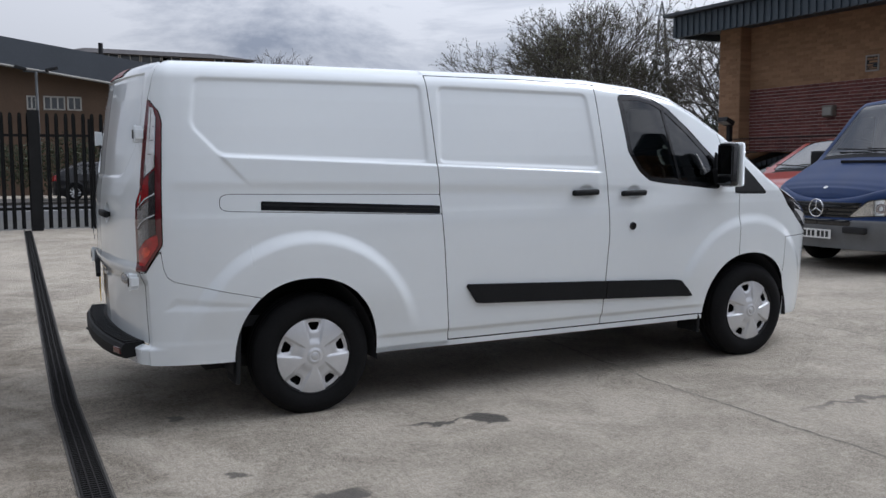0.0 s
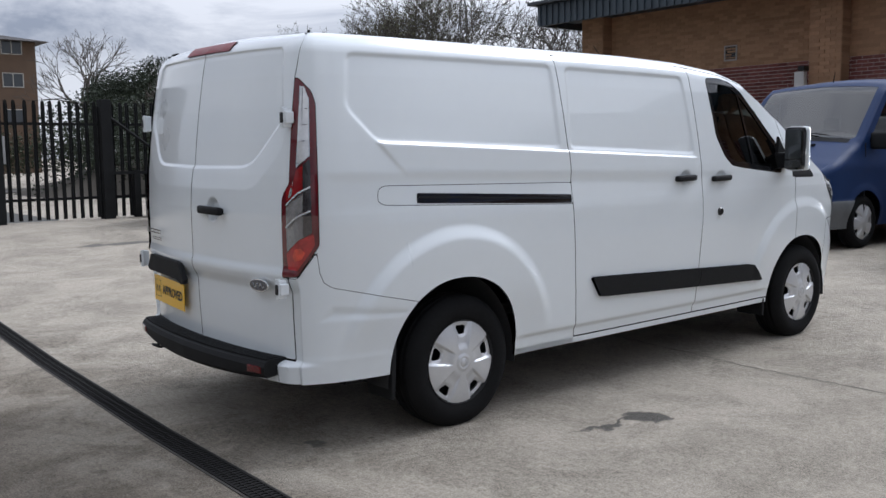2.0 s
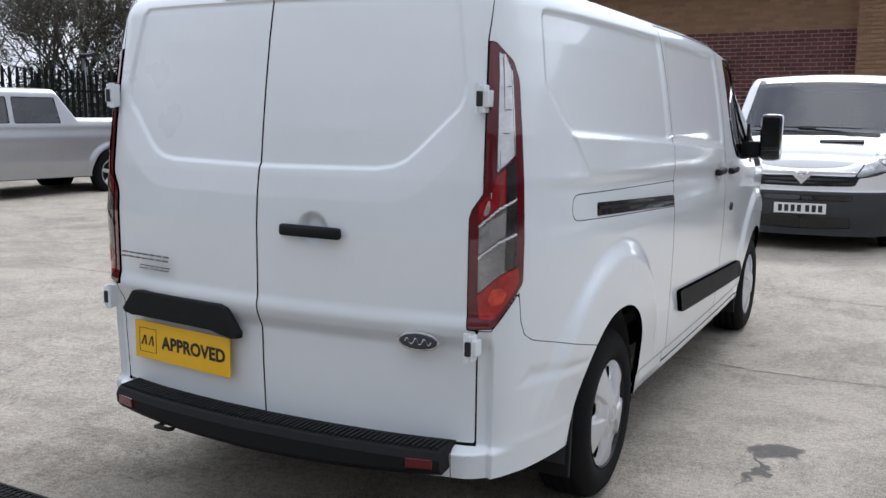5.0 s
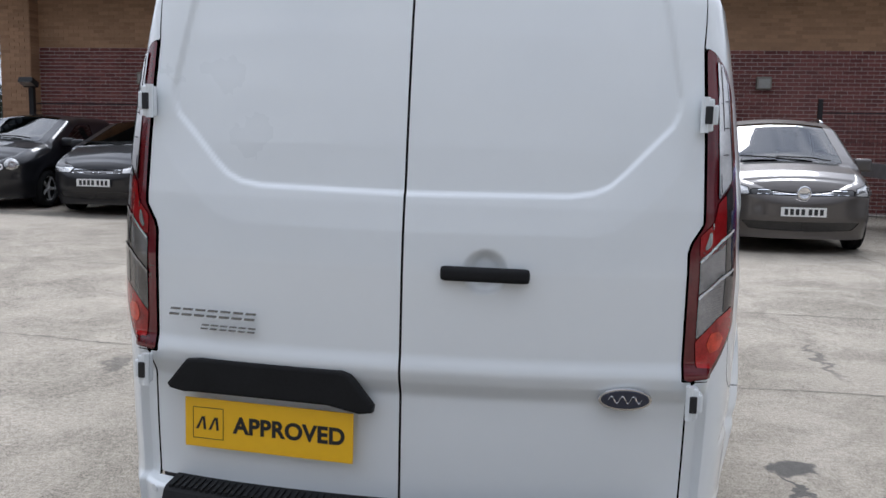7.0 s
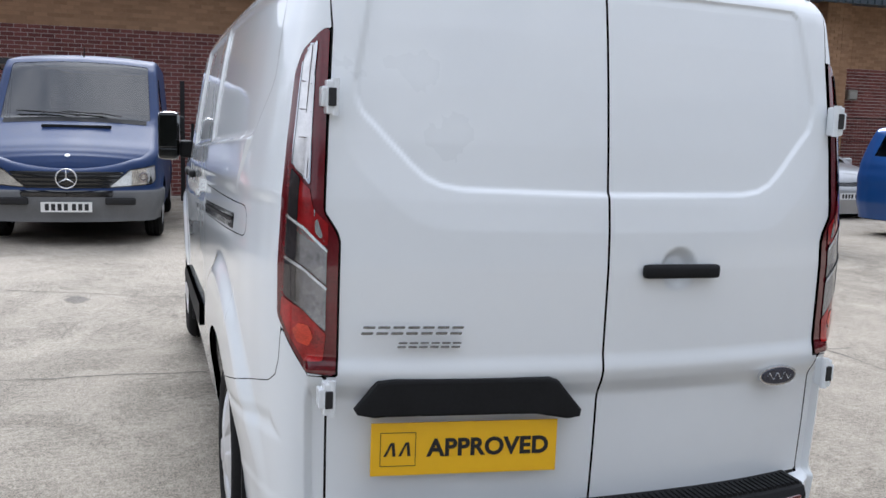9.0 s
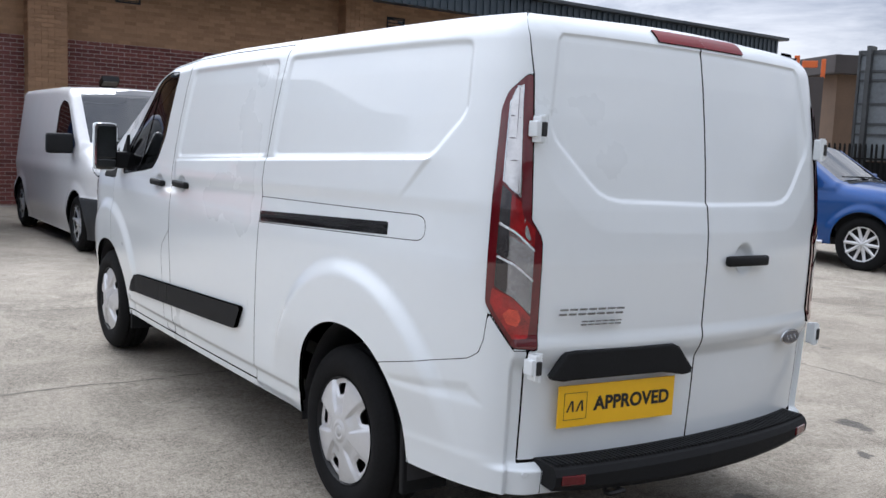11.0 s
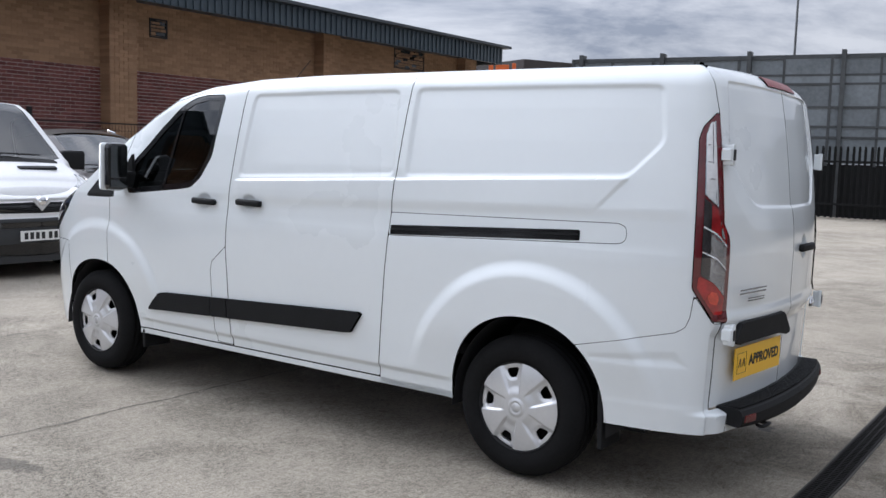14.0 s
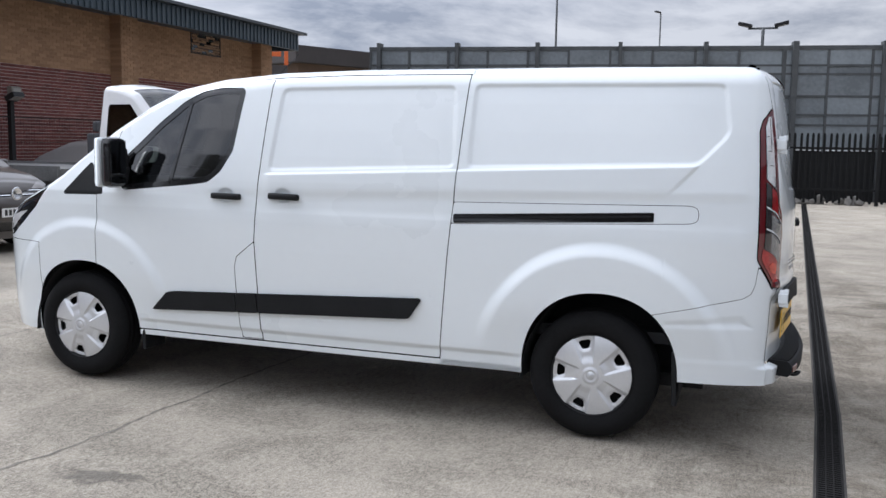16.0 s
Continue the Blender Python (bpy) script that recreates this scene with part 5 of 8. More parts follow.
def vehicle(name, label, category, m, *, length, half, top, belt, axles, paint, wheel_r=0.315, tumble=0.33, low=0.22, nose=0.25, screen, header_w=0.86, glass_sides=(),
            lamps=(), grille=None, grille2=None, intake=None, plate_z=0.45, plate_x=0.01, bumper_z=None, bumper_mat=None, style=5, mirror=(None, 1.0), mirror_mat=None, rim_mat=None, rails=False,
            fogs=None, crown=0.05, round_top=0.09, bonnet_r=0.16, slats=3, badge=None, arch=1.0, side_strip=False, plate=True, extra=None, rear_screen=None, bed=None, screen_mat=None):
    """One parked vehicle, nose at its origin and pointing along x. The skin is one shell, cut into paint, glass, lamps, grille and bumper."""
    root = thing(name, label, category, m, group="parked vehicles")
    L, W = length, half
    plan = [(0, 0), (-0.012, 0.25 * W), (-0.05, 0.52 * W), (-0.05 - nose * 0.4, 0.76 * W), (-0.06 - nose * 0.95, 0.90 * W), (-0.12 - nose * 2.0, 0.972 * W), (-min(1.1 + nose, 0.4 * L), 0.995 * W), (-L * 0.5, W), (-L + 0.7, 0.985 * W),
            (-L + 0.3, 0.95 * W), (-L + 0.12, 0.86 * W), (-L + 0.04, 0.66 * W), (-L, 0.35 * W), (-L, 0)]
    tx_, tz_ = np.array(top)[::-1].T

    def ztop(x, y):
        return np.interp(x, tx_, tz_)

    def inset(u, x, y, z, zt):
        t = np.clip(z - belt, 0, None) * tumble + 0.05 * step(belt - 0.25, belt, z) * 0.3
        t = t + 0.05 * (1 - step(low, low + 0.28, z)) - 0.012 * np.exp(-((z - belt + 0.18) / 0.1) ** 2)
        for ax in axles:
            rr = np.hypot(x - ax, z - wheel_r)
            t = t - 0.018 * (1 - step(wheel_r * 1.22, wheel_r * 1.5, rr)) * arch
        if bumper_z:
            t = t - 0.022 * (1 - step(bumper_z - 0.012, bumper_z + 0.012, z)) * (step(-0.9, -0.7, x) + (1 - step(-L + 0.4, -L + 0.5, x)))
        return t

    def rad(x, y):
        return np.where(x > screen[0], bonnet_r * np.ones_like(x), round_top)

    def crn(x, y):
        return crown * np.clip(y / 0.4, 0, 1) * np.where(x > screen[0], 0.8, 1.0)

    sh = Shell(plan, 0.035, 44, lambda x, y: low + 0 * x, ztop, inset, rad, crn, corner=-L + 0.7, strips=14)
    X, Y, Z, T = sh.x, sh.y, sh.z, sh.zt
    S = np.r_[0, np.cumsum(np.hypot(np.diff(X[:, 0]), np.diff(Y[:, 0])))][:, None] + 0 * Z
    mx = lambda *a: np.maximum.reduce(a)  # noqa: E731
    arches = np.full(X.shape, -9.0)
    for ax in axles:
        arches = mx(arches, wheel_r * 1.16 - np.hypot(X - ax, Z - wheel_r * 1.02))
    gl = [sd_poly(X, Z, g, 0.012) for g in glass_sides]
    hd = [sd_poly(S, Z, p, 0.01) for p, _ in lamps]
    gr = [sd_poly(S, Z, p) for p in (grille, grille2, intake) if p]
    cut = [-f for f in gl + hd + gr]
    bump = None
    if bumper_z:
        bump = mx(Z - bumper_z, -(X + 0.85 - 0.0) * 1.0, *[-f for f in hd])
    body = mx(arches, *cut) if bump is None else mx(arches, -bump, *cut)
    for sd_, skin in sh.sides.items():
        panel("body_side", skin, body, paint, root)
        panel("inner_shell", sh.sunk(0.02, sd_), mx(arches, *[-f for f in gl]) if gl else arches, GAP, root)
        for g, f in zip(glass_sides, gl):
            panel("side_window", skin, f + 0.012, SCREEN, root, "dark side window", lift=-0.006, depth=0.004)
            panel("window_seal", skin, mx(f, -(f + 0.014)), GLOSSBLACK, root, lift=-0.002)
        for (p, mt), f in zip(lamps, hd):
            lp = panel("headlamp" if mt is CLEARLENS else "lamp", skin, f + 0.010, HEADLENS if mt is CLEARLENS else mt, root, "clear headlamp" if mt is CLEARLENS else "", lift=0.002)
            if mt is CLEARLENS:
                panel("lamp_surround", skin, f - 0.003, GLOSSBLACK, root, lift=0.0005)
            if lp is not None and mt is CLEARLENS:
                c = np.array(p).mean(0)
                i = int(np.argmin(np.abs(S[:, 0] - c[0])))
                j = int(np.argmin(np.abs(Z[i] - c[1])))
                q, nv = skin[0][i, j], skin[1][i, j]
                rr = 0.6 * min(0.09, 0.5 * (np.array(p)[:, 1].max() - np.array(p)[:, 1].min()))
                bmh = lathe([(0.0, -0.002), (rr * 0.55, 0.002), (rr, 0.008), (rr * 1.08, 0.004)], 20, "z")
                bmesh.ops.transform(bmh, matrix=Matrix.Translation(q) @ Vector(nv).to_track_quat("Z", "Y").to_matrix().to_4x4(), verts=bmh.verts)
                part("bulb_bowl", bmh, SMOKELENS, lp, smooth=True)
        for p in (grille, grille2, intake):
            if p:
                f = sd_poly(S, Z, p)
                panel("grille", skin, f + 0.002, GLOSSBLACK, root, "black grille", lift=-0.006, depth=0.004)
        if grille and slats:
            zs = np.array(grille)[:, 1]
            for k in range(slats):
                zc = zs.min() + (zs.max() - zs.min()) * (k + 0.5) / slats
                f = mx(sd_poly(S, Z, grille) + 0.004, np.abs(Z - zc) - (zs.max() - zs.min()) / slats * (0.10 if badge else 0.22))
                panel("grille_slat", skin, f, BLACK if not badge or badge[0] != "chrome" else CHROME, root, lift=0.004, depth=0.01)
        if bump is not None:
            panel("bumper", skin, mx(bump, arches, *[-f for f in gr]) + 0.002, bumper_mat or BLACK, root, "plastic front bumper", lift=0.004)
        if side_strip:
            f = mx(np.abs(Z - 0.62) - 0.055, X + 1.0, -L + 0.7 - X, arches)
            panel("rubbing_strip", skin, f, BLACK, root, lift=0.015, depth=0.02)
        if fogs:
            for p in (fogs,):
                i = int(np.argmin(np.abs(S[:, 0] - p[0])))
                j = int(np.argmin(np.abs(Z[i] - p[1])))
                q, nv = skin[0][i, j], skin[1][i, j]
                bmh = lathe([(0.0, -0.004), (p[2] * 0.75, 0.0), (p[2], 0.008), (p[2] * 1.1, 0.0)], 20, "z")
                bmesh.ops.transform(bmh, matrix=Matrix.Translation(q) @ Vector(nv).to_track_quat("Z", "Y").to_matrix().to_4x4(), verts=bmh.verts)
                part("fog_lamp", bmh, CLEARLENS, root, smooth=True)
        for ax in axles:
            wheel(root, ax, (W - 0.115) * sd_, wheel_r, sd_, radius=wheel_r, width=0.2, rim=wheel_r * 0.66, style=style, turn=0.3 + ax, mat=rim_mat)
        mx0, ms = mirror
        if mx0 is not None:
            bm = bmesh.new()
            box(bm, mx0 - 0.06, mx0 + 0.07, W - 0.02, W + 0.20 * ms, belt + 0.02, belt + 0.02 + 0.17 * ms, bevel=0.035)
            for v in bm.verts:
                v.co.y *= sd_
            mo = part("door_mirror", bm, mirror_mat or paint, root, "door mirror", smooth=True)
            bm = boxes((mx0 - 0.075, mx0 - 0.06, W + 0.01, W + 0.17 * ms, belt + 0.05, belt + 0.15 * ms), bevel=0.004)
            for v in bm.verts:
                v.co.y *= sd_
            part("mirror_glass", bm, CHROME, mo)
        if rails:
            r0 = [(screen[1] - 0.25, 0), (screen[1] - 0.45, 0.045), (-L + 1.0, 0.045), (-L + 0.75, 0)]
            yy = [float(np.interp(a, sh.p[::-1, -1, 0], sh.p[::-1, -1, 1])) * sd_ for a, _ in r0]
            bm = tube(bmesh.new(), [(a, y, float(np.interp(a, tx_, tz_)) + 0.005 + b) for (a, b), y in zip(r0, yy)], 0.014, sides=8)
            part("roof_rail", bm, CHROME, root, "bright roof rail", smooth=True)
    tw, tx = sh.tw, sh.tx
    scr = mx(tx - screen[0], screen[1] - tx, np.abs(tw) - header_w)
    rear = None
    fields = [-(scr)]
    if rear_screen:
        rear = mx(tx - rear_screen[0], rear_screen[1] - tx, np.abs(tw) - 0.85)
        fields.append(-rear)
        panel("rear_screen", sh.top, rear + 0.004, SCREEN, root, "rear window", lift=-0.004)
    if bed:
        fields.append(-mx(tx - bed[0], bed[1] - tx, np.abs(tw) - 0.9))
    panel("body_top", sh.top, mx(*fields), paint, root)
    panel("windscreen", sh.top, scr + 0.004, screen_mat or CARSCREEN, root, "windscreen", lift=-0.004, depth=0.004)
    panel("scuttle", sh.top, mx(tx - screen[0] - 0.07, screen[0] - tx, np.abs(tw) - header_w), BLACK, root, "black scuttle", lift=0.003)
    for y in (0.32, -0.18):
        bm = tube(bmesh.new(), [(screen[0] + 0.02, y * W + 0.2, float(np.interp(screen[0], tx_, tz_)) + 0.055), (screen[0] - 0.03, y * W - 0.02, float(np.interp(screen[0] - 0.03, tx_, tz_)) + crown + 0.02),
                                (screen[0] - 0.06, y * W - 0.5 * W, float(np.interp(screen[0] - 0.06, tx_, tz_)) + crown + 0.015)], 0.009, sides=5)
        part("wiper", bm, BLACK, root)
    # cabin seen through the glass
    x1 = screen[1] - 0.35
    part("dashboard", boxes((screen[0] - 0.55, screen[0] - 0.02, -W * 0.8, W * 0.8, belt - 0.35, belt + 0.0), bevel=0.04), CABIN, root)
    for y in (-0.38, 0.38):
        bm = boxes((x1 - 0.62, x1 - 0.48, y - 0.22, y + 0.22, belt - 0.3, belt + 0.28), (x1 - 0.6, x1 - 0.5, y - 0.12, y + 0.12, belt + 0.3, belt + 0.46), bevel=0.04)
        part("seat", bm, SEATCLOTH, root)
    bm = bmesh.new()
    tube(bm, [(0.18 * math.cos(t), 0.18 * math.sin(t), 0) for t in np.linspace(0, math.tau, 25)], 0.015, sides=6, cap=False)
    tube(bm, [(-0.17, 0, 0), (0.17, 0, 0)], 0.014)
    bmesh.ops.transform(bm, matrix=Matrix.Translation((screen[0] - 0.62, -0.38, belt + 0.06)) @ Matrix.Rotation(radians(-60), 4, "Y"), verts=bm.verts)
    part("steering_wheel", bm, CABIN, root, smooth=True)
    part("underbody", boxes((-L + 0.25, -0.3, -W * 0.8, W * 0.8, low - 0.02, low + 0.08)), GAP, root)
    for ax in axles:
        part("arch_liner", boxes((ax - wheel_r * 1.25, ax + wheel_r * 1.25, -W + 0.24, W - 0.24, low, wheel_r * 2.3)), CABIN, root)
    if plate:
        plate_bars(root, FRONT(plate_x, plate_z))
    return root, sh


def paint(name, color, metal=0.0, rough=0.35):
    return material(name, color, rough, metal=metal, vary=0.05, scale=2.5, coat=0.75, spec=0.2)


BLUE = material("faded_dark_blue_paint", (0.008, 0.028, 0.098), 0.5, vary=0.15, scale=2.5, spec=0.3)
VANWHITE = paint("white_van_paint", (0.74, 0.74, 0.74))
GREY = paint("grey_brown_metallic_paint", (0.105, 0.095, 0.09), metal=0.5)
CARBLACK = paint("black_paint", (0.008, 0.008, 0.010))
BRIGHTRED = paint("bright_red_paint", (0.32, 0.040, 0.028))
WINE = paint("dark_red_paint", (0.085, 0.010, 0.016), metal=0.2)
PICKUPSILVER = paint("silver_paint", (0.42, 0.43, 0.44), metal=0.6)
PICKUPBLUE = paint("bright_blue_paint", (0.010, 0.065, 0.24), metal=0.3)
PALEBUMPER = material("pale_grey_plastic_bumper", (0.15, 0.155, 0.16), 0.6, vary=0.15, scale=6, bump=0.1, bump_scale=200)
GREYBUMPER = material("grey_plastic_bumper", (0.03, 0.032, 0.035), 0.65, vary=0.15, scale=6, bump=0.1, bump_scale=200)

BACK = lambda x, y, turn=180.0: pose(x, y, rise(x + 1.2, y) if y > -8 else 0.0, 0, 0, turn)  # noqa: E731

# dark blue panel van
old_blue_van, ssh = vehicle(
    "blue_van", "faded dark blue panel van with a grey plastic bumper", "van", BACK(7.50, 2.04, 177), length=5.0, half=0.965,
    top=[(0, 0.85), (-0.10, 0.95), (-0.5, 1.13), (-0.86, 1.31), (-1.0, 1.40), (-1.55, 1.99), (-1.70, 2.09), (-2.2, 2.15), (-4.9, 2.16), (-5.0, 2.1)],
    belt=1.22, axles=(-1.02, -4.0), paint=BLUE, wheel_r=0.335, tumble=0.09, low=0.27, nose=0.18, screen_mat=VANSCREEN, screen=(-0.95, -1.62), header_w=0.95,
    glass_sides=[[(-1.14, 1.33), (-1.95, 1.30), (-1.95, 1.90), (-1.64, 1.90)]],
    lamps=[([(0.44, 0.655), (0.93, 0.69), (1.00, 0.74), (0.98, 0.88), (0.66, 0.835)], CLEARLENS)],
    grille=[(0, 0.64), (0.42, 0.64), (0.60, 0.82), (0, 0.82)], intake=[(0, 0.545), (0.46, 0.545), (0.48, 0.60), (0, 0.60)], plate_z=0.44, plate_x=0.055, bumper_z=0.615, bumper_mat=PALEBUMPER, style="cover",
    mirror=(-1.18, 1.25), mirror_mat=BLACK, crown=0.045, round_top=0.06, bonnet_r=0.10, slats=4)
bm = bmesh.new()
tube(bm, [(0.105 * math.cos(t), 0.105 * math.sin(t), 0) for t in np.linspace(0, math.tau, 33)], 0.009, sides=6, cap=False)
for k in range(3):
    t = math.pi / 2 + k * math.tau / 3
    tube(bm, [(0, 0, 0), (0.10 * math.cos(t), 0.10 * math.sin(t), 0)], 0.012, 0.004, sides=6)
bmesh.ops.transform(bm, matrix=FRONT(0.03, 0.745), verts=bm.verts)
part("round_emblem", bm, CHROME, old_blue_van, "bright round emblem", smooth=True)
part("white_spot", prism([(0.028 * math.cos(k * math.tau / 16), 0.028 * math.sin(k * math.tau / 16)) for k in range(16)], 0.004), PLATEWHITE, old_blue_van).matrix_basis = FRONT(-0.12, 0.990, 0, -62)
part("bonnet_vent", boxes((-0.80, -0.74, -0.35, 0.40, 1.285, 1.318)), BLACK, old_blue_van)
part("aerial", tube(bmesh.new(), [(-1.85, 0.0, 2.12), (-1.9, 0.0, 2.29)], 0.012, 0.004), BLACK, old_blue_van)
for y in (0.55, -0.55):
    part("bumper_slot", boxes((-0.03, 0.03, y - 0.16, y + 0.16, 0.46, 0.54), bevel=0.02), GAP, old_blue_van)

for sd_ in (1, -1):
    for x0 in (-1.02, -2.02, -3.2):
        part("door_seam", boxes((x0 - 0.006, x0 + 0.006, 0.925 * sd_ - 0.025, 0.925 * sd_ + 0.025, 0.45, 1.32)), GAP, old_blue_van)
    part("door_handle", boxes((-1.93, -1.79, 0.94 * sd_ - 0.02, 0.94 * sd_ + 0.02, 1.17, 1.20), bevel=0.006), BLACK, old_blue_van)
    part("side_rubbing_strip", boxes((-3.6, -1.45, 0.95 * sd_ - 0.012, 0.95 * sd_ + 0.012, 0.66, 0.74), bevel=0.008), PALEBUMPER, old_blue_van, "grey side rubbing strip")
    part("side_indicator", boxes((-1.16, -1.08, 0.955 * sd_ - 0.01, 0.955 * sd_ + 0.01, 0.98, 1.01), bevel=0.004), ORANGE, old_blue_van)

# white compact panel van
compact_van, vsh = vehicle(
    "white_van", "white compact panel van with a dark grey bumper", "van", BACK(6.98, -0.88), length=4.75, half=0.945,
    top=[(0, 0.87), (-0.08, 0.94), (-0.40, 1.07), (-0.75, 1.19), (-0.90, 1.27), (-1.52, 1.80), (-1.70, 1.89), (-2.2, 1.92), (-4.6, 1.92), (-4.75, 1.82)],
    belt=1.10, axles=(-0.92, -4.0), paint=VANWHITE, wheel_r=0.325, tumble=0.14, low=0.17, nose=0.30, screen_mat=VANSCREEN, screen=(-0.84, -1.68), header_w=0.96,
    glass_sides=[soften([(-1.05, 1.20), (-2.0, 1.18), (-2.0, 1.66), (-1.85, 1.74), (-1.60, 1.70)], 0.06)],
    lamps=[(soften([(0.50, 0.785), (0.78, 0.83), (1.04, 0.95), (1.12, 1.06), (1.02, 1.12), (0.74, 1.03)], 0.08), CLEARLENS)],
    grille=[(0, 0.69), (0.52, 0.70), (0.57, 0.80), (0, 0.81)], grille2=[(0, 0.545), (0.50, 0.545), (0.50, 0.60), (0, 0.60)], intake=[(0, 0.24), (0.50, 0.26), (0.48, 0.37), (0, 0.38)], plate_z=0.46, plate_x=0.045,
    bumper_z=0.64, bumper_mat=GREYBUMPER, style=8, mirror=(-1.08, 1.35), mirror_mat=BLACK, crown=0.03, round_top=0.08, slats=3)
bm = prism([(-0.52, 0.035), (-0.52, 0.012), (-0.10, 0.005), (0, -0.10), (0.10, 0.005), (0.52, 0.012), (0.52, 0.035), (0.075, 0.04), (0, -0.045), (-0.075, 0.04)], 0.016, bevel=0.004)
for v in bm.verts:
    v.co.z -= 0.20 * v.co.x**2
bmesh.ops.transform(bm, matrix=FRONT(0.018, 0.815), verts=bm.verts)
part("bright_wing_trim", bm, SILVER, compact_van, "silver V-shaped grille trim")
part("round_emblem", lathe([(0.0, 0.012), (0.04, 0.01), (0.05, 0.0), (0.054, -0.03)], 28, "z"), CHROME, compact_van, smooth=True).matrix_basis = FRONT(0.034, 0.82)
bm = boxes((-0.62, -0.555, 0.10, 0.55, -0.012, 0.014), bevel=0.004)
bmesh.ops.transform(bm, matrix=Matrix.Translation((-0.585, 0, 1.152)) @ Matrix.Rotation(radians(20), 4, "Y") @ Matrix.Translation((0.585, 0, 0)), verts=bm.verts)
part("bonnet_vent", bm, BLACK, compact_van, "black bonnet vent")
part("paper", boxes((-1.12, -0.98, -0.80, -0.35, 1.24, 1.255)), material("pale_blue_paper", (0.35, 0.5, 0.75), 0.8), compact_van, "pale blue paper on the dashboard")

# grey people carrier
grey_carrier, tsh = vehicle(
    "grey_people_carrier", "grey-brown people carrier with bright roof rails", "car", BACK(7.98, -3.28, 178), length=4.4, half=0.895,
    top=[(0, 0.74), (-0.1, 0.84), (-0.5, 0.96), (-0.92, 1.05), (-1.1, 1.16), (-1.75, 1.52), (-2.1, 1.60), (-3.2, 1.60), (-4.0, 1.50), (-4.4, 1.05)],
    belt=0.95, axles=(-0.86, -3.54), paint=GREY, wheel_r=0.315, tumble=0.25, low=0.19, nose=0.24, screen=(-0.93, -1.85), glass_sides=[[(-1.35, 1.02), (-2.3, 1.02), (-2.3, 1.46), (-1.95, 1.45)], [(-2.4, 1.02), (-3.4, 1.04), (-3.3, 1.45), (-2.4, 1.46)]],
    lamps=[([(0.62, 0.72), (0.98, 0.70), (1.10, 0.78), (1.02, 0.87), (0.66, 0.79)], CLEARLENS)],
    grille=[(0, 0.70), (0.60, 0.715), (0.62, 0.785), (0, 0.79)], intake=[(0, 0.28), (0.62, 0.30), (0.72, 0.40), (0, 0.40)], plate_z=0.52, plate_x=0.03, style=9, mirror=(-1.35, 1.0), rails=True, badge=("chrome",), slats=2)
part("round_emblem", lathe([(0.0, 0.0), (0.06, 0.002), (0.075, 0.012), (0.082, 0.0)], 28, "z"), CHROME, grey_carrier, smooth=True).matrix_basis = FRONT(0.012, 0.745)

# black hatchbacks
wide_hatch, _ = vehicle(
    "black_hatchback", "black hatchback with a wide bright-lamped front", "car", BACK(9.45, 6.45), length=4.25, half=0.885,
    top=[(0, 0.68), (-0.1, 0.76), (-0.5, 0.90), (-0.85, 1.0), (-1.0, 1.06), (-1.9, 1.38), (-2.3, 1.42), (-3.0, 1.40), (-3.9, 1.12), (-4.25, 0.95)],
    belt=0.93, axles=(-0.88, -3.5), paint=CARBLACK, wheel_r=0.32, tumble=0.30, low=0.17, nose=0.30, screen=(-0.85, -1.95), glass_sides=[[(-1.4, 0.99), (-2.4, 0.97), (-2.4, 1.28), (-2.0, 1.28)]],
    lamps=[([(0.42, 0.645), (0.95, 0.66), (1.02, 0.72), (0.42, 0.715)], CLEARLENS)],
    grille=[(0, 0.62), (0.40, 0.63), (0.40, 0.71), (0, 0.71)], intake=[(0, 0.25), (0.60, 0.27), (0.66, 0.36), (0, 0.36)], plate_z=0.50, plate_x=0.03, style=7, mirror=(-1.35, 1.0), badge=("chrome",), slats=2)
small_hatch, _ = vehicle(
    "black_small_hatchback", "small black hatchback with round headlamps", "car", BACK(9.55, 8.5), length=3.9, half=0.83,
    top=[(0, 0.72), (-0.1, 0.80), (-0.5, 0.93), (-0.9, 1.02), (-1.05, 1.1), (-1.7, 1.40), (-2.1, 1.44), (-3.0, 1.42), (-3.6, 1.2), (-3.9, 0.95)],
    belt=0.93, axles=(-0.82, -3.28), paint=CARBLACK, wheel_r=0.30, tumble=0.28, low=0.18, nose=0.26, screen=(-0.92, -1.8), glass_sides=[[(-1.3, 1.0), (-2.3, 1.0), (-2.3, 1.30), (-1.85, 1.30)]],
    lamps=[([(0.62 + 0.11 * math.cos(k * 0.785), 0.70 + 0.09 * math.sin(k * 0.785)) for k in range(8)], CLEARLENS)],
    grille=[(0, 0.62), (0.36, 0.63), (0.36, 0.72), (0, 0.72)], plate_z=0.50, plate_x=0.03, style=5, mirror=(-1.25, 0.9), slats=3, fogs=(0.44, 0.66, 0.045))
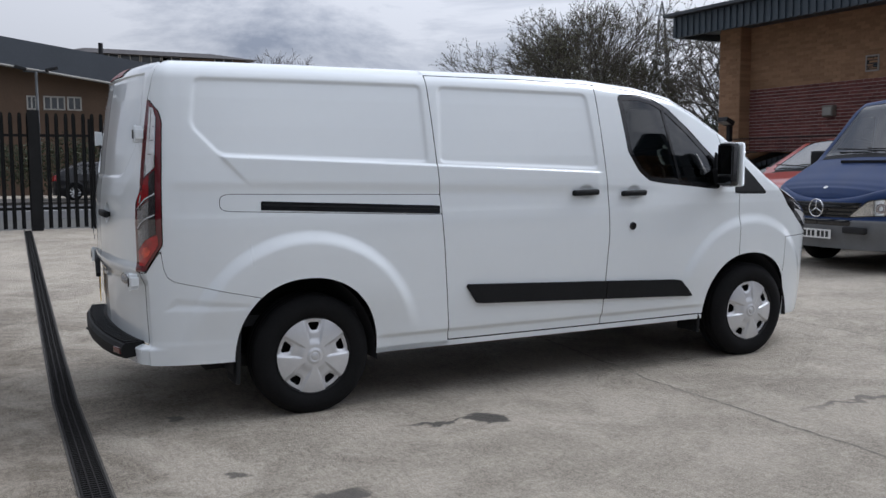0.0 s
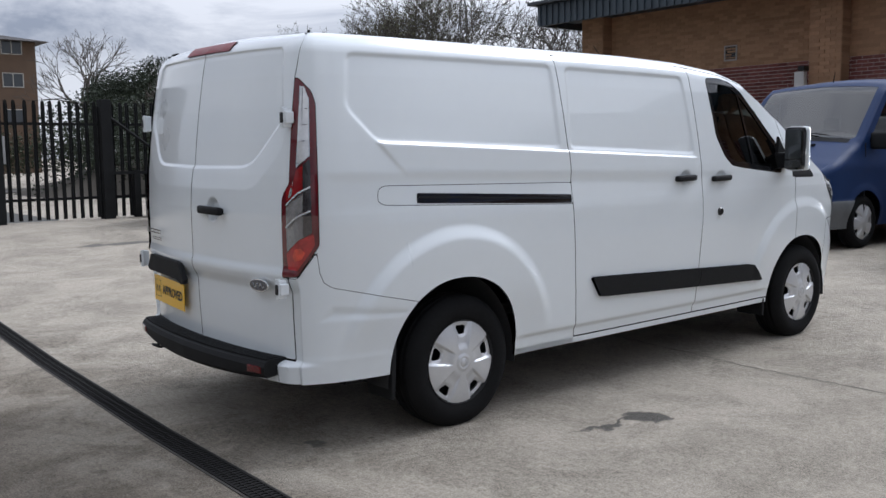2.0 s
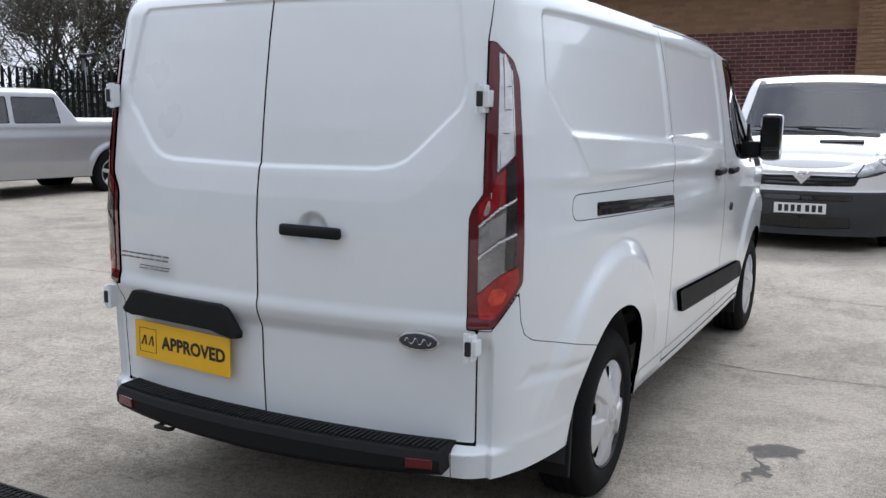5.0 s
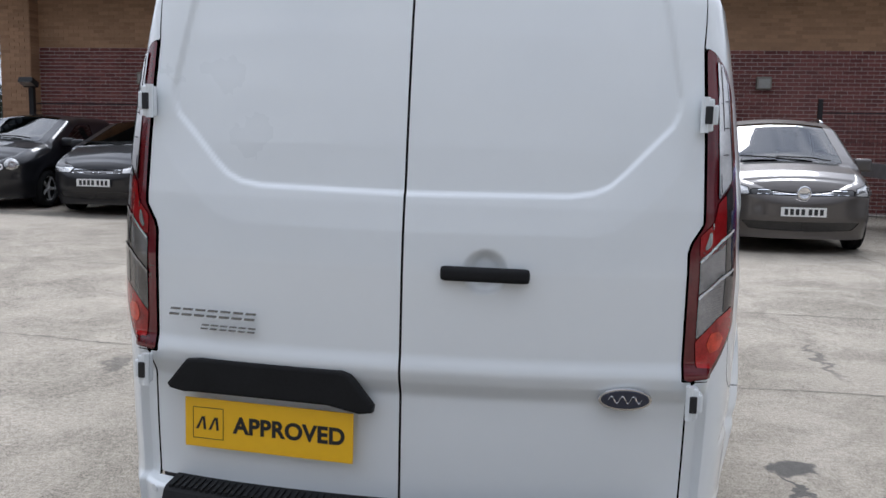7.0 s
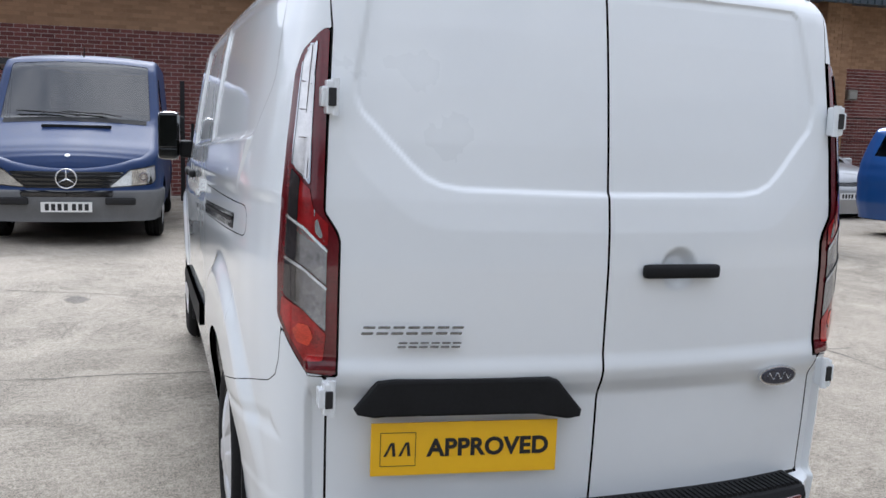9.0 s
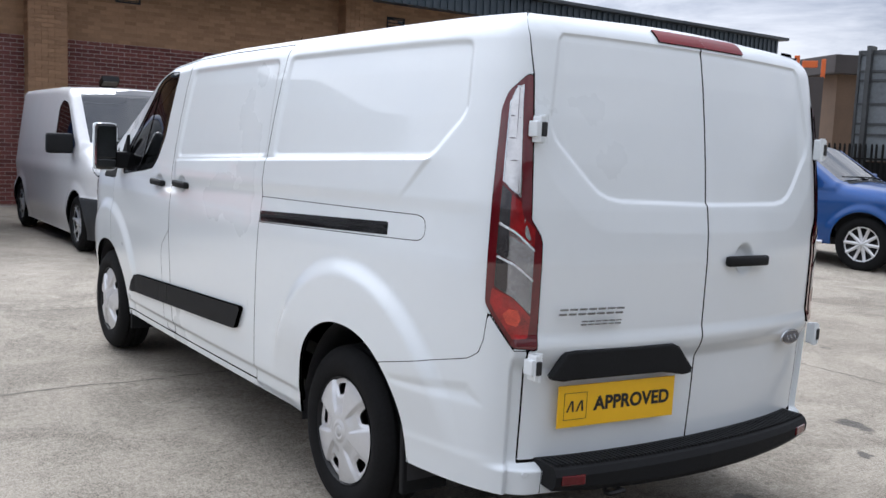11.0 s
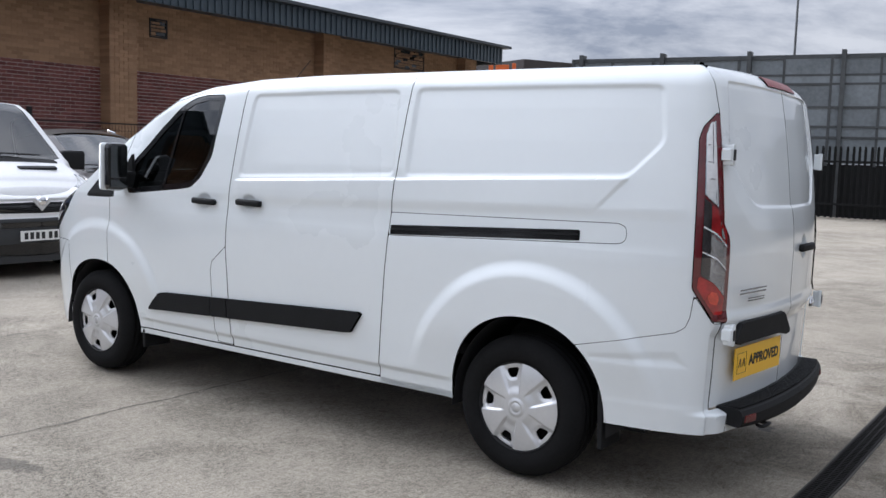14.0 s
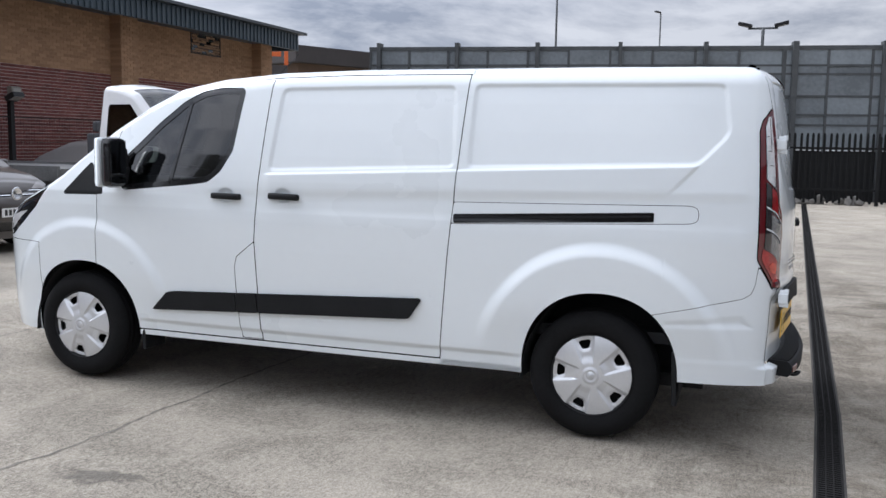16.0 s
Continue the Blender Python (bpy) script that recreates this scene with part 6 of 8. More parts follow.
# red people carrier
red_carrier, _ = vehicle(
    "red_people_carrier", "bright red people carrier", "car", BACK(8.95, 4.30, 182), length=4.7, half=0.935,
    top=[(0, 0.76), (-0.1, 0.85), (-0.5, 0.98), (-0.95, 1.10), (-1.05, 1.17), (-1.78, 1.57), (-2.2, 1.64), (-3.6, 1.60), (-4.4, 1.3), (-4.7, 1.0)],
    belt=1.0, axles=(-0.92, -3.76), paint=BRIGHTRED, wheel_r=0.325, tumble=0.27, low=0.2, nose=0.28, screen=(-0.98, -1.84), glass_sides=[[(-1.4, 1.06), (-2.5, 1.06), (-2.5, 1.46), (-2.0, 1.46)], [(-2.6, 1.06), (-3.7, 1.08), (-3.5, 1.44), (-2.6, 1.45)]],
    lamps=[([(0.66, 0.74), (0.98, 0.74), (1.18, 0.93), (1.10, 0.94), (0.80, 0.86)], CLEARLENS)],
    grille=[(0, 0.72), (0.50, 0.74), (0.56, 0.80), (0, 0.80)], intake=[(0, 0.30), (0.55, 0.30), (0.60, 0.46), (0, 0.46)], plate_z=0.56, plate_x=0.03, style=5, mirror=(-1.42, 1.0), fogs=(0.80, 0.62, 0.05), slats=2)
# dark red hatchback
wine_hatch, _ = vehicle(
    "dark_red_car", "dark red hatchback beside the palisade fence", "car", BACK(9.6, 11.3, 180), length=4.35, half=0.91,
    top=[(0, 0.74), (-0.1, 0.84), (-0.5, 0.97), (-0.9, 1.07), (-1.05, 1.15), (-1.75, 1.50), (-2.2, 1.58), (-3.2, 1.55), (-3.9, 1.3), (-4.35, 1.0)],
    belt=0.97, axles=(-0.88, -3.52), paint=WINE, wheel_r=0.315, tumble=0.28, low=0.19, nose=0.26, screen=(-0.93, -1.85), glass_sides=[[(-1.4, 1.03), (-2.3, 1.03), (-2.3, 1.42), (-1.95, 1.41)], [(-2.4, 1.03), (-3.3, 1.05), (-3.2, 1.40), (-2.4, 1.42)]],
    lamps=[([(0.66, 0.72), (0.98, 0.70), (1.12, 0.84), (1.02, 0.88), (0.76, 0.82)], CLEARLENS)],
    grille=[(0, 0.70), (0.42, 0.72), (0.48, 0.80), (0, 0.80)], intake=[(0, 0.28), (0.60, 0.30), (0.60, 0.42), (0, 0.42)], plate_z=0.55, plate_x=0.03, style=9, mirror=(-1.35, 1.0), slats=2)
# silver car beyond the truck
back_car, _ = vehicle(
    "silver_hatchback", "pale silver hatchback against the brick wall", "car", BACK(9.8, -10.4, 180), length=4.2, half=0.87,
    top=[(0, 0.72), (-0.1, 0.82), (-0.5, 0.95), (-0.9, 1.04), (-1.05, 1.1), (-1.8, 1.42), (-2.2, 1.47), (-3.1, 1.45), (-3.9, 1.15), (-4.2, 0.95)],
    belt=0.95, axles=(-0.85, -3.4), paint=PICKUPSILVER, wheel_r=0.31, tumble=0.28, low=0.19, nose=0.26, screen=(-0.92, -1.9), glass_sides=[[(-1.35, 1.0), (-2.3, 1.0), (-2.3, 1.33), (-1.95, 1.33)]],
    lamps=[([(0.60, 0.70), (0.98, 0.70), (1.06, 0.82), (0.70, 0.80)], CLEARLENS)], grille=[(0, 0.66), (0.45, 0.68), (0.48, 0.76), (0, 0.77)], plate_z=0.50, plate_x=0.03, style=7, mirror=(-1.3, 0.95))

# silver pickup
pick, psh = vehicle(
    "silver_pickup", "silver double-cab pickup parked along the fence", "pickup", pose(3.62, 11.35, 0.185, 0, 0, 173), length=5.15, half=0.915,
    top=[(0, 0.98), (-0.1, 1.06), (-0.6, 1.13), (-1.2, 1.17), (-1.35, 1.2), (-1.95, 1.66), (-2.2, 1.72), (-3.25, 1.72), (-3.55, 1.30), (-3.6, 1.28), (-5.1, 1.28), (-5.15, 1.2)],
    belt=1.14, axles=(-1.0, -4.2), paint=PICKUPSILVER, wheel_r=0.37, tumble=0.22, low=0.34, nose=0.22, screen=(-1.27, -2.0), glass_sides=[[(-1.75, 1.2), (-2.4, 1.2), (-2.4, 1.58), (-2.1, 1.58)], [(-2.5, 1.2), (-3.25, 1.2), (-3.2, 1.58), (-2.5, 1.58)]],
    lamps=[([(0.50, 0.86), (0.98, 0.84), (1.08, 0.98), (0.90, 1.02), (0.52, 1.00)], CLEARLENS), ([(1.0, 0.85), (1.12, 0.86), (1.14, 0.98), (1.06, 1.0)], ORANGE)],
    grille=[(0, 0.84), (0.46, 0.84), (0.46, 0.99), (0, 0.99)], plate_z=0.70, plate_x=0.03, style=6, mirror=(-1.6, 1.1), arch=1.6, slats=2, fogs=(0.72, 0.66, 0.06), badge=("chrome",), intake=[(0, 0.50), (0.5, 0.5), (0.5, 0.6), (0, 0.6)], bed=(-3.62, -5.08), crown=0.03)
part("load_bed", boxes((-5.06, -3.62, -0.76, 0.76, 0.75, 0.8)), CABIN, pick)
part("bonnet_scoop", boxes((-0.95, -0.65, -0.2, 0.2, 1.16, 1.22), bevel=0.02), PICKUPSILVER, pick)

# blue pickup with a hard canopy
blue_pick, lsh = vehicle(
    "blue_pickup", "bright blue double-cab pickup with a matching load canopy", "pickup", BACK(3.0, -10.2, 186.5), length=5.2, half=0.91,
    top=[(0, 0.95), (-0.1, 1.03), (-0.6, 1.12), (-1.2, 1.17), (-1.35, 1.22), (-2.0, 1.66), (-2.3, 1.71), (-3.3, 1.70), (-3.5, 1.71), (-4.9, 1.66), (-5.1, 1.2), (-5.2, 1.1)],
    belt=1.12, axles=(-0.87, -3.87), paint=PICKUPBLUE, wheel_r=0.375, tumble=0.24, low=0.34, nose=0.24, screen=(-1.27, -2.05), glass_sides=[[(-1.8, 1.18), (-2.45, 1.18), (-2.45, 1.58), (-2.15, 1.58)], [(-2.55, 1.18), (-3.25, 1.24), (-3.15, 1.56), (-2.55, 1.58)], [(-3.5, 1.26), (-4.75, 1.26), (-4.65, 1.55), (-3.55, 1.57)]],
    lamps=[([(0.48, 0.88), (0.92, 0.86), (1.16, 0.98), (1.06, 1.04), (0.52, 0.99)], CLEARLENS)],
    grille=[(0, 0.80), (0.40, 0.82), (0.46, 0.97), (0, 0.99)], intake=[(0, 0.52), (0.62, 0.54), (0.55, 0.70), (0, 0.70)], plate_z=0.74, plate_x=0.03, style=10, mirror=(-1.65, 1.1), arch=1.8, slats=3, fogs=(0.78, 0.66, 0.06), badge=("chrome",), rails=True)
part("skid_plate", boxes((-0.12, 0.03, -0.55, 0.55, 0.36, 0.42), bevel=0.02), SILVER, blue_pick, "silver skid plate")
part("side_step", tube(bmesh.new(), [(-1.4, 0.9, 0.36), (-3.4, 0.9, 0.36)], 0.035, sides=10), CHROME, blue_pick)
part("side_step", tube(bmesh.new(), [(-1.4, -0.9, 0.36), (-3.4, -0.9, 0.36)], 0.035, sides=10), CHROME, blue_pick)

# white flatbed truck
flat_truck, dsh = vehicle(
    "white_flatbed_truck", "white flatbed truck with a dark lower front", "truck", BACK(6.35, -6.25), length=2.3, half=1.0,
    top=[(0, 0.98), (-0.1, 1.08), (-0.5, 1.25), (-0.8, 1.40), (-0.95, 1.5), (-1.5, 2.08), (-1.7, 2.16), (-1.95, 2.2), (-2.2, 2.2), (-2.3, 2.12)],
    belt=1.24, axles=(-0.95,), paint=VANWHITE, wheel_r=0.34, tumble=0.12, low=0.3, nose=0.28, screen_mat=VANSCREEN, screen=(-0.84, -1.62), header_w=0.93,
    glass_sides=[[(-1.05, 1.32), (-1.95, 1.30), (-1.95, 1.92), (-1.55, 1.92)]],
    lamps=[([(0.78, 1.02), (0.98, 0.94), (1.22, 1.0), (1.30, 1.14), (1.0, 1.12)], CLEARLENS)],
    grille=[(0, 0.76), (0.56, 0.78), (0.70, 0.98), (0, 0.98)], plate_z=0.55, plate_x=0.04, bumper_z=0.72, bumper_mat=GREYBUMPER, style=8, mirror=(-1.15, 1.5), mirror_mat=BLACK, crown=0.06, slats=3, badge=("chrome",))
bm = boxes((-5.9, -2.75, -1.02, 1.02, 0.86, 0.98), (-5.9, -2.75, -1.04, -0.98, 0.80, 1.02), (-5.9, -2.75, 0.98, 1.04, 0.80, 1.02), (-5.9, -2.7, -0.45, -0.3, 0.55, 0.86), (-5.9, -2.7, 0.3, 0.45, 0.55, 0.86))
part("flat_bed", bm, material("galvanised_bed", (0.22, 0.22, 0.22), 0.5, metal=0.5, vary=0.3, scale=5), flat_truck, "grey metal flat load bed")
for sd_ in (1, -1):
    wheel(flat_truck, -4.5, 0.86 * sd_, 0.34, sd_, radius=0.34, width=0.2, rim=0.22, style=8)
part("side_guard", boxes((-4.0, -2.9, 0.93, 0.98, 0.42, 0.54)), SILVER, flat_truck)
part("side_guard", boxes((-4.0, -2.9, -0.98, -0.93, 0.42, 0.54)), SILVER, flat_truck)

# black car parked in the street beyond the fence
street, _ = vehicle(
    "black_street_car", "black hatchback parked in the street beyond the fence", "car", pose(5.5, 33.2, 0.12, 0, 0, 0), length=4.2, half=0.88,
    top=[(0, 0.72), (-0.1, 0.82), (-0.5, 0.95), (-0.9, 1.04), (-1.05, 1.1), (-1.8, 1.42), (-2.2, 1.47), (-3.1, 1.45), (-3.9, 1.15), (-4.2, 0.95)],
    belt=0.95, axles=(-0.85, -3.4), paint=CARBLACK, wheel_r=0.31, tumble=0.28, low=0.19, nose=0.26, screen=(-0.92, -1.9), glass_sides=[[(-1.35, 1.0), (-2.3, 1.0), (-2.3, 1.33), (-1.95, 1.33)], [(-2.4, 1.0), (-3.4, 1.02), (-3.2, 1.33), (-2.4, 1.33)]],
    lamps=[([(0.60, 0.70), (0.98, 0.70), (1.06, 0.82), (0.70, 0.80)], CLEARLENS), ([(4.55, 0.76), (5.0, 0.74), (5.02, 1.0), (4.6, 0.98)], GLOWRED)], grille=[(0, 0.66), (0.45, 0.68), (0.48, 0.76), (0, 0.77)], plate_z=0.50, plate_x=0.03, style=9, mirror=(-1.3, 0.95))

# ---- the brick building ----
MORTAR = material("mortar", (0.55, 0.50, 0.45), 0.95, vary=0.15, scale=20, bump=0.3, bump_scale=150)
BUFFMORTAR = material("buff_mortar", (0.36, 0.218, 0.128), 0.95, vary=0.12, scale=20, bump=0.3, bump_scale=150)
SLATE = material("blue_grey_fascia_paint", (0.05, 0.068, 0.085), 0.45, vary=0.12, scale=3)
ROOFMETAL = material("roof_sheet", (0.07, 0.078, 0.088), 0.5, metal=0.3, vary=0.15, scale=1.5)
WALLX = 15.2


def brick_material(name, lo, hi, islands):
    m = bpy.data.materials.new(name)
    m.use_nodes = True
    n, l = m.node_tree.nodes, m.node_tree.links
    b = n["Principled BSDF"]
    b.inputs["Roughness"].default_value = 0.9
    src = n.new("ShaderNodeNewGeometry").outputs["Random Per Island"] if islands else n.new("ShaderNodeObjectInfo").outputs["Random"]
    tc = n.new("ShaderNodeTexCoord")
    nz = n.new("ShaderNodeTexNoise")
    nz.inputs["Scale"].default_value = 24
    nz.inputs["Detail"].default_value = 6
    big = n.new("ShaderNodeTexNoise")
    big.inputs["Scale"].default_value = 0.7
    geo = n.new("ShaderNodeNewGeometry")
    l.new(geo.outputs["Position"], big.inputs["Vector"])
    l.new(geo.outputs["Position"], nz.inputs["Vector"])
    a = n.new("ShaderNodeMath")
    a.operation = "MULTIPLY_ADD"
    a.inputs[1].default_value = 0.45
    l.new(src, a.inputs[0])
    h = n.new("ShaderNodeMath")
    h.operation = "MULTIPLY_ADD"
    h.inputs[1].default_value = 0.35
    l.new(nz.outputs["Fac"], h.inputs[0])
    g = n.new("ShaderNodeMath")
    g.operation = "MULTIPLY"
    g.inputs[1].default_value = 0.3
    l.new(big.outputs["Fac"], g.inputs[0])
    l.new(g.outputs[0], h.inputs[2])
    l.new(h.outputs[0], a.inputs[2])
    r = n.new("ShaderNodeValToRGB")
    r.color_ramp.elements[0].position, r.color_ramp.elements[0].color = 0.2, (*lo, 1)
    r.color_ramp.elements[1].position, r.color_ramp.elements[1].color = 0.75, (*hi, 1)
    l.new(a.outputs[0], r.inputs["Fac"])
    l.new(r.outputs["Color"], b.inputs["Base Color"])
    bp = n.new("ShaderNodeBump")
    bp.inputs["Strength"].default_value = 0.3
    bp.inputs["Distance"].default_value = 0.004
    l.new(nz.outputs["Fac"], bp.inputs["Height"])
    l.new(bp.outputs["Normal"], b.inputs["Normal"])
    return m


RED_LO, RED_HI = (0.095, 0.030, 0.029), (0.215, 0.078, 0.068)
BUFF_LO, BUFF_HI = (0.26, 0.150, 0.085), (0.43, 0.260, 0.150)
REDBRICK, REDPIECE = brick_material("red_brick_joined", RED_LO, RED_HI, True), brick_material("red_brick_piece", RED_LO, RED_HI, False)
BUFFBRICK = brick_material("buff_brick_joined", BUFF_LO, BUFF_HI, True)

BRICK_V = [(-0.009, -0.1075, -0.0325), (-0.009, 0.1075, -0.0325), (-0.009, 0.1075, 0.0325), (-0.009, -0.1075, 0.0325), (0.004, -0.1075, -0.0325), (0.004, 0.1075, -0.0325), (0.004, 0.1075, 0.0325), (0.004, -0.1075, 0.0325)]
BRICK_F = [(0, 3, 2, 1), (0, 4, 7, 3), (1, 2, 6, 5), (3, 7, 6, 2), (0, 1, 5, 4)]


def brick_spots(y0, y1, z0, courses):
    for c in range(courses):
        y = y0 + (0.1125 if c % 2 else 0.0)
        while y + 0.225 <= y1 + 0.12:
            a, b = max(y, y0), min(y + 0.215, y1)
            if b - a > 0.05:
                yield (a + b) / 2, z0 + c * 0.075 + 0.0375, (b - a) / 0.215
            y += 0.225


def brick_sheet(name, spots, x, mat, owner, rng, sideways=False):
    verts, faces = [], []
    for y, z, w in spots:
        k = len(verts)
        dx = rng.uniform(-0.002, 0.002)
        for vx, vy, vz in BRICK_V:
            verts.append((x + vx + dx, y + vy * w, z + vz) if not sideways else (x + vy * w, y + (vx + dx) * sideways, z + vz))
        faces += [tuple(k + i for i in (f if not sideways or sideways > 0 else f[::-1])) for f in BRICK_F]
    ob = link_mesh(name, verts, faces, mat, owner, smooth=False)
    return tagged(ob, kind="stuff")


rng = random.Random(11)
red_wall = part("wall_north", boxes((WALLX - 0.003, WALLX + 0.3, -21.4, 11.3, 0, 3.15)), MORTAR, None)
tagged(red_wall, "dark red brick lower wall of the low building", "wall", kind="structure")
buff_wall = part("wall_upper", boxes((WALLX - 0.003, WALLX + 0.3, -21.4, 11.3, 3.15, 5.0)), BUFFMORTAR, None)
tagged(buff_wall, "buff brick upper wall of the low building", "wall", kind="structure")
end_wall = part("wall_end", boxes((WALLX + 0.3, WALLX + 14, 11.0, 11.3, 0, 5.0), (WALLX + 0.3, WALLX + 14, -21.4, -21.1, 0, 5.0)), BUFFMORTAR, None)
tagged(end_wall, "buff brick end walls of the low building", "wall", kind="structure")
near = lambda y, z: -3.25 < y < -0.1 and 0.62 < z < 2.1  # noqa: E731
spots = list(brick_spots(-21.4, 11.3, 0.0, 42)) + []
brick_sheet("bricks", [s for s in spots if not near(s[0], s[1])], WALLX, REDBRICK, red_wall, rng)
brick_sheet("bricks", brick_spots(-21.4, 11.3, 3.15, 24), WALLX, BUFFBRICK, buff_wall, rng)
PIL = [11.0, 4.95, -1.16, -7.6, -14.15, -20.9]
for y in PIL:
    p = part("pilaster", boxes((WALLX - 0.34, WALLX + 0.002, y - 0.325, y + 0.325, 0, 4.9)), BUFFMORTAR, None)
    tagged(p, "buff brick pilaster on the building", "pilaster", group="pilasters", kind="structure")
    brick_sheet("bricks", brick_spots(y - 0.33, y + 0.33, 0, 65), WALLX - 0.346, BUFFBRICK, p, rng)
    for s in (1, -1):
        spots2 = [(0, z, 1) for z in np.arange(0.0375, 4.87, 0.075)]
        vs, fs = [], []
        for _, z, _ in spots2:
            k = len(vs)
            half = 0.165 if int(z / 0.075) % 2 else 0.16
            for vx, vy, vz in BRICK_V:
                vs.append((WALLX - 0.172 + vy / 0.1075 * half, y + s * (0.331 - vx), z + vz))
            fs += [tuple(k + i for i in (f if s > 0 else f[::-1])) for f in BRICK_F]
        tagged(link_mesh("bricks", vs, fs, BUFFBRICK, p, smooth=False), kind="stuff")

# eaves, roof
roof = thing("roof_canopy", "blue-grey ribbed metal fascia and low roof of the brick building", "roof", kind="structure")
part("fascia", boxes((14.02, 14.1, -21.5, 12.0, 4.47, 4.98)), SLATE, roof)
bm = bmesh.new()
for k in range(168):
    y = -21.4 + k * 0.2
    box(bm, 13.985, 14.02, y - 0.045, y + 0.045, 4.48, 4.97)
tagged(part("fascia_ribs", bm, SLATE, roof), kind="stuff")
part("roof_edge", boxes((13.82, 14.3, -21.75, 12.25, 4.98, 5.06), bevel=0.01), ROOFMETAL, roof)
part("soffit", boxes((14.06, WALLX + 0.1, -21.5, 12.0, 4.62, 4.68)), SLATE, roof)
link = [(13.82, -21.75, 5.06), (13.82, 12.25, 5.06), (24.0, 12.25, 6.3), (24.0, -21.75, 6.3), (34, 12.25, 5.06), (34, -21.75, 5.06)]
link_mesh("roof_sheet", link, [(0, 3, 2, 1), (3, 5, 4, 2), (1, 2, 4), (0, 5, 3)], ROOFMETAL, roof, smooth=False)
part("end_fascia", boxes((14.06, 30, 11.95, 12.05, 4.47, 4.98)), SLATE, roof)
part("end_fascia", boxes((14.06, 30, -21.55, -21.45, 4.47, 4.98)), SLATE, roof)

LOUVRE = material("dark_louvre", (0.02, 0.02, 0.022), 0.6, vary=0.2, scale=10)
FRAMEGREY = material("pale_vent_frame", (0.36, 0.34, 0.31), 0.6, vary=0.1, scale=10)
DARKGLASS = material("dark_window_glass", (0.012, 0.013, 0.015), 0.08, coat=0.5)


def wall_opening(name, y, z, w, h, label, slat=True, pale=True):
    root = thing(name, label, "vent" if slat else "window", pose(WALLX, y, z), kind="structure")
    fm = FRAMEGREY if pale else LOUVRE
    for b in ((-w / 2, w / 2, h / 2 - 0.03, h / 2), (-w / 2, w / 2, -h / 2, -h / 2 + 0.03), (-w / 2, -w / 2 + 0.03, -h / 2 + 0.03, h / 2 - 0.03), (w / 2 - 0.03, w / 2, -h / 2 + 0.03, h / 2 - 0.03)):
        part("edge_strip", boxes((-0.03, 0.0, b[0], b[1], b[2], b[3])), fm, root)
    part("backing", boxes((-0.008, 0.002, -w / 2 + 0.03, w / 2 - 0.03, -h / 2 + 0.03, h / 2 - 0.03)), DARKGLASS, root)
    if slat:
        for k in range(5):
            zc = -h / 2 + 0.05 + (h - 0.1) * k / 4
            part("slat", boxes((-0.026, -0.01, -w / 2 + 0.03, w / 2 - 0.03, zc - 0.008, zc + 0.008)), LOUVRE, root)
    return root


wall_opening("wall_vent", 7.3, 3.46, 0.32, 0.34, "small square louvre vent in a pale surround")
wall_opening("wall_vent", 3.15, 4.12, 0.48, 0.42, "small dark louvre vent high in the wall", pale=False)
wall_opening("wall_vent", -2.68, 4.14, 0.48, 0.42, "small dark louvre vent high in the wall", pale=False)
wall_opening("wall_vent", -8.75, 4.13, 0.48, 0.42, "small dark louvre vent high in the wall", pale=False)
wall_opening("wall_window", -18.0, 4.33, 1.5, 0.62, "wide dark louvred window high in the wall", pale=False)
wall_opening("wall_vent", 1.2, 0.45, 0.42, 0.5, "dark grille near the foot of the wall", pale=False)

LAMPGREY = material("weathered_lamp_housing", (0.22, 0.2, 0.17), 0.6, vary=0.2, scale=9)
LAMPFACE = material("dull_lamp_glass", (0.34, 0.33, 0.30), 0.25, vary=0.15, scale=12)


def wall_lamp(y, z):
    root = thing("wall_lamp", "square weathered bulkhead lamp on the brick wall", "lamp", pose(WALLX, y, z), group="wall lamps")
    part("housing", boxes((-0.14, 0.0, -0.14, 0.14, -0.12, 0.12), bevel=0.02), LAMPGREY, root)
    part("lens", boxes((-0.155, -0.13, -0.11, 0.11, -0.1, 0.08), bevel=0.01), LAMPFACE, root)
    return root


for y in (-4.2, 1.6, -10.55, 8.3, -14.9):
    wall_lamp(y, 2.53)


def post_lamp(x, y, h):
    root = thing("floodlight_post", "black post with a tilted floodlight in front of the wall", "lamp post", pose(x, y, 0), group="floodlight posts")
    part("post", boxes((-0.05, 0.05, -0.05, 0.05, 0, h), bevel=0.006), DARKMETAL, root)
    bm = boxes((-0.2, 0.06, -0.15, 0.15, -0.05, 0.06), bevel=0.015)
    bmesh.ops.transform(bm, matrix=Matrix.Translation((-0.05, 0, h + 0.03)) @ Matrix.Rotation(radians(24), 4, "Y"), verts=bm.verts)
    lp = part("floodlight", bm, DARKMETAL, root)
    bm = boxes((-0.19, -0.02, -0.13, 0.13, -0.056, -0.05))
    bmesh.ops.transform(bm, matrix=Matrix.Translation((-0.05, 0, h + 0.03)) @ Matrix.Rotation(radians(24), 4, "Y"), verts=bm.verts)
    part("lamp_glass", bm, LAMPFACE, lp)
    return root


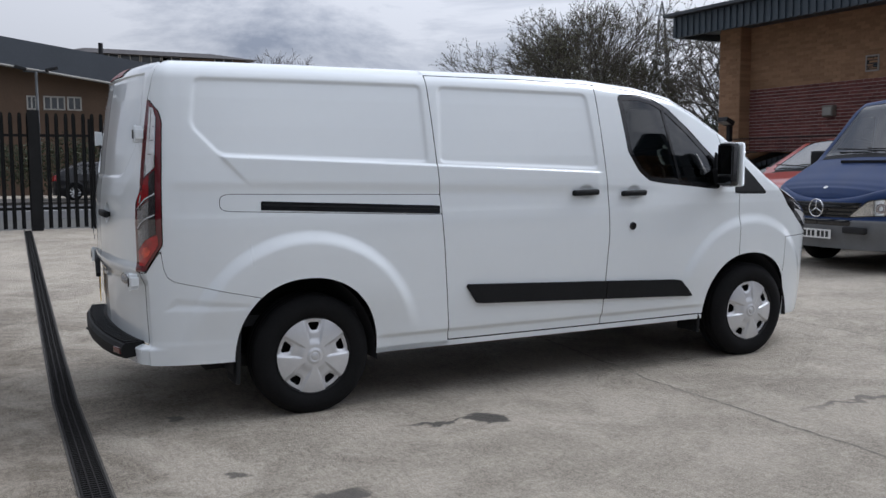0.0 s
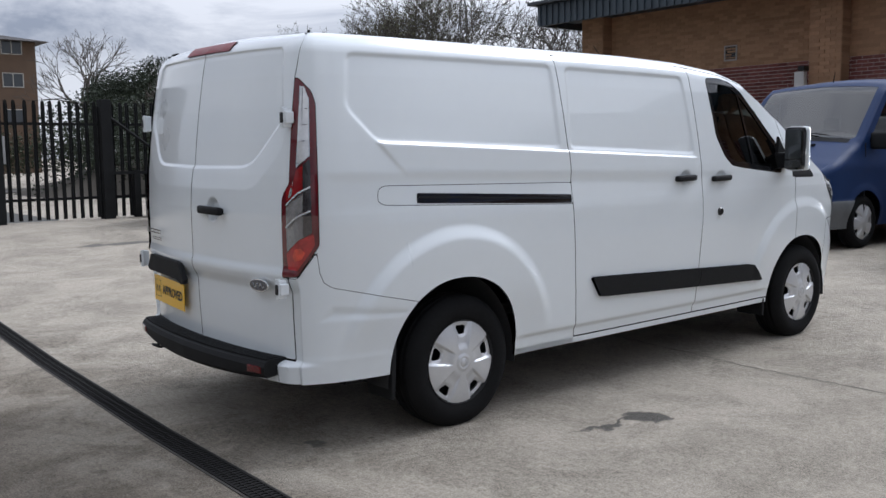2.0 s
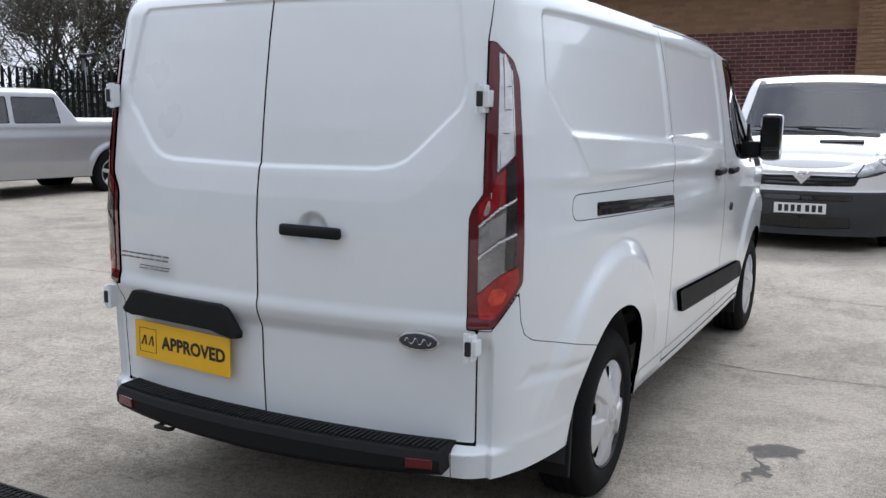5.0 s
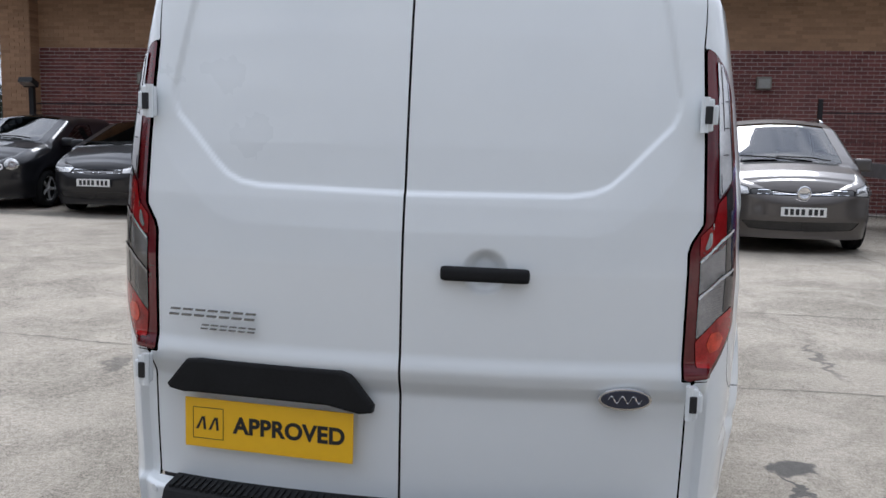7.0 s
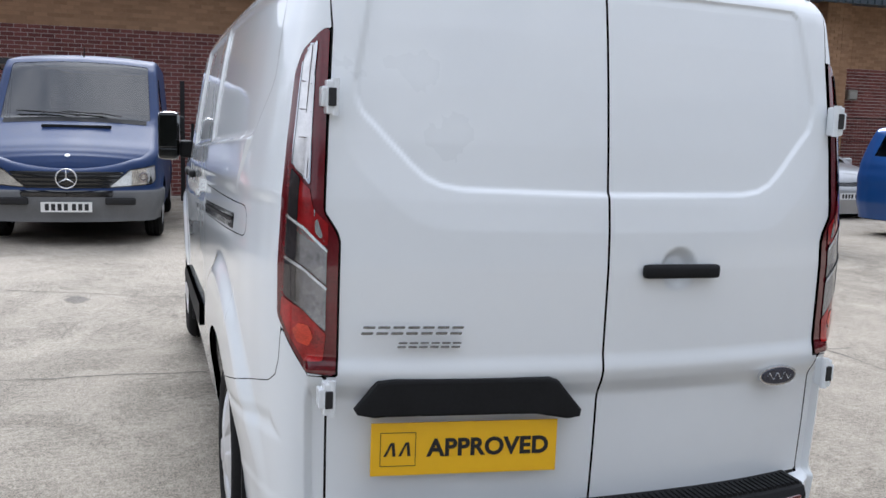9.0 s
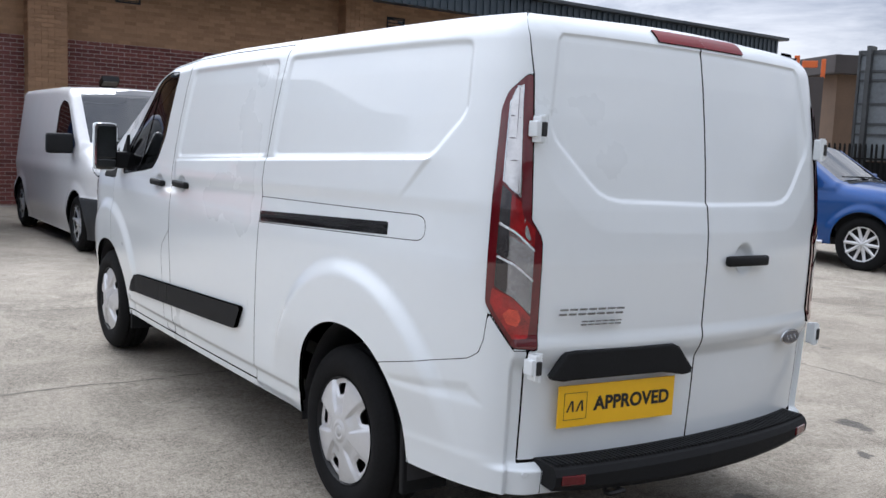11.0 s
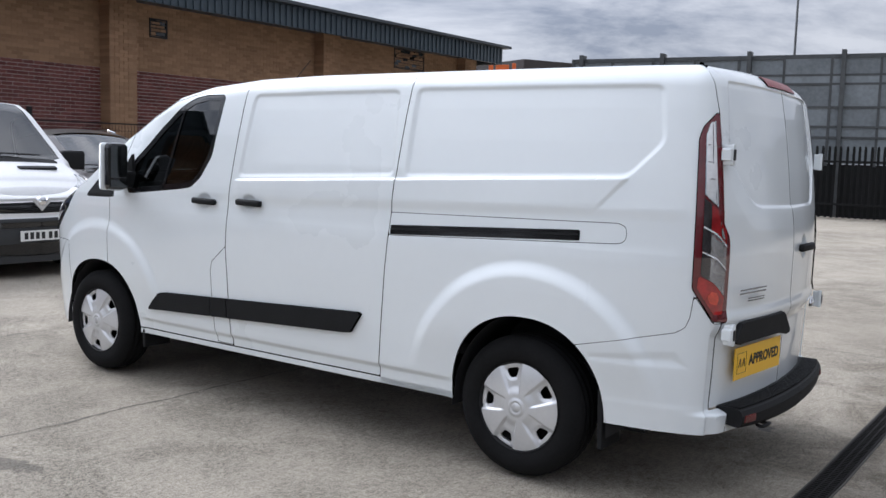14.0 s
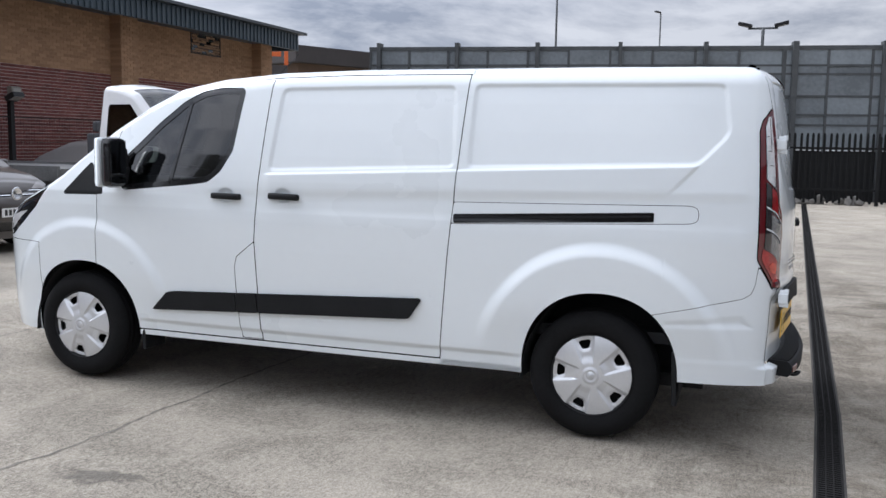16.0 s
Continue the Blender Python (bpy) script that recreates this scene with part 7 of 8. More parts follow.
for y in (-2.0, 3.4, 10.2, -9.4):
    post_lamp(14.1, y, 2.3)
for y in (-5.0, 6.6, 0.6):
    p = thing("fence_post", "plain black steel post before the wall", "post", pose(14.1, y, 0), group="fence posts")
    part("post", boxes((-0.04, 0.04, -0.04, 0.04, 0, 2.2), bevel=0.006), DARKMETAL, p)
WHITEBOX = material("white_plastic_box", (0.6, 0.6, 0.58), 0.4, vary=0.06, scale=7)
bx = thing("alarm_box", "white cabinet fixed to a buff pilaster", "box", pose(WALLX - 0.35, 5.42, 2.62))
part("case", boxes((-0.12, 0.0, -0.11, 0.11, -0.28, 0.28), bevel=0.015), WHITEBOX, bx)
part("camera_head", boxes((-0.3, -0.1, -0.2, -0.06, 0.28, 0.38), bevel=0.015), DARKMETAL, bx)


def mesh_panel(y0, y1, h=2.0, x=14.1):
    root = thing("mesh_fence_panel", "dark welded wire mesh fence panel before the wall", "fence", pose(x, 0, 0), group="mesh fence panels")
    bm = bmesh.new()
    for y in np.arange(y0, y1, 0.075):
        box(bm, -0.0025, 0.0025, y - 0.0025, y + 0.0025, 0.0, h)
    for z in np.arange(0.1, h + 0.01, 0.19):
        box(bm, -0.004, 0.004, y0, y1, z - 0.004, z + 0.004)
    tagged(part("wire_mesh", bm, DARKMETAL, root), kind="stuff")
    part("top_rail", boxes((-0.012, 0.012, y0, y1, h - 0.01, h + 0.015)), DARKMETAL, root)
    return root


for y0, y1 in ((3.5, 6.55), (-7.6, -5.05), (-9.35, -7.65), (6.65, 10.1), (-12.5, -9.45), (-16, -12.6)):
    mesh_panel(y0, y1, 1.95)
# pale kerb along the wall foot
kerb = part("kerb", boxes((14.9, WALLX - 0.01, -21, 11, 0, 0.06), bevel=0.01), material("pale_kerb_concrete", (0.42, 0.40, 0.36), 0.9, vary=0.15, scale=4, bump=0.3), None)
tagged(kerb, "pale concrete strip along the wall foot", "kerb", kind="structure")

# ---- palisade fences ----
PALEBLACK = material("black_painted_steel", (0.012, 0.0125, 0.013), 0.75, spec=0.2, vary=0.3, scale=5, bump=0.1, bump_scale=90)


def pale_mesh(h):
    me = bpy.data.meshes.new("pale")
    w = 0.036
    prof = [(-w, 0.0), (-w * 0.55, 0.018), (0, 0.004), (w * 0.55, 0.018), (w, 0.0)]
    v = [(x, y, 0.05) for x, y in prof] + [(x, y, h - 0.10) for x, y in prof] + [(-w * 0.75, 0.006, h - 0.02), (0, 0.004, h), (w * 0.75, 0.006, h - 0.02)]
    f = [(i, i + 1, i + 6, i + 5) for i in range(4)] + [(5, 6, 10), (6, 7, 11, 10), (7, 8, 12, 11), (8, 9, 12)]
    v2 = [(x, y - 0.004, z) for x, y, z in v]
    k = len(v)
    f2 = [tuple(k + i for i in q[::-1]) for q in f]
    me.from_pydata(v + v2, [], f + f2)
    me.materials.append(PALEBLACK)
    return me


def palisade(x0, y0, x1, y1, h, label, posts=(), z=0.0):
    length, ang = math.hypot(x1 - x0, y1 - y0), math.degrees(math.atan2(y1 - y0, x1 - x0))
    root = thing("palisade_fence", label, "fence", pose(x0, y0, z, 0, 0, ang))
    me = pale_mesh(h)
    n = int(length / 0.155)
    for k in range(n):
        ob = new("pale", me)
        ob.parent = root
        ob.matrix_basis = pose(0.08 + k * 0.155, 0, 0, random.uniform(-0.3, 0.3), random.uniform(-0.5, 0.5), 0)
    for z in (0.42, h - 0.42):
        part("rail", boxes((0, length, 0.02, 0.065, z - 0.025, z + 0.025)), PALEBLACK, root)
    for x in list(np.arange(0.0, length, 2.75)):
        part("post", boxes((x - 0.05, x + 0.05, 0.03, 0.1, 0, h - 0.1)), PALEBLACK, root)
    for x in posts:
        part("gate_post", boxes((x - 0.10, x + 0.10, -0.08, 0.12, 0, h + 0.04), bevel=0.01), PALEBLACK, root, "thick black gate post")
    return root


north = palisade(-16.0, FY, 24.0, FY, 2.2, "tall black steel palisade fence with a gate", posts=(15.5, 17.4, 19.33), z=0.2)
part("brace", tube(bmesh.new(), [(19.42, -0.05, 1.9), (20.65, -0.05, 1.0)], 0.03, sides=6), PALEBLACK, north)
part("low_post", boxes((19.80, 19.92, -0.12, 0.0, 0, 0.92)), PALEBLACK, north)
part("low_rail", boxes((19.4, 24.0, -0.1, -0.04, 0.84, 0.90)), PALEBLACK, north)
south = palisade(-20.0, -23.0, 12.5, -21.6, 2.0, "black steel palisade fence below the tall steel screen")
bk = thing("concrete_block", "rough pale concrete block at the fence foot", "block", pose(4.30, 12.70, 0.19, 0, 0, 12))
part("block", boxes((-0.3, 0.3, -0.15, 0.15, 0, 0.4), bevel=0.02), CHANNEL_EDGE, bk)
SIGNW = material("white_sign_board", (0.62, 0.63, 0.63), 0.5, vary=0.05, scale=3)
for x, w, h, z in ((4.98, 0.45, 0.45, 1.92), (1.42, 0.46, 0.5, 1.52), (11.2, 0.5, 0.5, 1.8)):
    sg = thing("sign_board", "plain white board beyond the fence", "sign", pose(x, FY + 0.35, z), group="boards beyond the fence")
    part("board", boxes((-w / 2, w / 2, -0.01, 0.01, -h / 2, h / 2), bevel=0.003), SIGNW, sg)
    part("post", boxes((-0.03, 0.03, 0.012, 0.07, -z, h / 2)), DARKMETAL, sg)

# rubble at the foot of the far fence
rub = bmesh.new()
rr = random.Random(5)
for k in range(26):
    s = rr.uniform(0.05, 0.22)
    mm = Matrix.Translation((-1.6 - rr.uniform(-0.4, 1.5), -22.2 - rr.uniform(0, 0.5), s * 0.4)) @ Euler((rr.random() * 3, rr.random() * 3, rr.random() * 3)).to_matrix().to_4x4() @ Matrix.Diagonal((s, s * 0.8, s * 0.6, 1))
    bmesh.ops.create_icosphere(rub, subdivisions=1, radius=1, matrix=mm)
tagged(part("rubble", rub, CHANNEL_EDGE, None), "low heap of pale rubble by the fence", "rubble", kind="stuff")

# ---- tall steel screen to the south ----
STEEL = material("weathered_grey_steel_sheet", (0.18, 0.20, 0.215), 0.5, metal=0.25, vary=0.3, scale=0.9, bump=0.15, bump_scale=5, per_piece=0.28)
STEELFRAME = material("dull_grey_steel_frame", (0.075, 0.08, 0.083), 0.6, metal=0.3, vary=0.3, scale=4)


def steel_bay(x0, y0, x1, y1, h):
    length, ang = math.hypot(x1 - x0, y1 - y0), math.degrees(math.atan2(y1 - y0, x1 - x0))
    root = thing("steel_screen", "tall weathered grey steel screen of framed sheets", "screen", pose(x0, y0, 0, 0, 0, ang), group="steel screens")
    n = max(1, round(length / 1.25))
    w = length / n
    zs = [1.55, 2.25, 2.55, 3.1, 3.75, 4.0, h - 0.06]
    for k in range(n):
        for a, b in zip(zs, zs[1:]):
            bm = bmesh.new()
            box(bm, k * w + 0.03, (k + 1) * w - 0.03, -0.02, 0.02, a + 0.02, b - 0.02)
            bmesh.ops.transform(bm, matrix=Matrix.Rotation(radians(random.uniform(-0.35, 0.35)), 4, "X"), verts=bm.verts)
            part("sheet", bm, STEEL, root)
    for k in range(n + 1):
        part("upright", boxes((k * w - 0.035, k * w + 0.035, -0.06, 0.09, 1.45, h)), STEELFRAME, root)
        if k % 2 == 0:
            part("stanchion", boxes((k * w + 0.24, k * w + 0.36, -0.2, 0.2, 0, h + 0.14)), STEELFRAME, root)
    for z in zs:
        part("cross_rail", boxes((0, length, -0.05, 0.075, z - 0.03, z + 0.03)), STEELFRAME, root)
    part("top_rail", boxes((-0.05, length + 0.05, -0.03, 0.1, h - 0.05, h + 0.03)), STEELFRAME, root)
    part("lower_sheet", boxes((0, length, -0.02, 0.02, 0, 1.5)), PALEBLACK, root, "black lower sheeting")
    return root


steel_bay(11.6, -21.9, -0.9, -23.9, 4.55)
steel_bay(-0.95, -23.9, -13.0, -25.6, 4.55)


def floodlight_mast(x, y, h, heads, label):
    root = thing("lamp_mast", label, "lamp post", pose(x, y, 0), group="lamp masts")
    part("mast", tube(bmesh.new(), [(0, 0, 0), (0, 0, h)], 0.07, 0.05, sides=10), STEELFRAME, root, smooth=True)
    if heads == 2:
        part("crossarm", boxes((-0.45, 0.45, -0.03, 0.03, h - 0.03, h + 0.03)), STEELFRAME, root)
    for k in range(heads):
        sx = (-1 if k == 0 else 1) if heads == 2 else 1
        bm = boxes((-0.22, 0.22, -0.16, 0.16, -0.05, 0.05), bevel=0.015)
        bmesh.ops.transform(bm, matrix=Matrix.Translation((sx * 0.55 if heads == 2 else 0.2, 0, h + 0.12)) @ Matrix.Rotation(radians(-14 * sx), 4, "Y"), verts=bm.verts)
        part("lamp_head", bm, DARKMETAL, root)
    return root


floodlight_mast(-0.25, -26.0, 5.35, 2, "steel mast with twin floodlights behind the screen")
floodlight_mast(7.1, -60.0, 10.6, 1, "tall street lamp beyond the screen")
floodlight_mast(10.9, -45.0, 13.5, 1, "tall slim mast beyond the screen")
floodlight_mast(0.95, 33.0, 5.05, 2, "steel mast with twin floodlights beyond the fence")
floodlight_mast(9.9, 21.5, 4.0, 2, "steel mast with twin floodlights beyond the fence")
floodlight_mast(16.5, 20.5, 3.2, 1, "slim lamp post beyond the fence")

# ---- street and far buildings ----
ASPHALT = material("street_asphalt", (0.055, 0.055, 0.057), 0.9, vary=0.2, scale=1.5, bump=0.3, bump_scale=60)
verge = part("verge", boxes((-60, 60, FY + 0.25, 21.0, -0.1, 0.008)), material("dark_verge", (0.065, 0.064, 0.058), 0.95, vary=0.35, scale=2.0, bump=0.4, bump_scale=50), None)
tagged(verge, "dark worn verge between fence and street", "verge", kind="structure")
road = part("road", boxes((-120, 120, 21.0, 31.5, -0.1, 0.012)), ASPHALT, None)
tagged(road, "grey asphalt street beyond the fence", "road", kind="structure")
LINEPAINT = material("white_road_paint", (0.6, 0.6, 0.58), 0.7, vary=0.15, scale=3)
for k in range(14):
    mk = part("road_marking", boxes((-30 + k * 6, -26 + k * 6, 26.2, 26.32, 0.01, 0.016)), LINEPAINT, None)
    tagged(mk, "white centre line dash on the street", "road marking", group="centre line dashes", kind="structure")
pv = part("pavement", boxes((-120, 120, 31.5, 36.0, -0.1, 0.12), bevel=0.01), DIRTY_EDGE, None)
tagged(pv, "grey pavement across the street", "pavement", kind="structure")
BROWNBRICK = material("far_brown_brick", (0.11, 0.072, 0.048), 0.9, vary=0.18, scale=1.2, bump=0.2, bump_scale=12)
GREYROOF = material("far_blue_grey_roof", (0.075, 0.085, 0.10), 0.6, vary=0.12, scale=0.8)
CREAM = material("far_cream_render", (0.42, 0.41, 0.38), 0.8, vary=0.08, scale=0.7)
FARROOF = material("far_dark_roof", (0.045, 0.04, 0.04), 0.85, vary=0.2, scale=1.0)
FARGLASS = material("far_window_glass", (0.035, 0.04, 0.045), 0.12, coat=0.3)


def far_window(parent, x, y, z, w, h, panes=2):
    wd = new("window")
    wd.parent = parent
    wd.matrix_basis = pose(x, y, z)
    part("window_frame", boxes((-w / 2, w / 2, -0.06, -0.02, h / 2 - 0.07, h / 2), (-w / 2, w / 2, -0.06, -0.02, -h / 2, -h / 2 + 0.07), *[(-w / 2 + w * k / panes - 0.035, -w / 2 + w * k / panes + 0.035, -0.06, -0.02, -h / 2, h / 2) for k in range(panes + 1)]), CREAM, wd)
    part("pane", boxes((-w / 2, w / 2, -0.03, 0.0, -h / 2, h / 2)), FARGLASS, wd)


hall = thing("brick_hall", "brown brick hall with a grey monopitch roof across the street", "building", pose(0, 45, 0))
def hall_z(x, base):
    return base - 0.144 * x


v = [(x, y, z) for x in (-14, 7.6) for y, z in ((0, 0), (0, hall_z(x, 6.45)), (14, hall_z(x, 6.45)), (14, 0))]
link_mesh("wall", v, [(0, 4, 5, 1), (1, 5, 6, 2), (2, 6, 7, 3), (0, 1, 2, 3), (4, 7, 6, 5)], BROWNBRICK, hall, smooth=False)
v = [(x, y, hall_z(x, z)) for x in (-15, 8.1) for y, z in ((-0.8, 6.43), (-0.8, 7.79), (15, 8.2), (15, 6.43))]
link_mesh("roof", v, [(0, 4, 5, 1), (1, 5, 6, 2), (2, 6, 7, 3), (3, 7, 4, 0), (0, 1, 2, 3), (4, 7, 6, 5)], GREYROOF, hall, smooth=False)
part("gutter", tube(bmesh.new(), [(-15, -0.88, hall_z(-15, 6.42)), (8.1, -0.88, hall_z(8.1, 6.42))], 0.06, sides=6), CREAM, hall)
for x, w in ((1.5, 0.4), (2.55, 0.95), (3.5, 0.62)):
    far_window(hall, x, 0, 4.64, w, 0.7, 3 if w > 0.8 else 2)
for x in (-3.2, 5.4):
    part("downpipe", boxes((x - 0.05, x + 0.05, -0.1, 0, 0, 5.4)), DARKMETAL, hall)
part("vent_pipe", tube(bmesh.new(), [(5.0, 1.0, 6.6), (5.0, 1.0, 7.9)], 0.12, sides=10), DARKMETAL, hall)

school = thing("school_block", "three-storey brick and cream school block with a dark roof", "building", pose(0, 78, 0))
part("wall", boxes((7, 21.5, 0, 12, 0, 11.0)), BROWNBRICK, school)
for z in (4.6, 7.6, 10.3):
    part("band", boxes((7, 16.2, -0.05, 0, z - 1.35, z - 0.35)), CREAM, school)
    for k in range(5):
        far_window(school, 8.0 + k * 1.75, 0, z + 0.2, 1.6, 1.2, 2)
    far_window(school, 19.6, 0, z + 0.2, 1.6, 1.2, 2)
v = [(6, -1, 11.0), (22.4, -1, 11.0), (22.4, 13, 11.0), (6, 13, 11.0), (8.5, 6, 12.2), (20, 6, 12.2)]
link_mesh("roof", v, [(0, 1, 5, 4), (1, 2, 5), (2, 3, 4, 5), (3, 0, 4), (3, 2, 1, 0)], FARROOF, school, smooth=False)
lowb = thing("far_low_building", "low dark-roofed building beyond the brick building", "building", pose(30, -60, 0, 0, 0, -25))
part("wall", boxes((-6, 14, 0, 10, 0, 6.6)), BROWNBRICK, lowb)
part("roof", boxes((-6.6, 14.6, -0.6, 10.6, 6.6, 7.7), bevel=0.05), FARROOF, lowb)
sign = thing("rooftop_sign", "orange rooftop sign shapes far behind the building", "sign", pose(29.3, -46.5, 6.8, 0, 0, 32))
ORANGESIGN = material("orange_sign_paint", (0.55, 0.11, 0.02), 0.5, vary=0.06, scale=3)
part("stroke", boxes((-0.75, -0.5, -0.1, 0.1, -0.55, 0.55), bevel=0.04), ORANGESIGN, sign)
part("stroke", boxes((-0.3, 0.55, -0.1, 0.1, 0.05, 0.45), bevel=0.04), ORANGESIGN, sign)
part("stroke", boxes((0.7, 1.0, -0.1, 0.1, -0.3, 0.75), bevel=0.04), ORANGESIGN, sign)
part("support", boxes((-0.7, 0.9, 0.1, 0.2, -6.8, -0.5)), FARROOF, sign)


def pylon(x, y, h, base):
    root = thing("pylon", "far grey lattice electricity pylon", "pylon", pose(x, y, 0, 0, 0, 35), group="pylons")
    levels = [(0, base), (h * 0.3, base * 0.62), (h * 0.55, base * 0.36), (h * 0.75, base * 0.2), (h * 0.9, base * 0.14), (h, 0.05)]
    for sx in (1, -1):
        for sy in (1, -1):
            part("leg", tube(bmesh.new(), [(sx * w / 2, sy * w / 2, z) for z, w in levels], 0.11, 0.07, sides=4), STEELFRAME, root)
    for (z0, w0), (z1, w1) in zip(levels, levels[1:]):
        for s in (1, -1):
            part("lattice", tube(bmesh.new(), [(-w0 / 2, s * w0 / 2, z0), (w1 / 2, s * w1 / 2, z1)], 0.06, sides=4), STEELFRAME, root)
            part("lattice", tube(bmesh.new(), [(w0 / 2, s * w0 / 2, z0), (-w1 / 2, s * w1 / 2, z1)], 0.06, sides=4), STEELFRAME, root)
            part("lattice", tube(bmesh.new(), [(s * w0 / 2, -w0 / 2, z0), (s * w1 / 2, w1 / 2, z1)], 0.06, sides=4), STEELFRAME, root)
    for z in (h * 0.62, h * 0.76, h * 0.9):
        part("arm", tube(bmesh.new(), [(-base * 0.55, 0, z), (0, 0, z + 0.6), (base * 0.55, 0, z)], 0.08, sides=4), STEELFRAME, root)
    return root


pylon(97, 109, 27, 6.5)
wires = thing("power_lines", "thin power lines running from the pylon", "cable")
for z, o in ((16.5, -2.5), (20.5, 2.5), (24, 0)):
    pts = [(97 + o + 90 * t, 109 - 75 * t, z - 16 * t * (1 - t)) for t in np.linspace(0, 1, 13)]
    part("line", tube(bmesh.new(), pts, 0.035, sides=4), DARKMETAL, wires)

# the far side of the yard
west = palisade(-21.0, -26.0, -21.0, 16.0, 2.4, "black steel palisade fence along the far side of the yard")
shed = thing("grey_warehouse", "plain grey warehouse beyond the yard fence", "building", pose(-31, -2, 0))
part("wall", boxes((-10, 0, -30, 28, 0, 7.4)), material("grey_cladding", (0.20, 0.21, 0.22), 0.6, vary=0.08, scale=0.6), shed)
part("roof", boxes((-10.5, 0.5, -30.5, 28.5, 7.4, 8.0)), FARROOF, shed)

# ---- trees and scrub ----
BARK = material("grey_brown_bark", (0.105, 0.092, 0.078), 0.95, vary=0.3, scale=6, bump=0.5, bump_scale=40)
BUDS = material("spring_buds", (0.085, 0.085, 0.045), 0.9, vary=0.4, scale=3)
LEAF = material("dark_evergreen_leaf", (0.024, 0.034, 0.017), 0.75, vary=0.4, scale=2)
HEDGE = material("dull_hedge_leaf", (0.045, 0.055, 0.028), 0.8, vary=0.4, scale=2)


def bare_tree(name, label, m, h, spread, seed, twigs=5, budding=0.5, stems=1):
    """Tapered trunk or several stems, limbs that fork again and again, fine twigs and small buds."""
    rg = random.Random(seed)
    root = thing(name, label, "tree", m, group="trees")
    wood, fine, buds = bmesh.new(), bmesh.new(), []

    def grow(p, d, length, r, depth):
        q = p
        pts = [p]
        for _ in range(3):
            d = (d + Vector((rg.gauss(0, 0.12), rg.gauss(0, 0.12), rg.gauss(0.04, 0.08)))).normalized()
            q = q + d * length / 3
            pts.append(q)
        tube(wood if depth < 3 else fine, pts, r, r * 0.62, sides=7 if depth < 2 else (5 if depth < 3 else 3), cap=False)
        if depth >= twigs:
            buds.append((q, d))
            return
        kids = rg.choice((2, 3, 3)) if depth < 2 else rg.choice((2, 3, 3, 4))
        base = rg.random() * math.tau
        for k in range(kids):
            a = base + k * math.tau / kids + rg.gauss(0, 0.3)
            tilt = rg.uniform(0.35, 0.85) * spread
            side = d.orthogonal().normalized()
            side.rotate(Matrix.Rotation(a, 3, d))
            nd = (d * math.cos(tilt) + side * math.sin(tilt)).normalized()
            start = pts[rg.choice((2, 3, 3))]
            grow(start, nd, length * rg.uniform(0.62, 0.84), max(r * 0.60, 0.011), depth + 1)

    for k in range(stems):
        a, lean = k * 2.4, (0.0 if stems == 1 else rg.uniform(0.12, 0.5))
        grow(Vector((0.25 * math.cos(a), 0.25 * math.sin(a), 0)) * (stems > 1), Vector((math.cos(a) * lean, math.sin(a) * lean, 1)).normalized(), h * 0.30, h * (0.022 if stems == 1 else 0.012), 0)
    part("trunk", wood, BARK, root, "grey-brown trunk and limbs", smooth=True)
    vs, fs = [], []
    for q, d in buds:
        for _ in range(3 if budding else 0):
            if rg.random() > budding:
                continue
            c = q - d * rg.uniform(0, h * 0.05) + Vector((rg.gauss(0, 0.06), rg.gauss(0, 0.06), rg.gauss(0, 0.06)))
            a = Vector((rg.gauss(0, 1), rg.gauss(0, 1), rg.gauss(0, 1))).normalized() * rg.uniform(0.03, 0.07)
            b = a.orthogonal().normalized() * 0.04
            k = len(vs)
            vs += [c - a, c + b, c + a, c - b]
            fs.append((k, k + 1, k + 2, k + 3))
    cr = part("crown", fine, BARK, root, "fine bare twigs")
    if vs:
        tagged(link_mesh("bud", vs, fs, BUDS, cr, "small spring buds", smooth=False), kind="stuff")
    return root


t1 = bare_tree("bare_tree", "broad dense many-stemmed spring tree with fine budding twigs", pose(23.8, 27.6, 0), 9.2, 0.75, 3, 6, 0.7, stems=5)
t2 = bare_tree("bare_tree", "slender bare tree with open twigs", pose(17.3, 41.3, 0), 8.6, 0.7, 8, 6, 0.0)
t3 = bare_tree("bare_tree", "tall bare tree with upright limbs", pose(27.8, 24.4, 0), 8.6, 0.8, 15, 6, 0.0)
spots3 = [(t1, 22.2, 29.0, 0.88, 40), (t1, 25.4, 26.7, 0.72, 250), (t3, 13.6, 43.3, 1.05, 20), (t3, 26.5, 22.2, 1.0, 75), (t3, 28.1, 22.0, 0.95, 190), (t2, 30.4, 25.8, 0.95, 30), (t2, 19.0, 41.0, 0.8, 140), (t3, 10, 62, 0.8, 30), (t2, -19, -58, 1.0, 0), (t3, -30, -70, 1.0, 40), (t3, -45, -40, 1.0, 100),
          (t1, -27, 14, 0.8, 10), (t2, -28, 4, 0.8, 210), (t3, -27, -7, 0.8, 310), (t1, -29, -14, 0.9, 50), (t3, -28, 22, 0.9, 200), (t2, -26, -20, 0.8, 99)]
for src, x, y, s, a in spots3:
    c = copy_thing(src, pose(x, y, 0, 0, 0, a))
    c.scale = (s, s, s)


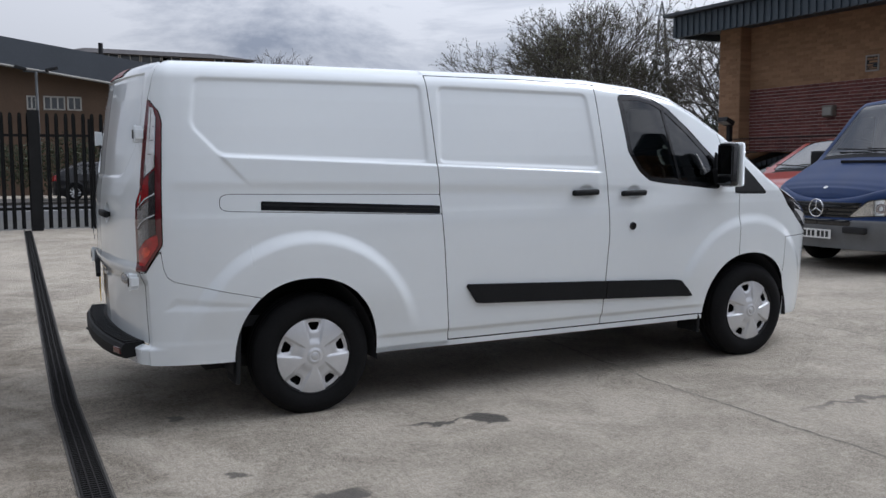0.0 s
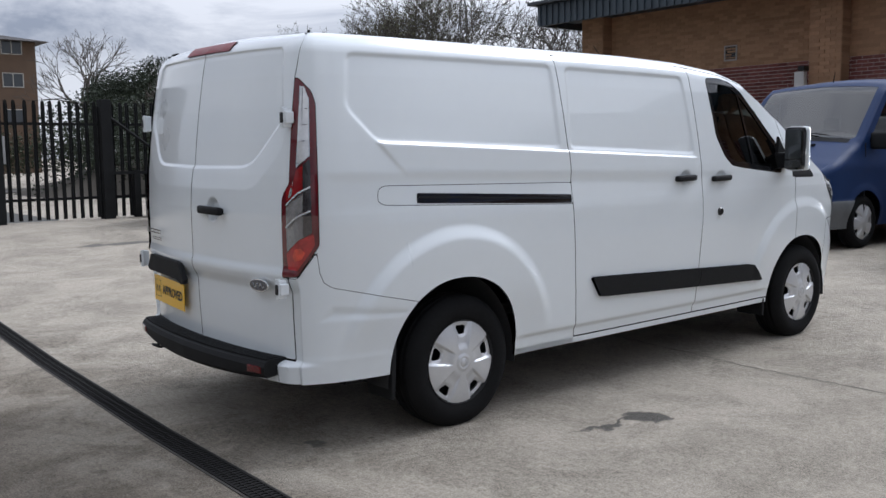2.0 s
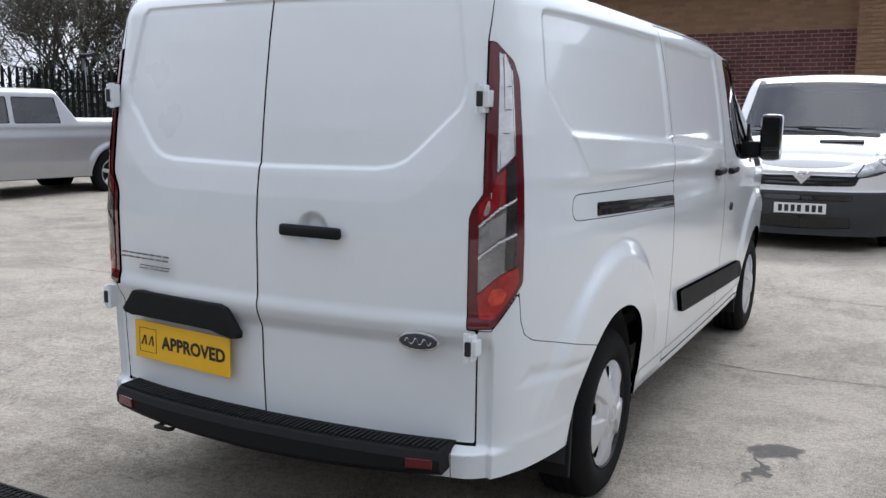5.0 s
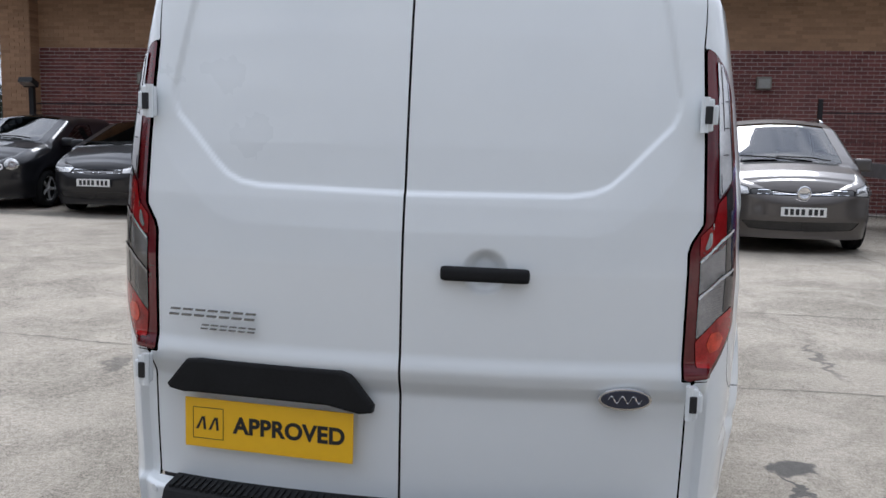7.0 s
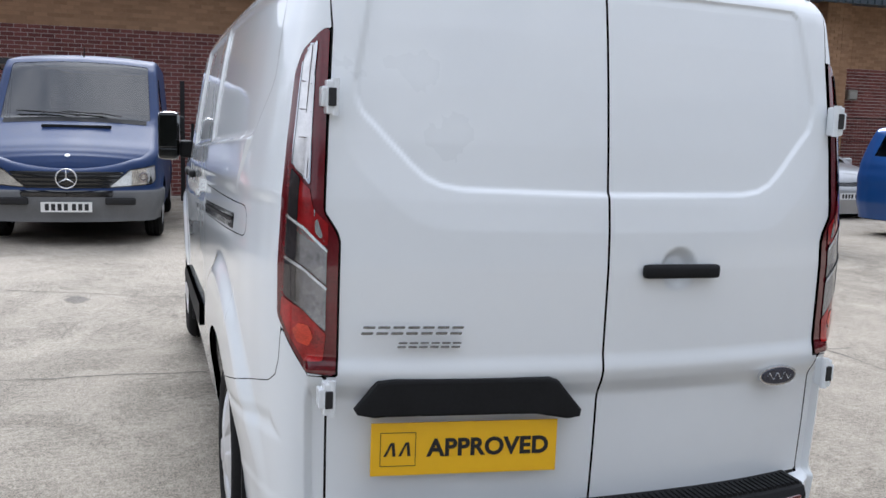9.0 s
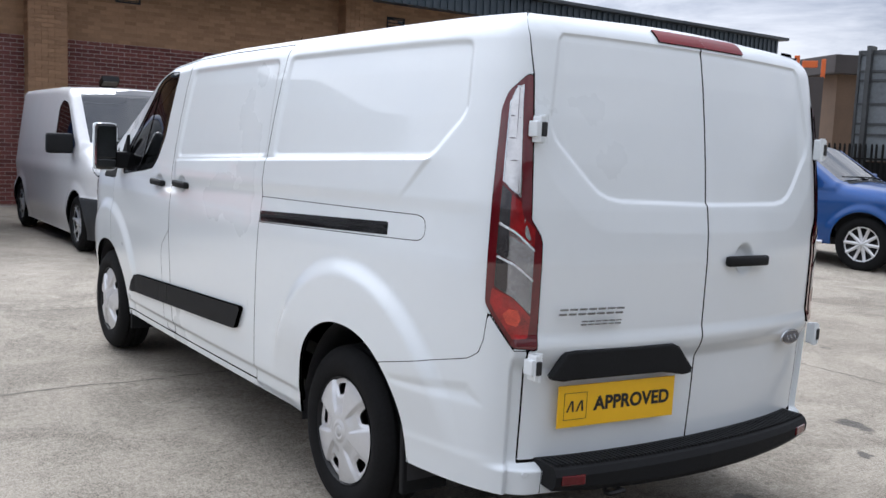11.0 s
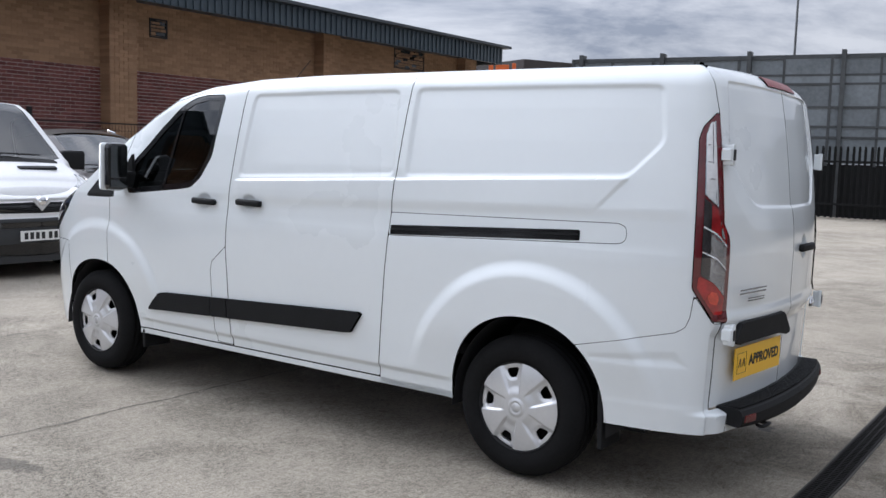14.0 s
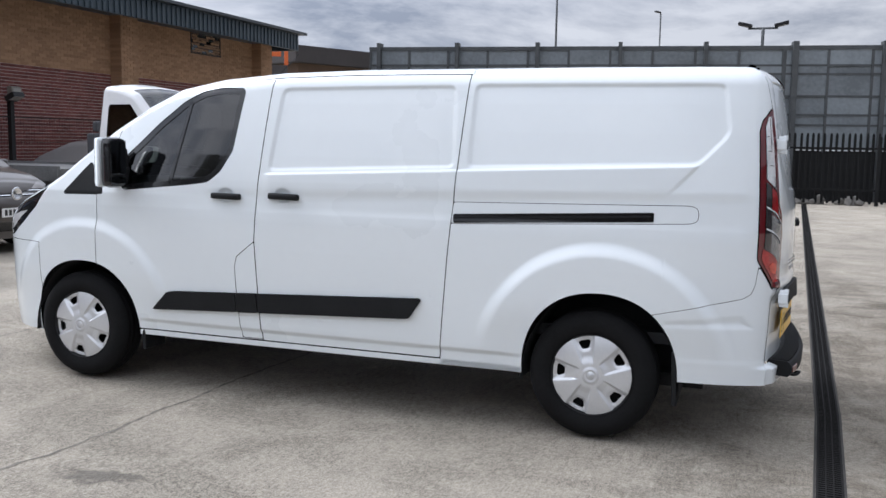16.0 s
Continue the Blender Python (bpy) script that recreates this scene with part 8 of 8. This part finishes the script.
def scrub(name, label, spots_, mat, seed, leaf=0.09, count=900):
    """A mass of small leaves in uneven clumps."""
    g = np.random.default_rng(seed)
    vs, fs = [], []
    for cx, cy, cz, rx, ry, rz in spots_:
        u = g.normal(size=(count, 3))
        u /= np.linalg.norm(u, axis=1, keepdims=True)
        rad = g.uniform(0.12, 1.05, size=(count, 1)) ** 0.5
        c = np.array([cx, cy, cz]) + u * rad * np.array([rx, ry, rz])
        c = c[c[:, 2] > 0.03]
        a = g.normal(size=c.shape)
        a /= np.linalg.norm(a, axis=1, keepdims=True)
        b = np.cross(a, g.normal(size=c.shape))
        b /= np.linalg.norm(b, axis=1, keepdims=True)
        s = leaf * g.uniform(0.6, 1.5, size=(len(c), 1))
        k = len(vs)
        quad = np.stack([c - a * s, c + b * s * 0.6, c + a * s, c - b * s * 0.6], 1).reshape(-1, 3)
        vs += quad.tolist()
        fs += [(k + 4 * i, k + 4 * i + 1, k + 4 * i + 2, k + 4 * i + 3) for i in range(len(c))]
    ob = link_mesh(name, vs, fs, mat, None, smooth=False)
    return tagged(ob, label, "vegetation", kind="stuff")


sr = random.Random(21)
bank = [(sr.uniform(8, 34), sr.uniform(23, 31), sr.uniform(0.6, 2.4), sr.uniform(1.2, 2.4), sr.uniform(1.0, 1.8), sr.uniform(1.0, 2.0)) for _ in range(60)]
bank += [(15.4 + sr.uniform(-1.6, 1.6), 42.2 + sr.uniform(-0.8, 0.8), sr.uniform(2.0, 5.6), 1.1, 0.9, 0.9) for _ in range(22)]
bank += [(20.5 + 0.9 * k + sr.uniform(-0.5, 0.5), 19.5 + sr.uniform(-1.0, 2.5), sr.uniform(0.8, 2.2), 1.4, 1.2, 1.0) for k in range(16)]
scrub("scrub_bank", "dark tangled evergreen scrub below the bare trees", bank, LEAF, 4, 0.047, 2300)
hedge = [(x, 37.5 + sr.uniform(-0.3, 0.3), sr.uniform(1.0, 2.4), 1.3, 0.8, sr.uniform(0.8, 1.3)) for x in np.arange(-24, 14, 1.1)]
scrub("street_hedge", "dull green ivy hedge across the street", hedge, HEDGE, 6, 0.055, 1300)
ivy = [(x, FY + 1.6 + sr.uniform(-0.2, 0.4), sr.uniform(0.4, 1.2), 0.9, 0.5, sr.uniform(0.4, 0.8)) for x in np.arange(7.5, 24, 0.8)]
scrub("fence_scrub", "low dark scrub growing behind the palisade", ivy, LEAF, 7, 0.04, 700)
wside = [(-25 + sr.uniform(-1.5, 1.5), y, sr.uniform(0.8, 2.4), 1.8, 1.6, sr.uniform(1.0, 2.0)) for y in np.arange(-28, 34, 2.0)]
scrub("west_scrub", "dark scrub beyond the far yard fence", wside, LEAF, 9, 0.08, 1000)
# earth banks under the scrub
v, f = [], []
for i, x in enumerate(np.linspace(6, 60, 28)):
    for j, (y, z) in enumerate(((22.3, 0.0), (24.5, 0.9), (27, 1.8), (30.5, 2.2), (36, 0.0))):
        v.append((x, y, max(0.0, z * min(1, (x - 6) / 6) + (noise.noise((x * 0.4, y * 0.5, 0)) * 0.4 if z else 0))))
for i in range(27):
    for j in range(4):
        k = i * 5 + j
        f.append((k, k + 5, k + 6, k + 1))
tagged(link_mesh("earth_bank", v, f, material("dark_earth", (0.05, 0.042, 0.03), 0.95, vary=0.3, scale=2, bump=0.6, bump_scale=12), None), "dark earth bank under the trees", "ground", kind="structure")

# single bricks of the wall stretch seen past the parked vans
me = bpy.data.meshes.new("brick")
me.from_pydata(BRICK_V, [], BRICK_F)
me.materials.append(REDPIECE)
for y, z, w in spots:
    if near(y, z):
        ob = new("brick", me)
        ob.parent = red_wall
        ob.matrix_basis = Matrix.Translation((WALLX + rng.uniform(-0.002, 0.002), y, z)) @ Matrix.Diagonal((1, w, 1, 1))
